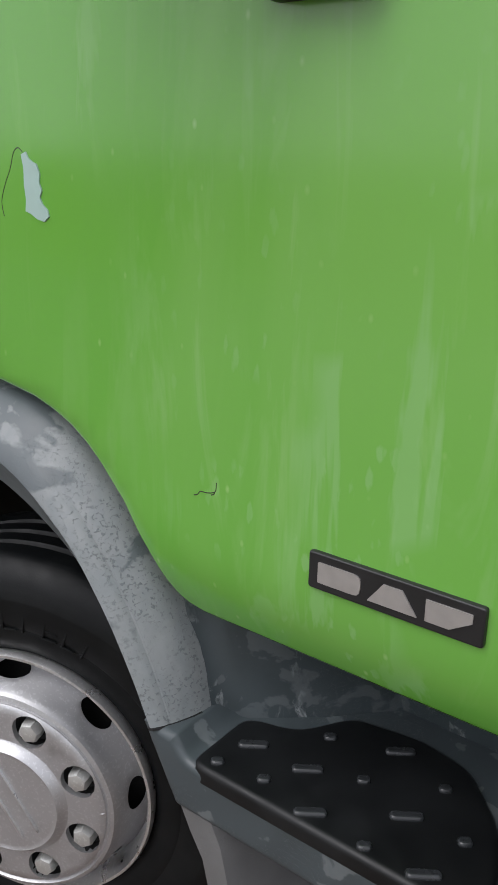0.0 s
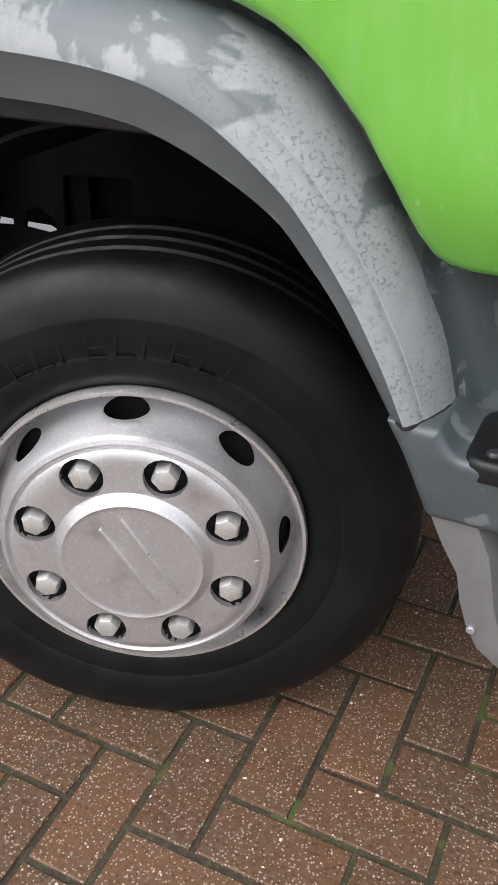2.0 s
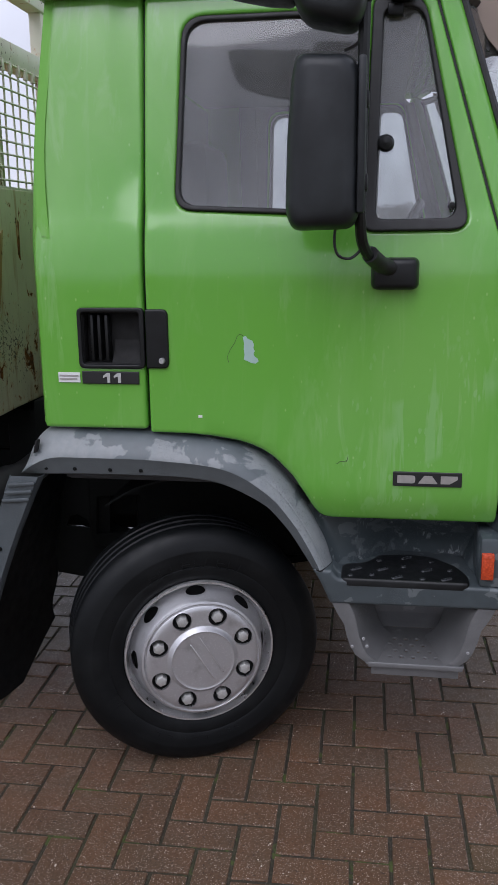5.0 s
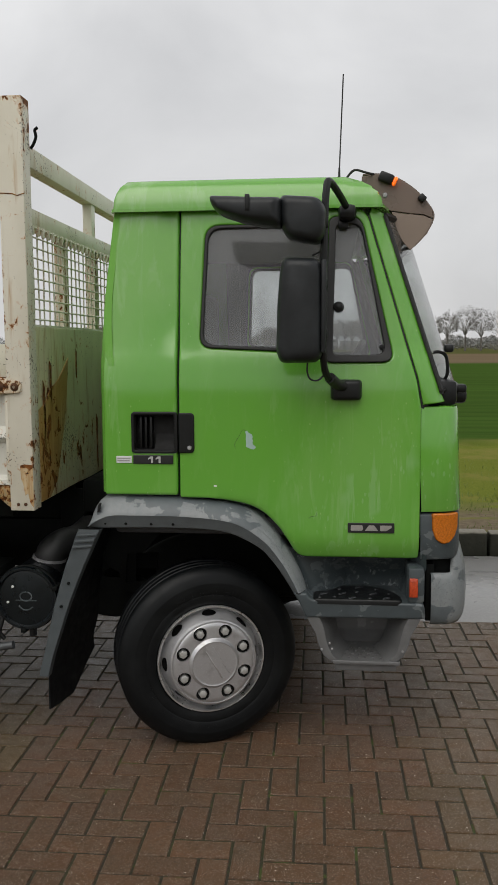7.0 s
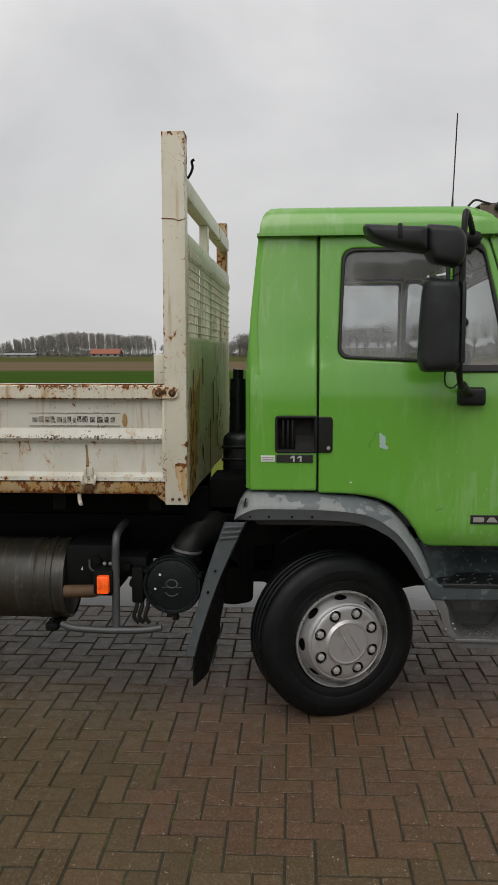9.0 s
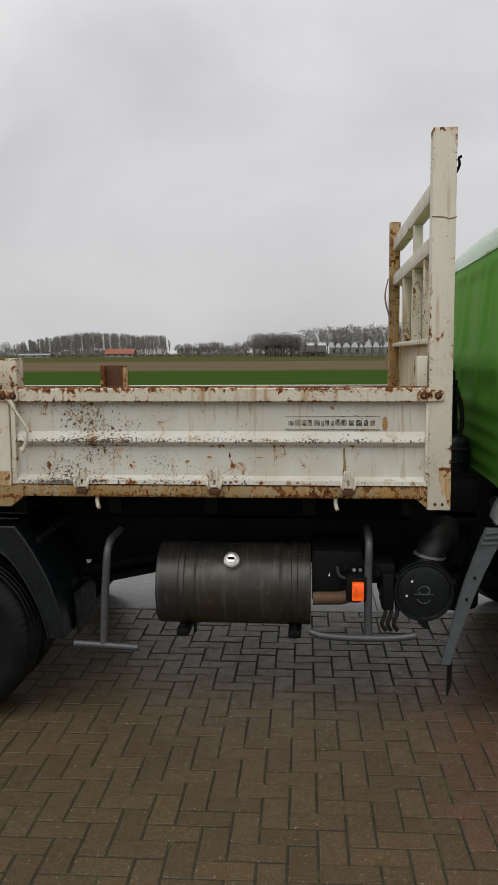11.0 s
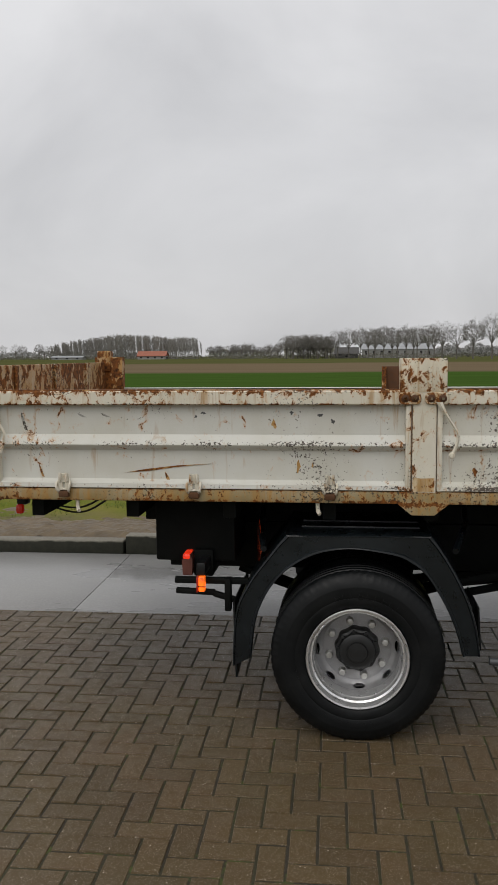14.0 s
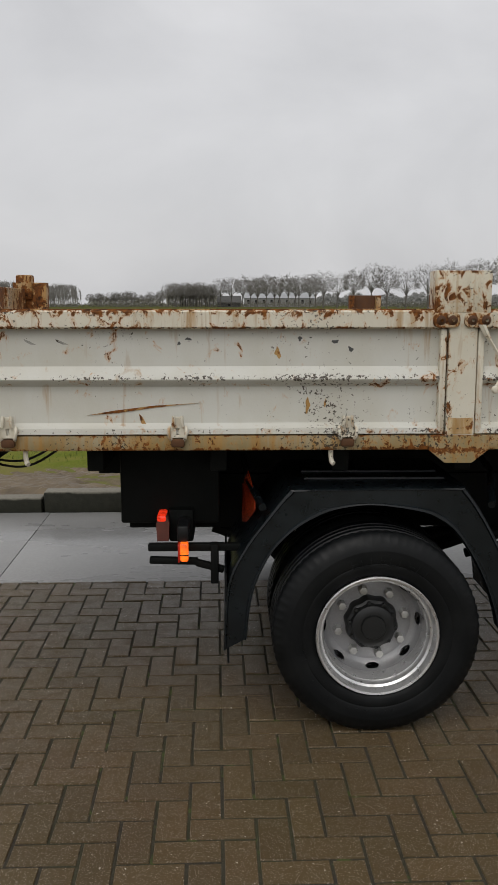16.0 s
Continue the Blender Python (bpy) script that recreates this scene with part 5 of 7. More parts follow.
# mirrors
def shell(x0, x1, y0, y1, z0, z1, bulge, r):
    """A mirror housing: a rounded shell, domed towards the front, flat behind."""
    bm = boxed(x0, x1, y0, y1, z0, z1, r, None, 4)
    for v in bm.verts:
        t = (v.co.y - y0) / (y1 - y0)
        s = 1 - bulge * (1 - t) ** 2
        v.co.x = (x0 + x1) / 2 + (v.co.x - (x0 + x1) / 2) * s
        v.co.z = (z0 + z1) / 2 + (v.co.z - (z0 + z1) / 2) * (1 - bulge * 0.4 * (1 - t) ** 2)
    return bm


def leaned(bm, centre, rot):
    m = Matrix.Translation(centre) @ rot @ Matrix.Translation(-Vector(centre))
    bm.transform(m)
    return bm


def housing(outline, y0, y1, r):
    """A moulded mirror housing: its side outline, rounded off towards both faces."""
    bm = bmesh.new()
    loop = [tuple(p) for p in rounded(outline, r, 4)]
    deep = y1 - y0
    rings = [[(x, y0 + deep * k, z) for x, z in shrunk(loop, s)] for k, s in ((0.0, 0.034), (0.02, 0.022), (0.07, 0.012), (0.16, 0.005), (0.32, 0.0), (0.70, 0.0), (0.88, 0.004), (0.97, 0.012), (1.0, 0.024))]
    grid = sheet(bm, rings, True)
    for row in (grid[0], grid[-1]):
        bm.faces.new(row)
    bmesh.ops.recalc_face_normals(bm, faces=bm.faces)
    return bm


MAIN_MIRROR = [(-0.635, 1.998), (-0.513, 1.992), (-0.492, 1.955), (-0.492, 1.640), (-0.512, 1.616), (-0.645, 1.613), (-0.661, 1.655), (-0.657, 1.816), (-0.647, 1.950)]
WIDE_MIRROR = [(-0.647, 2.216), (-0.510, 2.207), (-0.478, 2.165), (-0.482, 2.080), (-0.506, 2.040), (-0.620, 2.062), (-0.650, 2.120)]
KERB_MIRROR = [(-0.900, 2.214), (-0.760, 2.206), (-0.640, 2.202), (-0.638, 2.098), (-0.700, 2.104), (-0.780, 2.122), (-0.860, 2.150), (-0.888, 2.172)]
big = part("mirror", housing(MAIN_MIRROR, -0.20, -0.05, 0.022), BLACK_MIRROR, truck, "tall black main mirror housing", 60)
part("mirror_trim", boxed(-0.497, -0.478, -0.19, -0.06, 1.65, 1.985, 0.008), BLACK_MIRROR, big)
part("mirror", housing(WIDE_MIRROR, -0.21, -0.05, 0.024), BLACK_MIRROR, truck, "square black wide-angle mirror housing", 60)
kerb_mirror = part("mirror", housing(KERB_MIRROR, -0.25, -0.07, 0.016), BLACK_MIRROR, truck, "long black kerb mirror housing tilted over the window", 60)
part("hinge_clip", boxed(-0.764, -0.748, -0.256, -0.235, 2.150, 2.206, 0.003), BLACK, kerb_mirror)
bm = bmesh.new()
tube(bm, smooth_path([(-0.390, 0.06, 1.512), (-0.440, 0.0, 1.530), (-0.478, -0.085, 1.572), (-0.488, -0.12, 1.64), (-0.488, -0.125, 1.80), (-0.486, -0.125, 2.10), (-0.480, -0.12, 2.240), (-0.468, -0.09, 2.272), (-0.43, 0.02, 2.240), (-0.40, 0.12, 2.205)], 5), 0.0135, 10)
arm = part("mirror_arm", bm, BLACK, truck, "bent black steel mirror arm")
part("arm_base", leaned(shell(-0.462, -0.338, 0.025, 0.090, 1.463, 1.545, 0.15, 0.016), (-0.40, 0.06, 1.5), Matrix()), BLACK, arm)
part("arm_sleeve", tubed([(-0.400, 0.055, 1.514), (-0.436, 0.005, 1.528), (-0.464, -0.055, 1.556)], 0.021, 12), SEAL, arm)
part("arm_base", boxed(-0.435, -0.365, 0.09, 0.18, 2.165, 2.222, 0.02), BLACK, arm)
for z in (1.72, 1.90, 2.12):
    part("clamp", boxed(-0.510, -0.472, -0.15, -0.10, z - 0.02, z + 0.02, 0.006), BLACK, arm)
part("mirror_cable", tubed(smooth_path([(-0.545, -0.12, 1.63), (-0.548, -0.12, 1.585), (-0.538, -0.115, 1.555), (-0.51, -0.10, 1.548), (-0.485, -0.085, 1.568)], 5), 0.0035, 6), SEAL, arm)
part("mirror_cable", tubed(smooth_path([(-0.53, -0.12, 2.005), (-0.50, -0.125, 2.02), (-0.485, -0.125, 2.06)], 4), 0.0035, 6), SEAL, arm)

# inside the cab
bm = boxed(-1.36, 0.03, 0.14, 2 * MID - 0.14, 0.90, 0.98, 0.02)
part("cab_floor", bm, TRIM, truck)
part("dashboard", boxed(-0.30, 0.02, 0.16, 2 * MID - 0.16, 1.25, 1.50, 0.05), TRIM, truck)
for y in (0.42, 1.55):
    part("seat", boxed(-1.15, -0.70, y - 0.24, y + 0.24, 1.0, 1.40, 0.06), TRIM, truck)
    part("backrest", boxed(-1.26, -1.12, y - 0.24, y + 0.24, 1.35, 1.98, 0.06), TRIM, truck)
part("rear_trim", boxed(-1.292, -1.268, 0.20, 2 * MID - 0.20, 1.0, 2.18, 0.01), TRIM, truck)
part("headliner", boxed(-1.285, -0.34, 0.22, 2 * MID - 0.22, 2.190, 2.212, 0.01), TRIM, truck)
wheel_m = Matrix.Translation((-0.42, 0.62, 1.50)) @ Matrix.Rotation(radians(-62), 4, "Y") @ Matrix.Rotation(radians(90), 4, "X")
bm = bmesh.new()
tube(bm, [wheel_m @ Vector((0.22 * math.cos(a * math.pi / 12), 0, 0.22 * math.sin(a * math.pi / 12))) for a in range(25)], 0.014, 8)
for a in (0.3, 2.8, 4.7):
    tube(bm, [wheel_m @ Vector((0, 0, 0)), wheel_m @ Vector((0.21 * math.cos(a), 0, 0.21 * math.sin(a)))], 0.012, 6)
tube(bm, [wheel_m @ Vector((0, 0, 0)), (-0.22, 0.62, 1.34)], 0.03, 8)
part("steering_wheel", bm, BLACK, truck)
for side in (1, -1):
    bm = panel(DOOR, lambda u, v, d: Vector((u, MID - side * (MID - side_y(u, v) - 0.04 - d), v)), [shrunk(WINDOW, -0.01), shrunk(VENT, -0.01)], 0.12, 0.0, 0)
    part("door_lining", bm, TRIM, door if side == 1 else far_door)

for side in (1, -1):
    y = MID - side * (MID - 0.135)
    part("door_post", boxed(-1.115, -1.035, y - 0.012, y + 0.012, 1.07, 1.62, 0.004), TRIM, truck)
    part("door_post", leaned(boxed(-1.115, -1.035, y + side * 0.045 - 0.012, y + side * 0.045 + 0.012, 1.60, 2.205, 0.004), (-1.07, y + side * 0.045, 1.9), Matrix.Rotation(radians(-8.2 * side), 4, "X")), TRIM, truck)

# ---- truck: fender, steps, wheels ----
def resampled_line(pts, n):
    pts = [Vector(p) for p in smooth_path([(x, 0, z) for x, z in pts], 6)]
    run = [0.0]
    for a, b in zip(pts, pts[1:]):
        run.append(run[-1] + (b - a).length)
    out = []
    for k in range(n):
        s = run[-1] * k / (n - 1)
        i = max(j for j in range(len(run)) if run[j] <= s + 1e-9)
        i = min(i, len(pts) - 2)
        t = (s - run[i]) / max(run[i + 1] - run[i], 1e-9)
        out.append(pts[i].lerp(pts[i + 1], t))
    return out


FENDER_OUT = [(-1.446, 0.958), (-1.424, 1.020), (-1.372, 1.066), (-1.25, 1.068), (-1.10, 1.066), (-1.0, 1.058), (-0.95, 1.053), (-0.886, 1.045), (-0.818, 1.030), (-0.757, 0.998), (-0.712, 0.957), (-0.685, 0.928), (-0.645, 0.873), (-0.614, 0.823), (-0.598, 0.793), (-0.576, 0.748), (-0.556, 0.690)]
FENDER_IN = [(-1.444, 0.940), (-1.41, 0.939), (-1.35, 0.939), (-1.25, 0.941), (-1.10, 0.942), (-1.02, 0.941), (-0.942, 0.937), (-0.870, 0.925), (-0.803, 0.899), (-0.738, 0.862), (-0.705, 0.828), (-0.672, 0.788), (-0.640, 0.738), (-0.608, 0.686)]


def fender(lip=False):
    """The weathered outer band of the wheel arch, or its plainer inner lip."""
    n = 60
    a, b = resampled_line(FENDER_OUT, n), resampled_line(FENDER_IN, n)
    section = ((-0.05, 0.19), (-0.02, 0.112), (0.0, 0.098), (0.05, 0.086), (0.20, 0.065), (0.27, 0.0575), (0.30, 0.0545), (0.325, 0.0518), (0.36, 0.048), (0.50, 0.038), (0.56, 0.036), (0.60, 0.039), (0.80, 0.050), (0.97, 0.059), (1.0, 0.066), (0.99, 0.15))
    section = [p for p in section if (p[0] >= 0.56 or p[1] == 0.15) == lip or p[0] == 0.56]
    bm = bmesh.new()
    rows = []
    for i, (p, q) in enumerate(zip(a, b)):
        dip = 0.0022 * min(1.0, max(0.0, (i - 38) / 6))  # a moulded crease down the front leg
        rows.append([(p.x + (q.x - p.x) * k, y + (dip if k == 0.30 else 0.0), p.z + (q.z - p.z) * k) for k, y in section])
    sheet(bm, rows)
    for row in (rows[0], rows[-1]):
        bm.faces.new([bm.verts.new(v) for v in row])
    bmesh.ops.recalc_face_normals(bm, faces=bm.faces)
    return bm


fend = part("fender", fender(), GREY, truck, "weathered grey plastic wheel arch with whitish blotches")
part("fender_lip", fender(True), GREY_LIP, truck, "smooth grey inner lip of the wheel arch")
part("fender", mirrored(fender()), GREY, truck)
part("fender_lip", mirrored(fender(True)), GREY_LIP, truck)
for x in (-1.375, -1.29, -1.185, -1.095):
    part("screw", lathed([(0.0, -0.006), (0.005, -0.005), (0.007, 0.004)], 10, Matrix.Translation((x, 0.054, 0.960))), CHASSIS, fend)
foot_a, foot_b = resampled_line(FENDER_OUT, 60)[-1], resampled_line(FENDER_IN, 60)[-1]
# Thin black tube drawn on for the shade of the gap below the fender.
part("seam", tubed([tuple(Vector((foot_a.x + (foot_b.x - foot_a.x) * k, y - 0.0005, foot_a.z + (foot_b.z - foot_a.z) * k - 0.001))) for k, y in ((0.0, 0.098), (0.05, 0.086), (0.20, 0.065), (0.36, 0.048), (0.50, 0.038), (0.58, 0.037), (0.80, 0.050))], 0.0020, 6), DARK, fend, "black strip for the shaded gap at the fender's foot")
# Solid black bar, coloured as the shade inside a slot.
part("slot", boxed(-1.400, -1.394, 0.034, 0.06, 1.008, 1.044, 0.001, Matrix.Rotation(radians(12), 4, "Y")), DARK, fend)
bm = bmesh.new()
rows = []
for k in range(22):
    a = radians(26 + 102 * k / 21)
    rows.append([(-0.975 + 0.44 * math.cos(a), y, 0.455 + 0.455 * math.sin(a)) for y in (0.16, 0.64)])
sheet(bm, rows)
thicken(bm, 0.006)
part("wheel_arch_liner", bm, CHASSIS, truck)
# Two added dark sheets stand in for the shaded gear behind the wheel.
part("splash_panel", panel(rounded([(-1.46, 0.50), (-0.30, 0.50), (-0.30, 1.02), (-1.46, 1.02)], 0.05), flat_y(0.63), [rounded([(-1.44, 0.545), (-1.25, 0.570), (-1.27, 0.700), (-1.43, 0.690)], 0.01)], 0.08, 0.004, 0.01), CHASSIS, truck)
part("inner_guard", panel(rounded([(-1.76, 0.40), (-1.50, 0.365), (-1.40, 0.385), (-1.38, 1.0), (-1.76, 1.0)], 0.03), flat_y(0.655),
     [[(-1.632, 0.562), (-1.588, 0.566), (-1.586, 0.606), (-1.612, 0.628)], [(-1.560, 0.566), (-1.474, 0.560), (-1.480, 0.590), (-1.520, 0.612), (-1.548, 0.600)]], 0.06, 0.003, 0.01), CHASSIS, truck, "added black sheet blocking the bright view, holes for bright gaps")
bm = bmesh.new()
strip = [(-1.440, 0.935), (-1.460, 0.89), (-1.520, 0.743), (-1.569, 0.604), (-1.615, 0.445), (-1.645, 0.338), (-1.652, 0.305)]
line = resampled_line(strip, 20)
rows = []
for i, p in enumerate(line):
    w = 0.050 - 0.027 * min(1.0, i / 16)
    rib = 0.004 * (1 if i in (1, 3, 5) else 0)
    rows.append([(p.x - w, 0.056 - rib, p.z), (p.x - w * 0.85, 0.044 - rib, p.z), (p.x + w * 0.85, 0.040 - rib, p.z), (p.x + w, 0.052 - rib, p.z), (p.x + w, 0.075, p.z)])
sheet(bm, rows)
thicken(bm, 0.003)
holder = part("mudflap_holder", bm, GREY_STRIP, truck, "slanted grey plastic mudflap strip")
for x, z in ((-1.449, 0.913), (-1.459, 0.889), (-1.469, 0.865)):
    part("rib", leaned(boxed(x - 0.043, x + 0.043, 0.030, 0.046, z - 0.0065, z + 0.0065, 0.005), (x, 0.04, z), Matrix.Rotation(radians(-5), 4, "Y")), GREY_STRIP, holder)
for i in (7, 10):
    part("screw", lathed([(0.0, -0.006), (0.006, -0.005), (0.007, 0.004)], 10, Matrix.Translation((line[i].x, 0.040, line[i].z))), CHASSIS, holder)
bm = bmesh.new()
rows = []
for i, p in enumerate(resampled_line(strip[1:-1] + [(-1.650, 0.150)], 18)):
    far = 0.46 + 0.012 * math.sin(i * 1.4)
    if i > 14:
        far = 0.46 - 0.07 * (i - 14)
    rows.append([(p.x + 0.01 * math.sin(y * 9) + 0.24 * (y - 0.072) * min(1.0, i / 12), y, p.z) for y in (0.072, 0.16, 0.23, far)])
sheet(bm, rows)
thicken(bm, 0.008)
part("mudflap", bm, RUBBER, truck, "black rubber mudflap with a ragged edge")

# boarding steps
SILL = [(-0.606, 0.688), (-0.552, 0.690), (-0.535, 0.664), (-0.085, 0.655), (-0.080, 0.590), (-0.548, 0.586), (-0.556, 0.588), (-0.586, 0.655)]
step_unit = part("step", panel(rounded(SILL, [0.003, 0.003, 0.012, 0.02, 0.01, 0.01, 0.004, 0.01], 3), lambda u, v, d: Vector((u, 0.040 + 0.05 * max(0, 0.655 - v) + d, v)), [], 0.04, 0.010, 0.26), GREY_STEP, truck, "grey plastic boarding step with scuffs")
bm = bmesh.new()
rows = []
for z, xl, xr, y in ((0.850, -0.634, -0.10, 0.17), (0.80, -0.604, -0.10, 0.21), (0.75, -0.580, -0.115, 0.255), (0.715, -0.566, -0.125, 0.285), (0.690, -0.557, -0.13, 0.290), (0.655, -0.548, -0.145, 0.295)):
    rows.append([(xl - 0.020, 0.086, z), (xl - 0.004, 0.096, z), (xl + 0.004, 0.120, z), (xl + 0.012, 0.142, z), (xl + 0.030, 0.155, z), (xl + 0.10, 0.5 * y + 0.07, z), (xl + 0.17, y, z), (xr - 0.07, y, z), (xr - 0.03, y - 0.02, z), (xr, 0.10, z), (xr + 0.02, 0.05, z)])
sheet(bm, rows)
part("step_recess", bm, GREY_RECESS, step_unit, "dark scuffed recess behind the step")
bm = boxed(-0.150, -0.085, 0.045, 0.20, 0.655, 0.800, 0.012)
part("reflector_block", bm, GREY_STEP, step_unit)
part("reflector", boxed(-0.146, -0.112, 0.034, 0.050, 0.682, 0.758, 0.004), REFLECT, step_unit, "upright orange reflector")
tread_line = [(-0.528, 0.040), (-0.172, 0.040), (-0.172, 0.10), (-0.20, 0.17), (-0.26, 0.235), (-0.33, 0.25), (-0.42, 0.235), (-0.46, 0.17), (-0.528, 0.15)]
tread = part("tread", panel(rounded(tread_line, 0.02, 3), lambda u, v, d: Vector((u, v, 0.668 - d)), [], 0.03, 0.008, 0.022), BLACK, step_unit, "black rubber tread with raised oval studs")
STUD = simple("worn_rubber_stud", (0.022, 0.024, 0.026), 0.26)
for k, (x, y) in enumerate([(-0.50, 0.06), (-0.485, 0.11), (-0.44, 0.070), (-0.41, 0.115), (-0.42, 0.18), (-0.37, 0.06), (-0.35, 0.14), (-0.34, 0.21), (-0.30, 0.055), (-0.285, 0.12), (-0.27, 0.185), (-0.235, 0.06), (-0.22, 0.125)]):
    long = 0.019 if k % 2 else 0.0085
    turn = Matrix.Rotation(radians(35), 4, "Z")
    shape = [turn @ Vector((u, v, 0)) for u, v in rounded(rect(-long, long, -0.0065, 0.0065), 0.0064, 4)]
    part("stud", panel([(x + p.x, y + p.y) for p in shape], lambda u, v, d: Vector((u, v, 0.6725 - d)), [], 0.006, 0.0040, 0.006), STUD, tread)
bm = bmesh.new()
rows = []
for z, xl, y in ((0.590, -0.552, 0.050), (0.555, -0.535, 0.050), (0.522, -0.515, 0.050), (0.488, -0.508, 0.051), (0.455, -0.497, 0.052), (0.428, -0.482, 0.053), (0.412, -0.462, 0.054), (0.400, -0.445, 0.056)):
    w = 0.048 if z > 0.54 else 0.036
    rows.append([(xl + 0.006, 0.24, z), (xl + 0.002, y + 0.03, z), (xl, y, z), (xl + w * 0.5, y - 0.003, z), (xl + w, y, z), (xl + w + 0.006, y + 0.02, z), (xl + w + 0.045, 0.24, z)])
sheet(bm, rows)
thicken(bm, 0.003)
part("low_step_cheek", bm, GREY_STEEL, step_unit, "bent grey steel step cheek")
bm = bmesh.new()
sheet(bm, [[(-0.650 - x, y, z) for x, y, z in r] for r in rows])
thicken(bm, 0.003)
part("low_step_cheek", bm, GREY_STEEL, step_unit, "bent grey steel step cheek")
bm = bmesh.new()
sheet(bm, [[(-0.53, 0.24, 0.59), (-0.12, 0.24, 0.59)], [(-0.505, 0.245, 0.50), (-0.13, 0.245, 0.50)], [(-0.49, 0.248, 0.478), (-0.145, 0.248, 0.478)], [(-0.485, 0.275, 0.470), (-0.15, 0.275, 0.470)], [(-0.46, 0.29, 0.408), (-0.17, 0.29, 0.408)]])
part("low_step_back", bm, GREY_STEEL, step_unit)
holes = [ellipse(-0.415 + 0.033 * i + 0.016 * (j % 2), 0.095 + 0.038 * j, 0.0075, 0.0075, 10) for i in range(6) for j in range(4)]
bm = panel(rounded([(-0.452, 0.048), (-0.176, 0.048), (-0.170, 0.29), (-0.458, 0.29)], 0.008, 2), lambda u, v, d: Vector((u, v, 0.408 - d)), holes, 0.03, 0.002, 0.006)
box(bm, -0.446, -0.180, 0.044, 0.052, 0.396, 0.412, 0.003)
box(bm, -0.436, -0.190, 0.060, 0.066, 0.366, 0.404, 0.002)
part("low_step_plate", bm, GREY_STEEL, step_unit, "perforated steel step plate")
for x, y, z in ((-0.491, 0.047, 0.455), (-0.459, 0.049, 0.480), (-0.449, 0.050, 0.456), (-0.168, 0.047, 0.455)):
    part("rivet", lathed([(0.0, -0.0012), (0.0035, -0.001), (0.0048, 0.0), (0.0048, 0.006)], 10, Matrix.Translation((x, y, z))), SILVER_DULL, step_unit)


def tyre_profile(r, w, groove):
    """Sidewall, shoulder, grooved tread and inner sidewall; 0 is the outer face."""
    p = [(r * 0.575, 0.034), (r * 0.590, 0.016), (r * 0.61, 0.008), (r * 0.64, 0.004), (r * 0.70, -0.001), (r * 0.715, 0.0005), (r * 0.73, -0.002), (r * 0.80, -0.004), (r * 0.835, -0.0032), (r * 0.841, -0.0034), (r * 0.848, -0.0028), (r * 0.87, -0.0008), (r * 0.885, 0.0010), (r * 0.90, 0.0032), (r * 0.92, 0.006), (r * 0.955, 0.014), (r * 0.985, 0.026), (r * 0.996, 0.034)]
    a = 0.036
    for k in range(4):
        p += [(r, a + 0.004), (r, a + 0.030), (r - groove, a + 0.032), (r - groove, a + 0.038)]
        a += 0.040
    p += [(r, a + 0.002), (r, w - 0.036), (r * 0.985, w - 0.026), (r * 0.93, w - 0.008), (r * 0.80, w + 0.002), (r * 0.64, w - 0.006), (r * 0.585, w - 0.03)]
    return p


def polar(m, profile):
    """Places (angle times 0.2, way along the profile) on the turned profile."""
    run = [0.0]
    for a, b in zip(profile, profile[1:]):
        run.append(run[-1] + math.dist(a, b))

    def place(u, v, d):
        i = max(j for j in range(len(run) - 1) if run[j] <= v + 1e-9)
        t = min(1.0, (v - run[i]) / max(run[i + 1] - run[i], 1e-9))
        r = profile[i][0] + (profile[i + 1][0] - profile[i][0]) * t
        a = profile[i][1] + (profile[i + 1][1] - profile[i][1]) * t
        ang = u / 0.2
        return m @ Vector((r * math.cos(ang), a + d * 0.7, r * math.sin(ang)))
    return place, run[-1]


def turned_place(place, by):
    return lambda u, v, d: place(u + by, v, d)


R_TYRE = 0.384


def tyre(m, wheel, lugs, label, marks=True):
    n = 216 if lugs else 96
    prof = tyre_profile(R_TYRE, 0.225, 0.010)

    def wave(i, k):
        if lugs and 14 <= i <= 19:
            return -0.0035 if k % 3 == 0 else 0.0
        return 0.0

    ob = part("tyre", lathed(prof, n, m, wave), RUBBER, wheel, label)
    if not marks:
        return ob
    for k, a in enumerate([60, 67, 74, 81, 88, 95, 102, 109, 116, 150, 200, 207, 222, 240, 248, 256, 263, 270, 277, 284, 290]):
        tall = 0.030 if a < 130 or 195 < a < 215 else 0.016
        wide = 0.0125 if a < 130 else 0.008
        bm = boxed(-wide, -wide + 0.0032, -0.0035, 0.002, 0.302 - tall, 0.302, 0.0006)
        for row in range(1 + k % 3):
            z = 0.302 - (tall - 0.003) * (row / 2 if k % 3 == 2 else row)
            box(bm, -wide + 0.0032, wide - 0.002 * (k % 2), -0.0034, 0.002, z - 0.003, z, 0.0006)
        bm.transform(m @ Matrix.Rotation(-radians(a) + math.pi / 2, 4, "Y"))
        part("sidewall_mark", bm, RUBBER, wheel)
    return ob


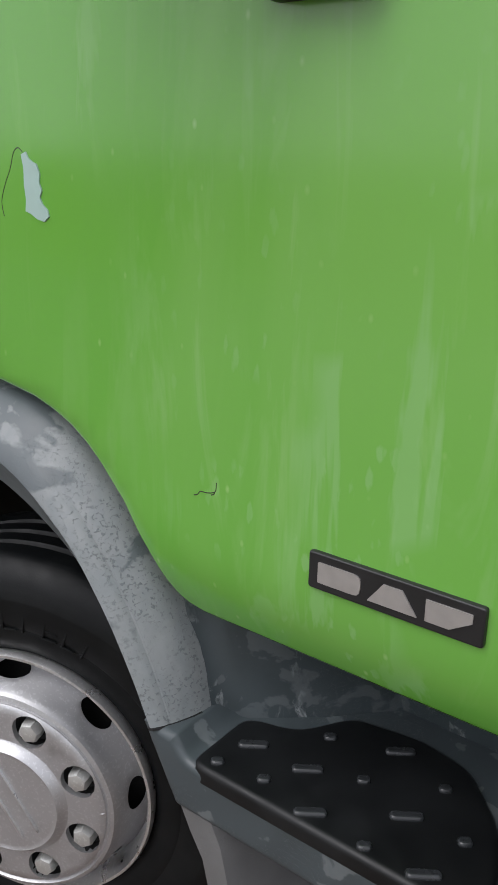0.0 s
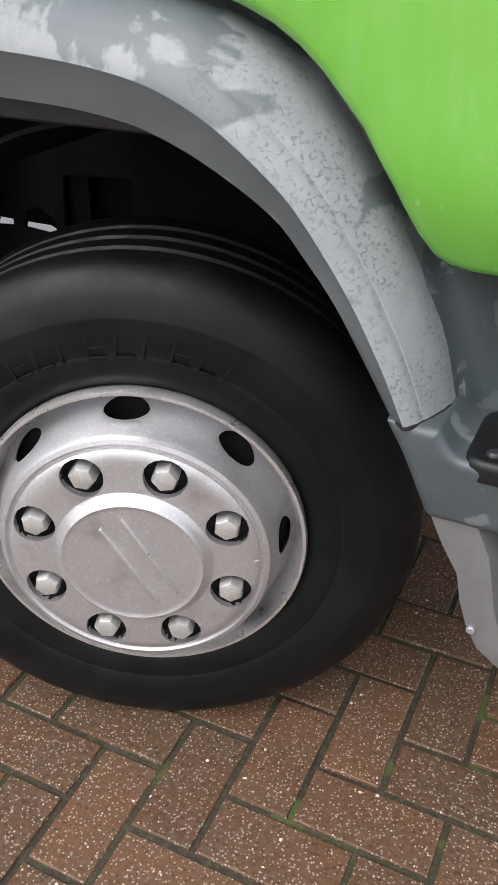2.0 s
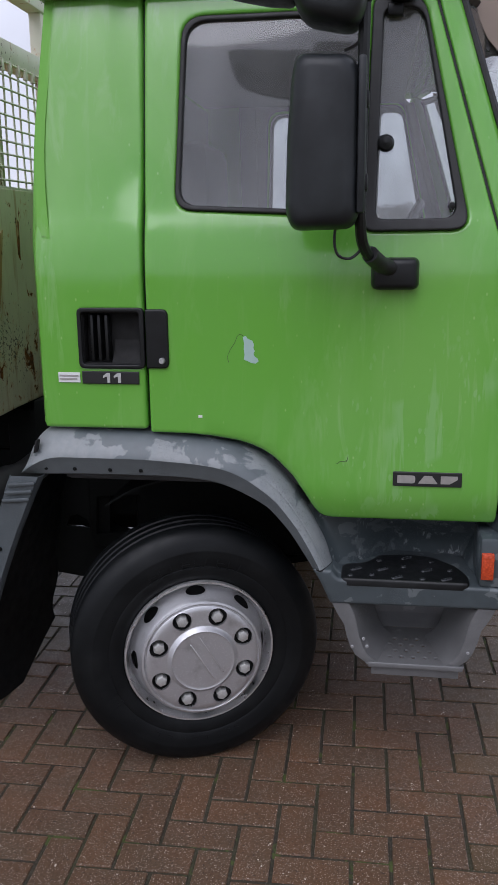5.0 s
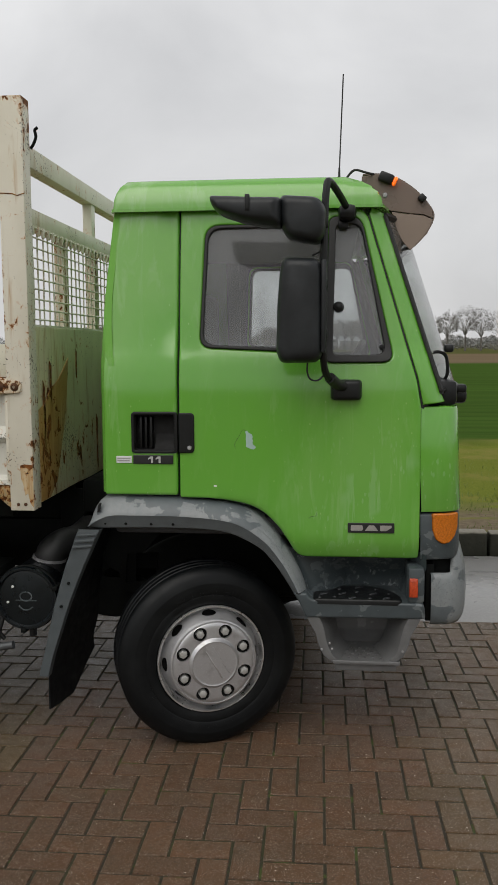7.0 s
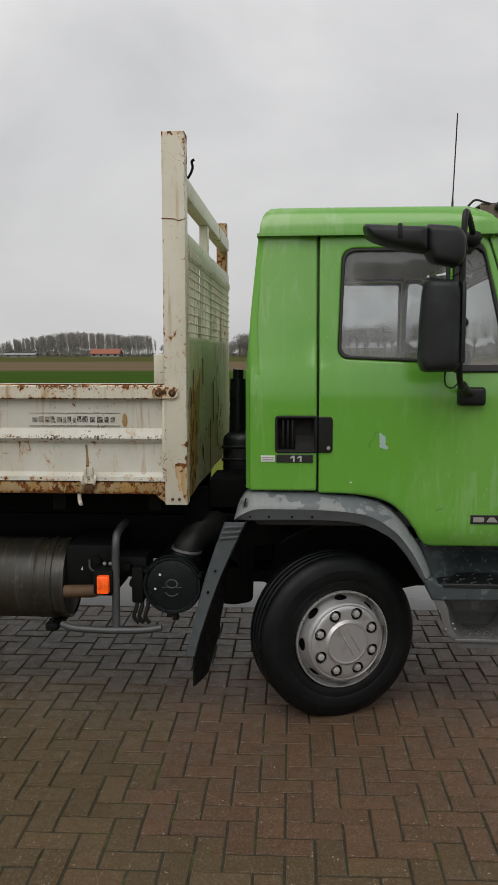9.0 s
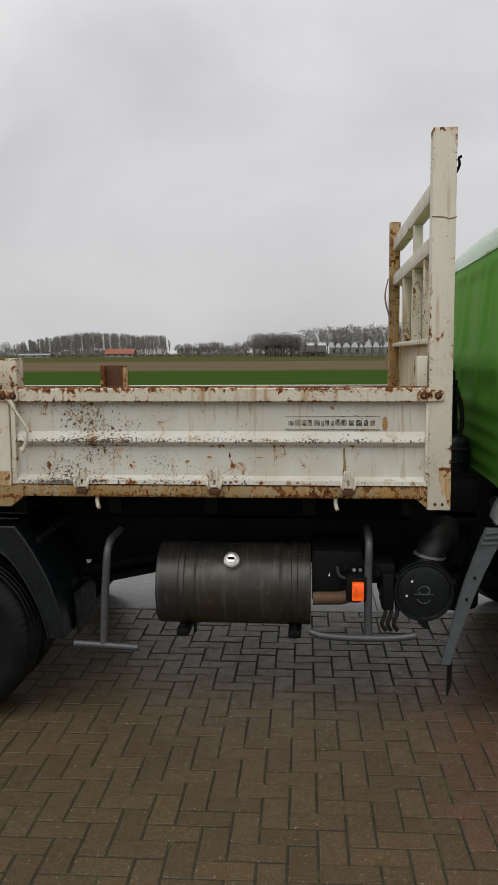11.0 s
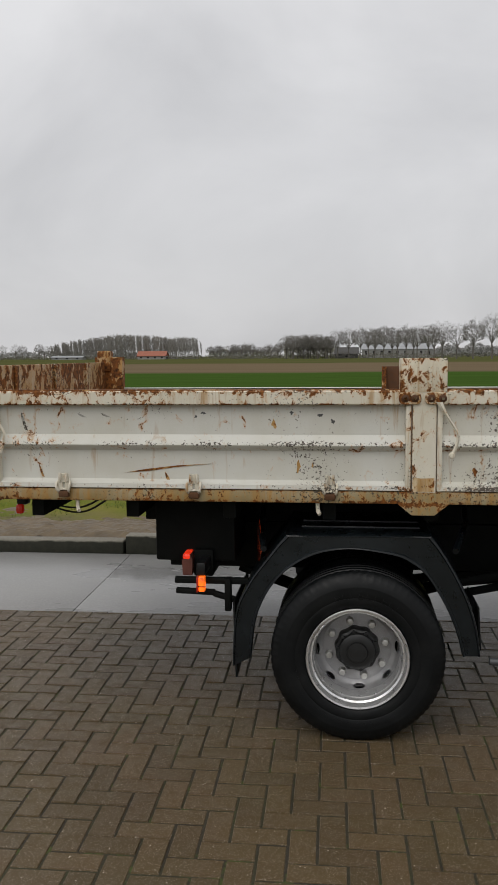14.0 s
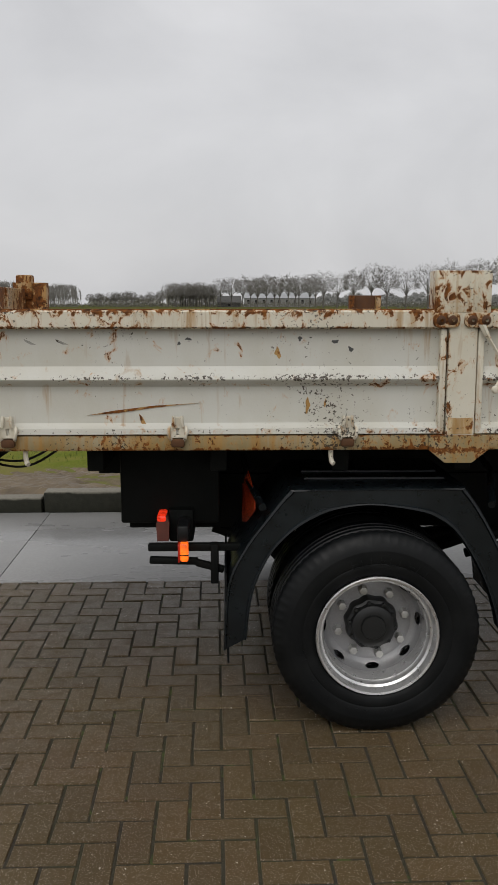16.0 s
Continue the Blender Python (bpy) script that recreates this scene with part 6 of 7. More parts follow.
def front_wheel(m, name):
    wheel = part("wheel", lathed([(0.2125, 0.055), (0.208, 0.075), (0.205, 0.19), (0.0, 0.19)], 64, m), SILVER, truck, "silver eight-stud front wheel, steered inwards")
    tyre(m @ Matrix.Translation((0, 0.020, 0)), wheel, False, "black road tyre with circumferential grooves")
    part("rim_lip", lathed([(0.222, 0.050), (0.228, 0.032), (0.2295, 0.020), (0.227, 0.014), (0.2225, 0.014), (0.219, 0.021), (0.215, 0.030), (0.2125, 0.044), (0.210, 0.064)], 96, m), SILVER_LIP, wheel)
    slope = [(0.2135, 0.060), (0.207, 0.054), (0.199, 0.036), (0.1925, 0.012), (0.188, -0.008), (0.184, -0.016)]
    place, length = polar(m, slope)
    full = 2 * math.pi * 0.2
    vents = [ellipse(full * (k + 0.5) / 8, length * 0.46, 0.031, 0.024, 24) for k in range(8)]
    place = turned_place(place, full / 16)
    part("disc", panel(rect(0, full, 0, length), place, vents, 0.012, 0.0, 0.010), SILVER, wheel)
    part("disc_ring", lathed([(0.185, -0.014), (0.181, -0.021), (0.175, -0.023), (0.172, -0.019), (0.169, -0.019), (0.166, -0.024)], 96, m), SILVER, wheel)
    face = [(0.168, -0.023), (0.163, -0.0265), (0.152, -0.028), (0.110, -0.0285), (0.106, -0.0285)]
    place, length = polar(m, face)
    cups = []
    for k in range(8):
        a = full * (k + 0.5) / 8
        cups.append([(a + 0.0285 * math.cos(t) * 0.2 / 0.1375, length * 0.505 + 0.0285 * math.sin(t)) for t in [2 * math.pi * j / 20 for j in range(20)]])
    part("hub_cover", panel(rect(0, full, 0, length), place, cups, 0.010, 0.0, 0.014), SILVER, wheel, "silver wheel cover with drops of rain")
    part("hub_cap", lathed([(0.108, -0.028), (0.102, -0.031), (0.098, -0.038), (0.094, -0.041), (0.090, -0.0395), (0.086, -0.0395), (0.0, -0.0405)], 72, m), SILVER, wheel)
    bm = bmesh.new()
    for x, w in ((-0.004, 0.0024), (0.030, 0.0008)):
        box(bm, x - w, x + w, -0.0440, -0.039, -0.068, 0.068, w * 0.6)
    bm.transform(m @ Matrix.Rotation(radians(-28), 4, "Y"))
    part("cap_rib", bm, SILVER_LIP, wheel)
    for k in range(8):
        a = 2 * math.pi * (k + 0.5) / 8
        spot = m @ Matrix.Translation((0.1375 * math.cos(a), 0.0, 0.1375 * math.sin(a)))
        # Deep black on the silver wheel: the recess's shade is put into the cup's colour.
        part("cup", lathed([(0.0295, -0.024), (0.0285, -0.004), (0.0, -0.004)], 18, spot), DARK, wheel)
        part("wheel_nut", nutted(spot @ Matrix.Translation((0, -0.006, 0)) @ Matrix.Rotation(a * 1.7, 4, "Y")), NUT, wheel)
    part("brake_drum", lathed([(0.0, 0.06), (0.20, 0.07), (0.20, 0.2)], 32, m), DARK, wheel)
    return wheel


STEER = 21.5
front_m = Matrix.Translation((-0.9385, 0.078, 0.3775)) @ Matrix.Rotation(radians(STEER), 4, "Z") @ Matrix.Translation((0, 0.014, 0)) @ Matrix.Rotation(radians(-2), 4, "Y")
front_wheel(front_m, "wheel")
far_front = Matrix.Translation((-0.9385, 2 * MID - 0.078, 0.3775)) @ Matrix.Rotation(radians(180 + STEER), 4, "Z")
far_wheel = part("wheel", lathed([(0.24, 0.0), (0.21, 0.06), (0.0, 0.05)], 40, far_front), SILVER_DULL, truck)
part("tyre", lathed(tyre_profile(R_TYRE, 0.225, 0.01), 64, far_front), RUBBER, far_wheel)


def rear_wheel(m, lead):
    whole, m = m, m @ Matrix.Diagonal((0.945, 1, 0.945, 1))
    wheel = part("wheel", lathed([(0.231, 0.030), (0.238, 0.010), (0.240, 0.000), (0.236, -0.005), (0.228, -0.003), (0.222, 0.012), (0.219, 0.026), (0.211, 0.032), (0.208, 0.050), (0.203, 0.056), (0.201, 0.128)], 96, m), SILVER_LIP, truck, "deep-dished silver rear wheel with black hub")
    tyre(whole, wheel, True, "black tyre with lugged shoulder", lead)
    if lead:
        dish = [(0.203, 0.123), (0.198, 0.143), (0.188, 0.160), (0.172, 0.170), (0.164, 0.172)]
        place, length = polar(m, dish)
        full = 2 * math.pi * 0.2
        vents = [ellipse(full * (k + 0.25) / 8, length * 0.5, 0.030, 0.016, 20) for k in range(8)]
        part("disc", panel(rect(0, full, 0, length), place, vents, 0.012, 0.0, 0.008), SILVER_DULL, wheel)
        part("hub_flange", lathed([(0.166, 0.172), (0.150, 0.168), (0.10, 0.168), (0.085, 0.166)], 64, m), SILVER_DULL, wheel)
        part("hub", lathed([(0.110, 0.168), (0.109, 0.143), (0.104, 0.123), (0.094, 0.118), (0.084, 0.100), (0.068, 0.092), (0.050, 0.092), (0.046, 0.084), (0.0, 0.082)], 60, m, lambda i, k: -0.007 * (0.5 - 0.5 * math.cos(2 * math.pi * k / 6)) if i in (0, 1, 2, 3) else 0), HUB, wheel)
        for k in range(10):
            a = 2 * math.pi * k / 10
            part("hub_bolt", nutted(m @ Matrix.Translation((0.092 * math.cos(a), 0.118, 0.092 * math.sin(a))), 0.009, 0.012), HUB, wheel)
        for k in range(8):
            a = 2 * math.pi * (k + 0.5) / 8
            spot = m @ Matrix.Translation((0.1375 * math.cos(a), 0.168, 0.1375 * math.sin(a)))
            part("wheel_nut", nutted(spot, 0.019, 0.034), NUT, wheel)
        part("brake_drum", lathed([(0.0, 0.198), (0.195, 0.198), (0.195, 0.3)], 32, m), DARK, wheel)
    return wheel


REAR = (-3.942, -0.022, 0.379)
rear_m = Matrix.Translation(REAR) @ Matrix.Rotation(radians(8), 4, "Y")
rear_wheel(rear_m, True)
rear_wheel(Matrix.Translation((REAR[0], REAR[1] + 0.26, REAR[2])), False)
for y in (2 * MID - 0.03, 2 * MID - 0.29):
    rear_wheel(Matrix.Translation((REAR[0], y, REAR[2])) @ Matrix.Rotation(math.pi, 4, "Z"), False)

# ---- truck: dropside bed ----
def along_x(profile, x0, x1, far=False, cap=True):
    """A pressed section (z, y) run along the bed."""
    bm = bmesh.new()
    rows = [[(x, (2 * MID - y) if far else y, z) for z, y in profile] for x in (x0, x1)]
    sheet(bm, rows)
    if cap:
        for row in rows:
            bm.faces.new([bm.verts.new(p) for p in row])
    bmesh.ops.recalc_face_normals(bm, faces=bm.faces)
    return bm


PANEL = [(1.490, 0.060), (1.490, 0.033), (1.36, 0.036), (1.351, 0.030), (1.325, 0.008), (1.316, 0.004), (1.308, 0.008), (1.296, 0.030), (1.288, 0.036), (1.160, 0.036), (1.152, 0.030), (1.143, 0.006), (1.124, 0.003), (1.121, 0.012), (1.121, 0.060)]
RAIL = [(1.550, 0.060), (1.554, 0.052), (1.554, 0.006), (1.548, 0.0), (1.497, -0.001), (1.491, 0.004), (1.490, 0.060)]


def lever(x):
    """A bent locking lever hung from its pivot."""
    bm = bmesh.new()
    rows = []
    line = smooth_path([(x - 0.020, 0, 1.505), (x - 0.004, 0, 1.475), (x + 0.012, 0, 1.448), (x + 0.052, 0, 1.385), (x + 0.060, 0, 1.355), (x + 0.050, 0, 1.310), (x + 0.036, 0, 1.282)], 3)
    for i, p in enumerate(line):
        w = 0.014 - 0.007 * min(1.0, i / 6) + 0.005 * max(0.0, (i - 14) / 4)
        rows.append([(p.x - w, -0.016, p.z), (p.x, -0.024, p.z), (p.x + w, -0.016, p.z), (p.x, -0.010, p.z)])
    lathe(bm, [(0.0, -0.020), (0.010, -0.018), (0.014, -0.006), (0.010, 0.004), (0.0, 0.006)], 12, Matrix.Translation((x + 0.035, -0.012, 1.280)))
    sheet(bm, rows, True)
    return bm


def hook(x):
    """A hinge hook: a slotted strap with two ears, bent over a lug."""
    bm = bmesh.new()
    panel(rounded([(x - 0.021, 1.186), (x - 0.021, 1.150), (x - 0.031, 1.142), (x - 0.031, 1.124), (x - 0.023, 1.112), (x + 0.023, 1.112), (x + 0.031, 1.124), (x + 0.031, 1.142), (x + 0.021, 1.150), (x + 0.021, 1.186)], 0.003, 2), flat_y(-0.006), [[(x - 0.005, 1.122), (x + 0.005, 1.122), (x + 0.006, 1.146), (x - 0.006, 1.146)]], 0.03, 0.002, 0.010, bm)
    for s in (-1, 1):
        tube(bm, smooth_path([(x + s * 0.028, 0.0, 1.150), (x + s * 0.031, -0.014, 1.142), (x + s * 0.030, -0.018, 1.128), (x + s * 0.026, -0.014, 1.112), (x + s * 0.022, 0.0, 1.104)], 3), 0.006, 8)
        tube(bm, [(x + s * 0.014, -0.010, 1.190), (x + s * 0.014, -0.016, 1.172), (x + s * 0.016, -0.010, 1.152)], 0.006, 8)
    return bm


def drop_side(x0, x1, hooks, pegs, material, label):
    side = part("drop_side", along_x(PANEL, x0 + 0.012, x1 - 0.012), material, truck, label)
    part("top_rail", along_x(RAIL, x0, x1), WHITE_RAIL, side, "rust-pitted white top rail")
    part("rail_lip", boxed(x0 + 0.004, x1 - 0.004, 0.010, 0.062, 1.552, 1.5585, 0.002), RUST_HEAVY, side, "rusted top lip")
    for x in (x0, x1 - 0.022):
        part("end_frame", boxed(x, x + 0.022, 0.004, 0.060, 1.121, 1.490, 0.004), WHITE_POST, side)
    for x in hooks:
        h = part("hook", hook(x), HOOK, side, "rust-stained cream hinge hook")
        part("lug", boxed(x - 0.023, x + 0.023, -0.016, 0.010, 1.080, 1.108, 0.006), DARK_RUST, h, "rusty brown lug")
    if x > -2.2:
        part("rust_run", panel([(x - 0.024, 1.284), (x - 0.014, 1.286), (x - 0.012, 1.24), (x - 0.007, 1.20), (x - 0.012, 1.165), (x - 0.024, 1.165), (x - 0.020, 1.22)], flat_y(0.0335), [], 0.05, 0.0, 0.002), RUST_EDGE, side)
    for x in pegs:
        part("peg", tubed(smooth_path([(x, 0.03, 1.075), (x, 0.03, 1.04), (x + 0.004, 0.026, 1.020), (x + 0.010, 0.020, 1.014)], 3), 0.009, 8), WHITE_POST, side)
    return side


side_a = drop_side(-3.612, -1.742, (-3.288, -2.688, -2.096), (-3.228, -2.150), WHITE_SPECKLED, "white steel dropside, densely chipped, faded lettering")
side_b = drop_side(-5.572, -3.722, (-5.251, -4.660, -4.064), (-5.200, -4.118), WHITE, "white steel dropside with rust streaks and grey chips")
part("scratch", panel([(-4.98, 1.188), (-4.88, 1.205), (-4.74, 1.222), (-4.58, 1.231), (-4.74, 1.215), (-4.87, 1.196)], flat_y(0.0335), [], 0.05, 0.0, 0.002), RUST_HEAVY, side_b, "long rusty scratch")
for x, z, w, h in ((-5.44, 1.425, 0.016, 0.05), (-5.365, 1.195, 0.012, 0.03), (-4.78, 1.165, 0.018, 0.03), (-5.17, 1.445, 0.022, 0.010), (-5.06, 1.445, 0.024, 0.010)):
    part("scar", panel([(x - w, z + h), (x - w * 0.2, z + h * 0.4), (x + w, z - h), (x + w * 0.1, z - h * 0.9), (x - w * 0.7, z)], flat_y(0.0338), [], 0.05, 0.0, 0.002), SIGN if z > 1.4 else RUST_HEAVY, side_b)
for owner, x, z, w, h, paint in ((side_a, -2.815, 1.223, 0.013, 0.008, RUST_HEAVY), (side_a, -2.711, 1.243, 0.014, 0.010, RUST_BLEED), (side_a, -2.622, 1.252, 0.006, 0.014, RUST_HEAVY), (side_a, -2.612, 1.210, 0.010, 0.018, RUST_BLEED),
                                (side_a, -2.491, 1.243, 0.018, 0.004, RUST_BLEED), (side_a, -3.449, 1.202, 0.013, 0.020, RUST_HEAVY), (side_a, -3.30, 1.405, 0.020, 0.012, RUST_BLEED), (side_b, -4.203, 1.221, 0.010, 0.030, RUST_BLEED),
                                (side_b, -4.106, 1.445, 0.015, 0.012, CHIP_DARK), (side_b, -4.054, 1.419, 0.011, 0.014, CHIP_DARK), (side_b, -4.232, 1.455, 0.010, 0.009, CHIP_DARK), (side_b, -4.309, 1.408, 0.013, 0.026, RUST_BLEED),
                                (side_b, -4.62, 1.455, 0.014, 0.008, CHIP_DARK), (side_b, -4.655, 1.44, 0.007, 0.012, CHIP_DARK), (side_b, -4.14, 1.23, 0.005, 0.020, RUST_BLEED)):
    rough = [(math.cos(a) * (0.75 + 0.35 * math.sin(a * 3 + x * 40)), math.sin(a) * (0.75 + 0.35 * math.cos(a * 2 + x * 23))) for a in (k * math.pi / 6 for k in range(12))]
    part("paint_scar", panel([(x + w * u, z + h * v) for u, v in rough], flat_y(0.0336), [], 0.05, 0.0, 0.002), paint, owner)
part("rust_hole", panel(ellipse(-1.937, 1.395, 0.012, 0.032, 12), flat_y(0.0335), [], 0.03, 0.0, 0.002), RUST_HEAVY, side_a)
plate_a = part("maker_plate", panel(rect(-2.375, -1.955, 1.369, 1.430), flat_y(0.0330), [], 0.08, 0.0, 0.002), WHITE_SPECKLED, side_a, "worn plate with unreadable dark lettering")
bm = bmesh.new()
rng = random.Random(2)
x = -2.36
while x < -1.985:
    w = rng.uniform(0.012, 0.026)
    z0 = 1.383 + rng.uniform(0, 0.004)
    box(bm, x, x + w, 0.0305, 0.0325, z0, z0 + rng.uniform(0.020, 0.030))
    x += w + rng.uniform(0.004, 0.010)
for z in (1.3705, 1.4275):
    box(bm, -2.374, -1.957, 0.0305, 0.0325, z - 0.0015, z + 0.0015)
part("lettering_bars", bm, SIGN, plate_a)

edge = part("bed_edge", boxed(-5.665, -1.75, 0.008, 0.070, 1.064, 1.119, 0.006), RUST_EDGE, truck, "rusty cream lower edge beam of the bed")
post = part("corner_post", boxed(-1.752, -1.652, 0.0, 0.085, 1.018, 2.641, 0.004), WHITE_POST, truck, "tall cream-white front corner post with rust")
part("post_seam", panel([(-1.754, 2.273), (-1.70, 2.270), (-1.680, 2.262), (-1.650, 2.271), (-1.650, 2.275), (-1.680, 2.266), (-1.70, 2.274), (-1.754, 2.277)], flat_y(-0.0015), [], 0.03, 0.0, 0.003), RUST_HEAVY, post)
part("post_foot", plate([(-1.80, 1.064), (-1.752, 1.024), (-1.752, 1.13), (-1.80, 1.12)], 0.012, 0.04), RUST_EDGE, post)
part("foot_patch", panel([(-1.706, 1.203), (-1.690, 1.208), (-1.654, 1.205), (-1.654, 1.03), (-1.668, 1.05), (-1.676, 1.09), (-1.688, 1.08), (-1.696, 1.13), (-1.704, 1.15)], flat_y(-0.0015), [], 0.04, 0.0, 0.002), FOOT, post)
for x in (-1.719, -1.688):
    part("bolt", lathed([(0.0, -0.006), (0.005, -0.005), (0.007, 0.0), (0.007, 0.004)], 10, Matrix.Translation((x, -0.001, 1.044))), DARK_RUST, post)
part("corner_post", boxed(-1.745, -1.675, 2 * MID - 0.075, 2 * MID - 0.0, 1.018, 2.585, 0.004), RUST_EDGE, truck, "rusty far front corner post")
MID_POST = [(-3.716, 1.10), (-3.616, 1.10), (-3.616, 1.50), (-3.576, 1.545), (-3.576, 1.686), (-3.768, 1.686), (-3.768, 1.545), (-3.716, 1.50)]
mid = part("middle_post", panel(rounded(MID_POST, 0.006, 2), flat_y(0.0), [], 0.05, 0.004, 0.07), WHITE_POST, truck, "cream middle post with a broad rusty head")
part("post_head", boxed(-3.770, -3.574, -0.003, 0.09, 1.545, 1.6885, 0.004), WHITE_HEAD, mid, "rust-mottled cream post head")
part("post_foot", panel([(-3.710, 1.182), (-3.680, 1.178), (-3.622, 1.180), (-3.622, 1.121), (-3.710, 1.121)], flat_y(-0.0015), [], 0.04, 0.0, 0.002), FOOT, mid, "orange-bled foot of the post")
part("post_gusset", plate([(-3.775, 1.066), (-3.716, 1.018), (-3.620, 1.018), (-3.560, 1.066), (-3.560, 1.118), (-3.775, 1.118)], -0.002, 0.05), RUST_EDGE, mid)
REAR_POST = [(-5.690, 1.048), (-5.574, 1.048), (-5.574, 1.62), (-5.575, 1.700), (-5.60, 1.735), (-5.69, 1.782)]
rear_post = part("corner_post", panel(rounded(REAR_POST, 0.006, 2), flat_y(0.0), [], 0.05, 0.004, 0.09), WHITE_POST, truck, "cream rear corner post with an amber reflector")
part("post_flange", plate([(-5.738, 1.045), (-5.692, 1.045), (-5.692, 1.79), (-5.745, 1.80), (-5.74, 1.60), (-5.715, 1.50), (-5.715, 1.10)], 0.006, 0.05), WHITE_RAIL, rear_post)
part("post_foot", boxed(-5.700, -5.605, -0.004, 0.06, 1.030, 1.115, 0.004), WHITE_POST, rear_post)
part("post_cap", panel(rounded([(-5.691, 1.662), (-5.640, 1.690), (-5.573, 1.668), (-5.574, 1.702), (-5.60, 1.737), (-5.691, 1.784)], 0.006, 2), flat_y(-0.0025), [], 0.03, 0.002, 0.03), STRAP, rear_post, "rust-eaten top of the post")
part("seam", boxed(-5.6935, -5.6905, 0.001, 0.012, 1.12, 1.66, 0.0), DARK_RUST, rear_post)
part("seam", boxed(-5.690, -5.606, -0.0012, 0.012, 1.1165, 1.1195, 0.0), DARK_RUST, rear_post)
part("seam", boxed(-5.6035, -5.6015, -0.0008, 0.012, 1.545, 1.655, 0.0), DARK_RUST, rear_post)
part("post_plate", boxed(-5.618, -5.570, 0.004, 0.08, 1.50, 1.70, 0.004), WHITE_POST, rear_post)
for z in (1.05, 1.10):
    part("bolt", lathed([(0.0, -0.012), (0.012, -0.010), (0.016, 0.0)], 12, Matrix.Translation((-5.645, -0.003, z))), HOOK, rear_post)
part("amber_reflector", lathed([(0.0, -0.026), (0.014, -0.023), (0.025, -0.012), (0.030, 0.0)], 24, Matrix.Translation((-5.654, 0.002, 1.206))), ORANGE, rear_post, "round amber reflector")
part("pin", lathed([(0.010, -0.020), (0.022, -0.018), (0.026, -0.004), (0.026, 0.03)], 16, Matrix.Translation((-5.705, 0.0, 1.748))), DARK_RUST, rear_post)
part("latch_knob", leaned(boxed(-5.725, -5.680, 0.02, 0.05, 1.785, 1.812, 0.008), (-5.70, 0.03, 1.8), Matrix.Rotation(radians(-25), 4, "Y")), BLACK, rear_post)
for owner, xs in ((mid, (-3.748, -3.708, -3.640, -3.592)), (rear_post, (-5.625, -5.578)), (post, (-1.776, -1.714))):
    for x in xs:
        part("pivot", lathed([(0.006, -0.020), (0.008, -0.018), (0.014, -0.016), (0.0185, -0.010), (0.0185, 0.02)], 16, Matrix.Translation((x, 0.0, 1.520))), DARK_RUST, owner, "rusty pivot boss")
    for a, b in zip(xs[::2], xs[1::2]):
        part("pivot_strap", panel(rounded(rect(a - 0.027, b + 0.027, 1.494, 1.546), 0.024, 5), flat_y(-0.012), [], 0.02, 0.004, 0.02), STRAP, owner, "rust-blotched cream strap")
part("lever", lever(-3.588), HOOK, mid, "bent cream locking lever")
part("lever", lever(-5.575), HOOK, rear_post, "bent cream locking lever")

# far side, tailgate, headboard
for x0, x1 in ((-3.612, -1.742), (-5.572, -3.722)):
    far = part("drop_side", along_x([(z - 0.07, y) for z, y in PANEL], x0, x1, True), WHITE, truck)
    part("top_rail", along_x([(z - 0.07, y) for z, y in RAIL], x0, x1, True), WHITE, far)
    part("inner_skin", boxed(x0, x1, 2 * MID - 0.072, 2 * MID - 0.062, 1.12, 1.470), RUST_HEAVY, far, "rusty inner face of the dropside")
far_mid = part("middle_post", boxed(-3.757, -3.568, 2.215, 2.225, 1.10, 1.626, 0.002), DARK_RUST, truck, "rusty open channel post")
for x in (-3.757, -3.598):
    part("flange", boxed(x, x + 0.030, 2.17, 2.214, 1.10, 1.626, 0.004), RUST_HEAVY, far_mid)
bm = boxed(-5.757, -5.56, 2.19, 2.26, 1.05, 1.70, 0.004)
box(bm, -5.735, -5.64, 2.17, 2.25, 1.60, 1.745, 0.012)
part("corner_post", bm, RUST_HEAVY, truck, "rusty rear post with a peaked head")
gate = part("tailgate", boxed(-5.715, -5.680, 0.085, 2.19, 1.07, 1.665, 0.006), RUST_HEAVY, truck, "rust-streaked grey tailgate")
for y in (0.55, 1.14, 1.73):
    part("stiffener", boxed(-5.68, -5.668, y - 0.02, y + 0.02, 1.08, 1.66, 0.003), RUST_HEAVY, gate)

head = part("headboard", panel(rect(0.085, 2.205, 1.035, 1.762), lambda u, v, d: Vector((-1.658 - d + 0.004 * math.sin(u * 9) * math.sin(v * 7), u, v)), [], 0.06, 0.004, 0.010), HEADBOARD, truck, "cream headboard sheet stained green and rusty")
for z0, z1 in ((2.392, 2.474), (2.158, 2.232), (1.745, 1.770)):
    part("rail", boxed(-1.722, -1.660, 0.085, 2.205, z0, z1, 0.004), WHITE_FRAME, head)
for y, z0, z1 in ((1.03, 2.232, 2.392), (0.56, 1.762, 2.158), (1.05, 1.762, 2.158), (1.60, 1.762, 2.158)):
    part("upright", boxed(-1.715, -1.668, y - 0.032, y + 0.032, z0, z1, 0.004), WHITE_HEAD if z0 < 2 else WHITE_FRAME, head)
bm = bmesh.new()
for k in range(33):
    y = 0.10 + 0.064 * k
    tube(bm, [(-1.662, y + 0.006 * math.sin(k * 2.1 + j), 1.762 + 0.1 * j) for j in range(5)], 0.0036, 5)
for k in range(10):
    tube(bm, [(-1.659, 0.085, 1.790 + 0.041 * k), (-1.659, 2.20, 1.790 + 0.041 * k)], 0.0036, 5)
part("wire_mesh", bm, WHITE_FRAME, head, "welded wire mesh")
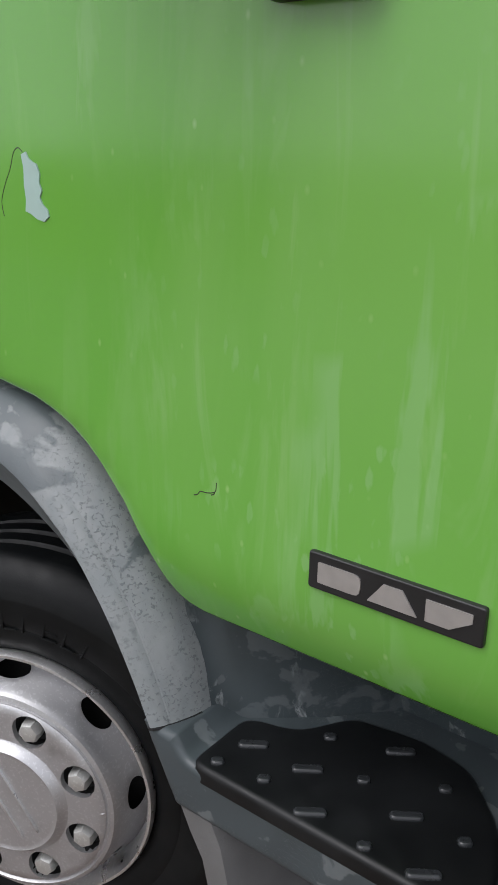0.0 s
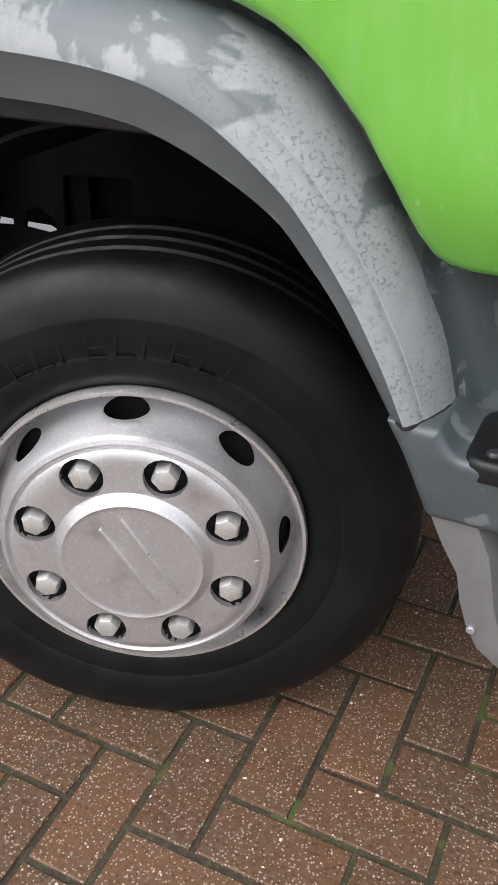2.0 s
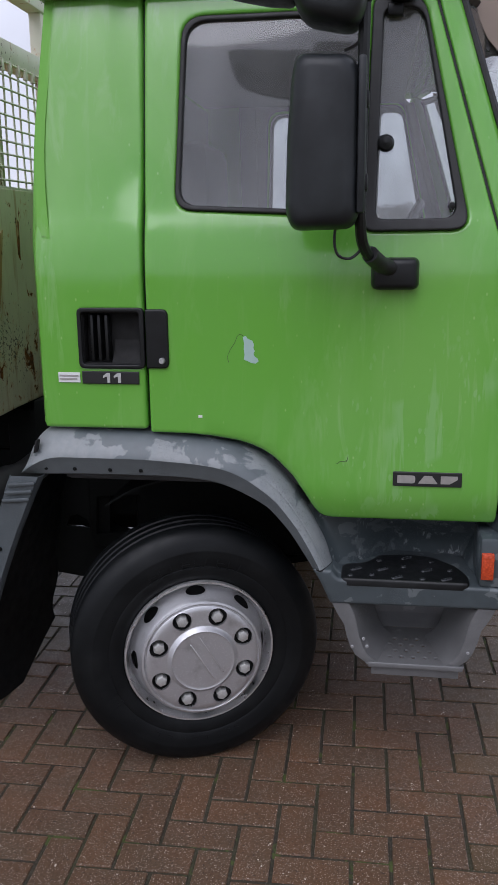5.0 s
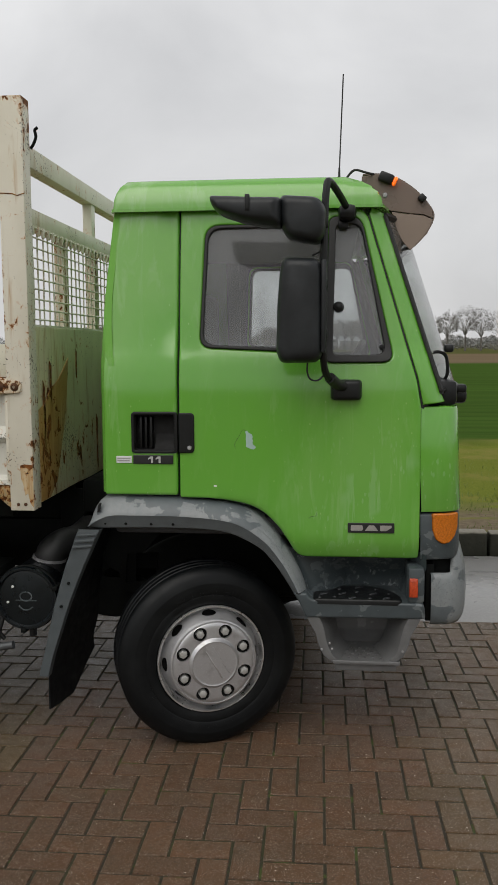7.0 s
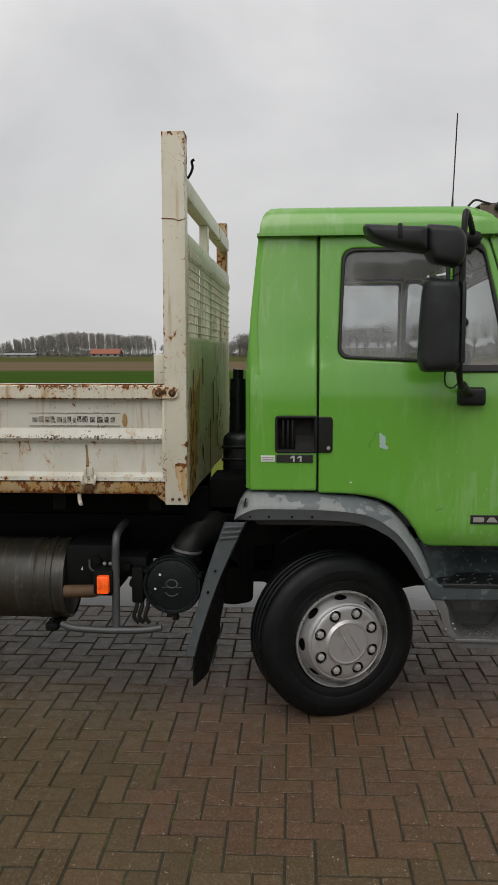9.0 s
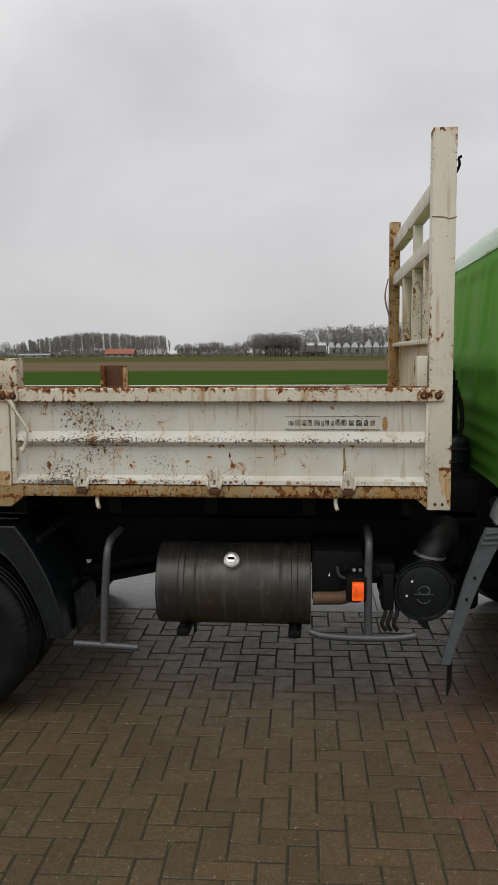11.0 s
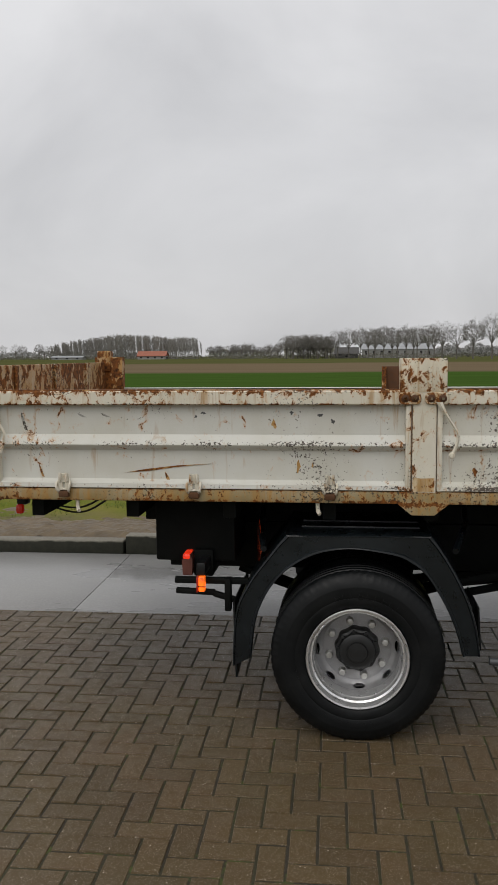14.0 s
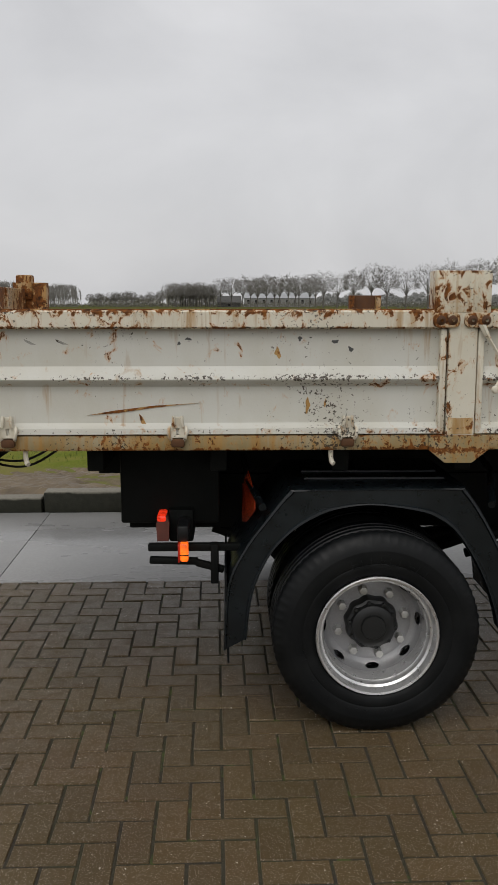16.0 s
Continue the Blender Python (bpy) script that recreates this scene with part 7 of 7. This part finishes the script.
for k in range(34):
    part("wire_clip", boxed(-1.664, -1.652, 0.092 + 0.063 * k, 0.108 + 0.063 * k, 2.128, 2.166, 0.002), WHITE_FRAME, head)
part("rust_bleed", panel([(0.50, 1.63), (0.46, 1.46), (0.42, 1.34), (0.36, 1.22), (0.30, 1.10), (0.20, 1.04), (0.095, 1.04), (0.09, 1.42), (0.16, 1.44), (0.24, 1.50), (0.36, 1.54)], lambda u, v, d: Vector((-1.6515 - d, u, v)), [], 0.05, 0.0, 0.003), RUST_BLEED, head, "orange rust bled over the sheet")
for y, z, h in ((0.16, 1.38, 0.16), (0.25, 1.52, 0.10), (0.95, 1.20, 0.14), (1.10, 1.42, 0.12), (0.62, 1.60, 0.07), (1.30, 1.24, 0.10)):
    part("rust_run", panel([(y - 0.010, z + h), (y + 0.012, z + h * 0.8), (y + 0.006, z - h), (y - 0.006, z - h * 0.7)], lambda u, v, d: Vector((-1.6515 - d, u, v)), [], 0.08, 0.0, 0.003), RUST_HEAVY, head)
part("rope_hook", tubed(smooth_path([(-1.652, 0.09, 2.46), (-1.640, 0.09, 2.475), (-1.628, 0.09, 2.505), (-1.632, 0.09, 2.53), (-1.620, 0.09, 2.54)], 4), 0.006, 8), CHASSIS, head)
part("stop_plate", boxed(-1.802, -1.756, 0.03, 0.09, 1.552, 1.690, 0.004), WHITE_FRAME, head)
bm = bmesh.new()
for pts in ([(-1.755, 2.19, 2.20), (-1.775, 2.18, 2.08), (-1.745, 2.17, 1.95), (-1.71, 2.10, 1.88), (-1.72, 2.05, 1.80), (-1.76, 2.08, 1.70), (-1.77, 2.1, 1.60)],):
    rows = []
    for p in smooth_path(pts, 5):
        rows.append([(p.x - 0.004, p.y - 0.03, p.z), (p.x, p.y, p.z + 0.006), (p.x - 0.004, p.y + 0.03, p.z)])
    sheet(bm, rows)
thicken(bm, 0.004)
part("strap", bm, simple("dirty_pink_webbing", (0.24, 0.14, 0.11), 0.9, 0.0, 40.0, 0.3), head, "dirty webbing strap hung on the post")
part("bed_floor", boxed(-5.665, -1.665, 0.07, 2 * MID - 0.07, 1.066, 1.118), RUST_HEAVY, truck)

# ---- truck: chassis and gear under the bed ----
for y in (0.70, 1.50):
    part("chassis_rail", boxed(-4.92, -0.20, y, y + 0.08, 0.60, 0.84, 0.006), CHASSIS, truck)
    part("bed_subframe", boxed(-5.05, -1.72, y, y + 0.08, 0.845, 1.062, 0.006), CHASSIS, truck)
for k in range(9):
    part("cross_bearer", boxed(-5.45 + 0.45 * k, -5.39 + 0.45 * k, 0.12, 2 * MID - 0.12, 0.97, 1.062, 0.004), CHASSIS, truck)
part("rear_cross_member", boxed(-4.905, -4.52, 0.30, 1.98, 0.725, 1.060, 0.01), CHASSIS, truck)
part("engine", boxed(-1.30, -0.25, 0.62, 1.66, 0.48, 0.98, 0.06), CHASSIS, truck)
part("gearbox", boxed(-1.95, -1.30, 0.92, 1.36, 0.45, 0.80, 0.06), CHASSIS, truck)
part("front_axle", tubed([(-0.95, 0.35, 0.36), (-0.95, 0.6, 0.33), (-0.95, 1.68, 0.33), (-0.95, 1.93, 0.36)], 0.05, 10), CHASSIS, truck)
part("rear_axle", tubed([(-3.945, 0.35, 0.377), (-3.945, 1.93, 0.377)], 0.085, 14), CHASSIS, truck)
part("differential", lathed([(0.0, -0.18), (0.12, -0.14), (0.17, 0), (0.12, 0.14), (0.0, 0.18)], 18, Matrix.Translation((-3.945, MID, 0.377))), CHASSIS, truck)
part("prop_shaft", tubed([(-3.80, MID, 0.40), (-1.95, MID, 0.60)], 0.045, 12), CHASSIS, truck)
for y in (0.70, 1.50):
    part("leaf_spring", tubed(smooth_path([(-4.55, y + 0.04, 0.60), (-4.2, y + 0.04, 0.48), (-3.945, y + 0.04, 0.455), (-3.6, y + 0.04, 0.49), (-3.28, y + 0.04, 0.60)], 4), 0.034, 6), CHASSIS, truck)
    part("leaf_spring", tubed(smooth_path([(-1.55, y + 0.04, 0.58), (-1.2, y + 0.04, 0.45), (-0.95, y + 0.04, 0.42), (-0.5, y + 0.04, 0.50), (-0.25, y + 0.04, 0.58)], 4), 0.030, 6), CHASSIS, truck)
part("tipping_ram", tubed([(-2.9, MID, 0.55), (-2.3, MID, 0.98)], 0.07, 12), CHASSIS, truck)
part("brake_rod", tubed([(-3.45, 0.62, 0.50), (-3.05, 0.62, 0.585)], 0.020, 8), CHASSIS, truck)
part("brake_rod", tubed([(-3.45, 0.55, 0.58), (-3.02, 0.55, 0.665)], 0.022, 8), CHASSIS, truck)

tank_m = Matrix.Translation((0, 0.30, 0.600)) @ Matrix.Rotation(radians(90), 4, "Z")
prof = [(0.0, 2.985), (0.165, 2.985), (0.180, 2.978), (0.186, 2.985), (0.193, 2.985), (0.195, 2.975)]
body = [(0.195, 2.86), (0.1945, 2.62), (0.1945, 2.36), (0.195, 2.275), (0.193, 2.262), (0.186, 2.262), (0.180, 2.268), (0.165, 2.262), (0.0, 2.262)]
tank = part("fuel_tank", lathed(prof + body, 64, tank_m), TANK, truck, "black-brown cylindrical steel fuel tank")
for x in (-2.865, -2.335):
    part("tank_strap", lathed([(0.1955, -x + 0.016), (0.1995, -x + 0.012), (0.1995, -x - 0.012), (0.1955, -x - 0.016)], 64, tank_m), TANK, tank)
    part("strap_bolt", tubed([(x, 0.17, 0.43), (x, 0.168, 0.372)], 0.014, 8), CHASSIS, tank)
    part("strap_bracket", boxed(x - 0.03, x + 0.03, 0.15, 0.45, 0.375, 0.41, 0.008), CHASSIS, tank)
for x in (-2.80, -2.40):
    part("tank_seam", lathed([(0.1952, -x + 0.006), (0.198, -x), (0.1952, -x - 0.006)], 64, tank_m), TANK, tank)
part("drain", tubed([(-2.815, 0.22, 0.43), (-2.815, 0.22, 0.375)], 0.008, 6), CHASSIS, tank)
cap_m = Matrix.Translation((-2.628, 0.150, 0.742)) @ Matrix.Rotation(radians(-34), 4, "X")
cap = part("filler_cap", lathed([(0.0, -0.034), (0.020, -0.034), (0.022, -0.028), (0.030, -0.026), (0.037, -0.020), (0.038, 0.0), (0.034, 0.04)], 32, cap_m), CAP, tank, "bright metal filler cap")
part("cap_grip", boxed(-0.016, 0.016, -0.044, -0.032, -0.004, 0.004, 0.002), CHASSIS, cap)
cap.children[0].data.transform(cap_m)

for pts, bar in (([(-3.196, 0.34, 0.845), (-3.197, 0.20, 0.842), (-3.199, 0.12, 0.828), (-3.202, 0.085, 0.785), (-3.208, 0.078, 0.70), (-3.217, 0.075, 0.55), (-3.226, 0.07, 0.355)], [(-3.365, 0.07, 0.358), (-3.21, 0.066, 0.352), (-3.06, 0.062, 0.345)]),
                 ([(-1.998, 0.30, 0.875), (-1.998, 0.16, 0.870), (-1.998, 0.085, 0.84), (-2.000, 0.075, 0.70), (-2.000, 0.07, 0.425)], [(-2.262, 0.085, 0.432), (-2.20, 0.066, 0.420), (-2.05, 0.06, 0.414), (-1.88, 0.06, 0.418), (-1.785, 0.06, 0.432)])):
    guard = part("side_guard", tubed(smooth_path(pts, 6), 0.0185, 12), TUBE, truck, "bent grey tube of a removed side guard")
    part("guard_bar", tubed(smooth_path(bar, 5), 0.0165, 12), TUBE, guard)
box_unit = part("battery_box", boxed(-2.255, -2.02, 0.14, 0.55, 0.55, 0.80, 0.02), CHASSIS, truck)
part("marker_lamp", boxed(-2.075, -2.022, 0.010, 0.045, 0.600, 0.682, 0.006), ORANGE_LIT, box_unit, "lit orange side marker lamp")
part("lamp_bracket", boxed(-2.10, -2.01, 0.045, 0.16, 0.59, 0.70, 0.006), CHASSIS, box_unit)
part("pipe", tubed([(-2.25, 0.10, 0.585), (-2.12, 0.10, 0.588), (-2.07, 0.11, 0.60)], 0.030, 12), simple("rusty_brown_pipe", (0.11, 0.065, 0.035), 0.7, 0.2, 30.0, 0.4), box_unit)
part("white_mark", panel([(-2.180, 0.68), (-2.172, 0.678), (-2.174, 0.696)], flat_y(0.1385), [], 0.02, 0.0, 0.002), STICKER, box_unit)
valve = part("air_valve", boxed(-2.09, -1.87, 0.16, 0.34, 0.64, 0.74, 0.015), CHASSIS, truck)
for x, z in ((-2.10, 0.73), (-2.03, 0.745), (-1.96, 0.70), (-1.93, 0.62)):
    part("fitting", lathed([(0.0, -0.05), (0.018, -0.05), (0.022, -0.02), (0.022, 0.05)], 14, Matrix.Translation((x, 0.17, z))), CHASSIS, valve)
for x, z in ((-2.062, 0.716), (-2.034, 0.716), (-2.085, 0.672)):
    part("bolt_head", lathed([(0.0, -0.008), (0.008, -0.007), (0.009, 0.0)], 10, Matrix.Translation((x, 0.118, z))), SILVER, valve)
for x in (-1.925, -1.90, -1.872):
    part("hose", tubed(smooth_path([(x, 0.16, 0.60), (x + 0.01, 0.14, 0.52), (x - 0.006, 0.14, 0.46), (x + 0.012, 0.15, 0.425)], 4), 0.010, 8), SEAL, valve)
part("hose", tubed(smooth_path([(-2.14, 0.15, 0.73), (-2.13, 0.12, 0.69), (-2.09, 0.11, 0.675), (-2.06, 0.12, 0.69)], 4), 0.008, 8), SEAL, valve)
part("bracket", boxed(-1.935, -1.880, 0.11, 0.30, 0.53, 0.70, 0.01), CHASSIS, valve)

filt_m = Matrix.Translation((-1.745, 0.115, 0.617))
filt = part("air_filter", lathed([(0.0, 0.0), (0.10, 0.0), (0.118, 0.004), (0.124, -0.006), (0.134, -0.006), (0.137, 0.004), (0.137, 0.03), (0.130, 0.04), (0.130, 0.42), (0.0, 0.42)], 56, filt_m), BLACK_GUARD, truck, "round black air filter housing")
part("filter_ring", lathed([(0.136, 0.012), (0.141, 0.016), (0.141, 0.030), (0.136, 0.034)], 56, filt_m), CHASSIS, filt)
bm = bmesh.new()
tube(bm, [(-1.745 + 0.034 * math.cos(radians(a)), 0.113, 0.60 + 0.034 * math.sin(radians(a))) for a in range(205, 340, 15)], 0.003, 6)
box(bm, -1.79, -1.70, 0.111, 0.116, 0.606, 0.610)
tube(bm, [(-1.745 + 0.026 * math.cos(radians(a)), 0.113, 0.625 + 0.02 * math.sin(radians(a))) for a in range(0, 361, 30)], 0.003, 6)
part("moulded_mark", bm, GREY_STEP, filt)
for x, z in ((-1.800, 0.668), (-1.823, 0.600)):
    part("bolt_head", lathed([(0.0, -0.006), (0.005, -0.005), (0.006, 0.0)], 8, Matrix.Translation((x, 0.112, z))), STICKER, filt)
for a in (20, 150, 265):
    part("clip", boxed(-1.745 + 0.138 * math.cos(radians(a)) - 0.012, -1.745 + 0.138 * math.cos(radians(a)) + 0.012, 0.10, 0.17, 0.617 + 0.138 * math.sin(radians(a)) - 0.010, 0.617 + 0.138 * math.sin(radians(a)) + 0.010, 0.004), CHASSIS, filt)
part("drain_valve", tubed([(-1.735, 0.16, 0.485), (-1.735, 0.16, 0.455), (-1.735, 0.16, 0.44)], 0.016, 8), SEAL, filt)
part("intake_elbow", tubed(smooth_path([(-1.700, 0.30, 0.70), (-1.690, 0.30, 0.77), (-1.655, 0.36, 0.80), (-1.60, 0.48, 0.81), (-1.54, 0.95, 0.90)], 5), 0.068, 16), SEAL, truck)
part("hose_clamp", tubed([(-1.700, 0.30, 0.742), (-1.698, 0.30, 0.754)], 0.076, 18), SILVER_DULL, truck)
duct = part("air_intake", boxed(-1.585, -1.404, 0.92, 1.20, 0.80, 1.258, 0.045, None, 3), BLACK_GUARD, truck, "black ribbed air intake behind the cab")
for z in (0.96, 1.03, 1.10, 1.17):
    part("rib", boxed(-1.590, -1.420, 0.914, 1.206, z, z + 0.018, 0.007), BLACK_GUARD, duct)
part("snorkel", tubed([(-1.508, 1.05, 1.23), (-1.508, 1.05, 1.36), (-1.506, 1.05, 1.555)], 0.052, 14, True, 0.045), BLACK_GUARD, duct)
for k in range(5):
    part("snorkel_ring", tubed([(-1.508, 1.05, 1.28 + 0.05 * k), (-1.508, 1.05, 1.290 + 0.05 * k)], 0.0515, 14), BLACK_GUARD, duct)
part("snorkel_cap", tubed([(-1.506, 1.05, 1.54), (-1.506, 1.05, 1.575), (-1.505, 1.05, 1.605)], 0.030, 14), BLACK_GUARD, duct)
part("handle_bow", tubed(smooth_path([(-1.462, 1.05, 1.24), (-1.435, 1.05, 1.30), (-1.442, 1.05, 1.42), (-1.476, 1.05, 1.52)], 4), 0.013, 10), BLACK_GUARD, duct)
# Added dark block that only closes a bright gap below the cab's rear.
part("cab_support", boxed(-1.62, -1.42, 0.55, 0.88, 0.86, 1.06, 0.02), CHASSIS, truck)
part("cab_mount", boxed(-1.62, -1.40, 0.55, 1.75, 0.84, 0.93, 0.02), CHASSIS, truck)

# rear mudguard
GUARD_OUT = [(-4.505, 0.30), (-4.490, 0.55), (-4.430, 0.688), (-4.350, 0.80), (-4.270, 0.902), (-4.23, 0.914), (-3.945, 0.916), (-3.65, 0.918), (-3.615, 0.908), (-3.545, 0.805), (-3.470, 0.66), (-3.425, 0.52), (-3.405, 0.385)]
GUARD_IN = [(-4.418, 0.35), (-4.396, 0.52), (-4.340, 0.655), (-4.262, 0.748), (-4.17, 0.808), (-4.08, 0.841), (-3.960, 0.855), (-3.80, 0.832), (-3.72, 0.802), (-3.645, 0.742), (-3.562, 0.61), (-3.508, 0.48), (-3.484, 0.385)]


bm = bmesh.new()
rows = []
for a, b in zip([(p.x, p.z) for p in smooth_path([(x, 0, z) for x, z in GUARD_OUT], 5)], [(p.x, p.z) for p in smooth_path([(x, 0, z) for x, z in GUARD_IN], 5)]):
    row = [(a[0], 0.62, a[1]), (a[0], 0.062, a[1])]
    for k, y in ((0.03, 0.050), (0.10, 0.045), (0.14, 0.052), (0.5, 0.050), (0.86, 0.048), (0.90, 0.040), (0.97, 0.038), (1.0, 0.044)):
        row.append((a[0] + (b[0] - a[0]) * k, y, a[1] + (b[1] - a[1]) * k))
    row.append((b[0], 0.08, b[1]))
    rows.append(row)
sheet(bm, rows)
thicken(bm, 0.004)
guard = part("rear_mudguard", bm, BLACK_GUARD, truck, "black plastic rear mudguard, wet and scuffed")
bm = bmesh.new()
sheet(bm, [[(-4.500 + 0.01 * t, y, 0.60 - 0.35 * t * (0.72 + 0.28 * (1 if y < 0.2 else 0.75))) for y in (0.055, 0.12, 0.25, 0.42, 0.60)] for t in (0, 0.25, 0.5, 0.75, 1.0)])
thicken(bm, 0.008)
part("mudflap", bm, RUBBER, guard)
bm = bmesh.new()
sheet(bm, [[(-3.40 + 0.012 * t, y, 0.56 - 0.20 * t) for y in (0.20, 0.35, 0.55)] for t in (0, 0.5, 1.0)])
thicken(bm, 0.008)
part("mudflap", bm, RUBBER, guard)
part("guard_stay", tubed([(-3.52, 0.06, 0.85), (-3.44, 0.35, 0.92), (-3.40, 0.70, 0.95)], 0.014, 10), BLACK_GUARD, guard)
part("guard_stay", tubed([(-4.36, 0.06, 0.845), (-4.40, 0.35, 0.88), (-4.42, 0.70, 0.92)], 0.014, 10), BLACK_GUARD, guard)
part("reflector_plate", panel([(0.0, 0.80), (0.0, 0.85), (0.13, 0.93), (0.25, 0.845), (0.25, 0.68), (0.20, 0.69)], lambda u, v, d: Vector((-4.385 - 0.173 * u + d * 0.985, 0.20 + 0.985 * u + d * 0.173, v)), [], 0.05, 0.0, 0.004), REFLECT, guard, "orange warning plate facing the rear")
for y in (0.20, 0.34):
    part("guard_ridge", boxed(-4.20, -3.66, y, y + 0.022, 0.912, 0.927, 0.007), BLACK_GUARD, guard)

# tail lamps
bm = bmesh.new()
box(bm, -4.79, -4.44, 0.17, 0.20, 0.648, 0.678, 0.006)
for x0, x1, za, zb in ((-4.785, -4.60, 0.612, 0.606), (-4.61, -4.50, 0.602, 0.572)):
    box(bm, x0, x1, 0.17, 0.20, (za + zb) / 2 - 0.013, (za + zb) / 2 + 0.013, 0.006, Matrix.Rotation(math.atan2(za - zb, x1 - x0), 4, "Y"))
box(bm, -4.552, -4.522, 0.15, 0.20, 0.525, 0.68, 0.006)
box(bm, -4.715, -4.62, 0.26, 0.50, 0.66, 0.79, 0.01)
lamp_bar = part("lamp_bar", bm, CHASSIS, truck)
bm = bmesh.new()
sheet(bm, [[(-4.757 + a, y, z + 0.675 + 0.004 * (y < 0.25)) for a, z in ((0.0, 0.0), (0.044, 0.0), (0.047, 0.075), (0.036, 0.098), (0.012, 0.098), (-0.003, 0.07))] for y in (0.205, 0.215, 0.51, 0.52)], True)
for y in (0.205, 0.52):
    bm.faces.new([v for v in bm.verts if abs(v.co.y - y) < 1e-5])
bmesh.ops.recalc_face_normals(bm, faces=bm.faces)
tail_lamp = part("tail_lamp", bm, simple("dull_red_lamp_housing", (0.13, 0.042, 0.030), 0.5), lamp_bar, "dull red tail lamp housing")
part("lens", boxed(-4.757, -4.720, 0.200, 0.36, 0.754, 0.782, 0.010), RED_LIT, lamp_bar, "lit red tail lamp lens")
part("lens", boxed(-4.757, -4.718, 0.375, 0.515, 0.755, 0.784, 0.008), RED_LIT, lamp_bar, "lit red tail lamp lens")
part("lamp_body", boxed(-4.675, -4.632, 0.105, 0.26, 0.702, 0.765, 0.01), BLACK, lamp_bar)
marker = part("marker_lamp", boxed(-4.663, -4.633, 0.088, 0.130, 0.632, 0.702, 0.006), AMBER_LIT, lamp_bar, "lit amber side lamp")
part("marker_edge", boxed(-4.672, -4.664, 0.086, 0.130, 0.630, 0.704, 0.003), RED, marker, "red edge of the side lamp")
part("marker_band", boxed(-4.664, -4.632, 0.086, 0.10, 0.655, 0.659, 0.001), CHASSIS, marker)
rear_lamp = part("rear_lamp", boxed(-5.60, -5.545, 0.30, 0.36, 0.985, 1.06, 0.012), BLACK, truck)
part("lens", boxed(-5.602, -5.565, 0.292, 0.33, 0.94, 0.99, 0.012), RED, rear_lamp)
part("lamp_wire", tubed(smooth_path([(-5.53, 0.32, 1.04), (-5.40, 0.32, 0.985), (-5.28, 0.32, 0.975), (-5.18, 0.32, 1.02), (-5.12, 0.32, 1.07)], 5), 0.005, 6), SEAL, rear_lamp)
part("lamp_wire", tubed(smooth_path([(-5.53, 0.33, 1.02), (-5.36, 0.33, 0.955), (-5.24, 0.33, 0.960), (-5.10, 0.33, 1.05)], 5), 0.005, 6), SEAL, rear_lamp)

# ---- paving stones ----
def paver_mesh(long_u, seed):
    """One block with chamfered, slightly worn edges; the long side along u or v."""
    rng = random.Random(seed)
    gap = 0.0048
    w, h = (UNIT - gap, UNIT / 2 - gap) if long_u else (UNIT / 2 - gap, UNIT - gap)
    rows = []
    for z, inn in ((-0.03, 0.0), (-0.0050, 0.0), (-0.0014, 0.0006), (0.0, 0.0024)):
        rows.append([(sx * (w - inn) + rng.uniform(-0.0008, 0.0008), sy * (h - inn) + rng.uniform(-0.0008, 0.0008), z) for sx, sy in ((-1, -1), (1, -1), (1, 1), (-1, 1))])
    verts = [p for r in rows for p in r]
    faces = [(4 * i + k, 4 * i + (k + 1) % 4, 4 * i + 4 + (k + 1) % 4, 4 * i + 4 + k) for i in range(3) for k in range(4)]
    faces.append((12, 13, 14, 15))
    return verts, faces


kinds = {}
for long_u in (True, False):
    for seed in range(3):
        v, f = paver_mesh(long_u, seed + 10 * long_u)
        me = bpy.data.meshes.new("paver")
        me.from_pydata(v, [], f)
        me.materials.append(PAVER)
        kinds[long_u, seed] = (me, v, f)
rng = random.Random(12)
U0, V0 = 0.0365, -0.0520  # a corner of the bond, across and along the yard
rest_v, rest_f, single = [], [], []


def cut(q):
    """The last course is cut off along the road's edge."""
    q = yard.inverted() @ q
    return yard @ Vector((q.x, min(q.y, EDGE - 0.004), q.z))


for i in range(-95, 50):
    for j in range(-60, 20):
        s = (i - j) % 4
        if s == 0:
            long_u, cu, cv = True, U0 + (i + 1) * UNIT, V0 + (j + 0.5) * UNIT
        elif s == 3:
            long_u, cu, cv = False, U0 + (i + 0.5) * UNIT, V0 + (j + 1) * UNIT
        else:
            continue
        if cv - (UNIT / 2 if long_u else UNIT) > EDGE - 0.012 or cu < -10.4 or cu > 4.4 or cv < -6.0:
            continue
        lift, seed = rng.uniform(-0.0022, 0.0022), rng.randrange(3)
        spot = yard @ Vector((cu, cv, lift))
        tip = Matrix.Translation(spot) @ Matrix.Rotation(radians(YARD + rng.uniform(-0.5, 0.5)), 4, "Z") @ Matrix.Rotation(radians(rng.uniform(-0.5, 0.5)), 4, "X")
        if -1.75 < spot.x < -0.1 and -0.95 < spot.y < 0.85 and len(single) < 300 and (long_u, seed) in kinds:
            single.append((kinds[long_u, seed][0], tip))
        else:
            _, v, f = kinds[long_u, seed]
            n = len(rest_v)
            rest_v += [tuple(cut(tip @ Vector(p))) for p in v]
            rest_f += [tuple(k + n for k in face) for face in f]
for me, tip in single:
    ob = new("paver", me)
    ob.parent, ob.matrix_basis = pavement, tip
me = bpy.data.meshes.new("paver_field")
me.from_pydata(rest_v, [], rest_f)
me.materials.append(PAVER_FIELD)
ob = tagged(new("paver_field", me), "", "", "", "stuff")
ob.parent = pavement
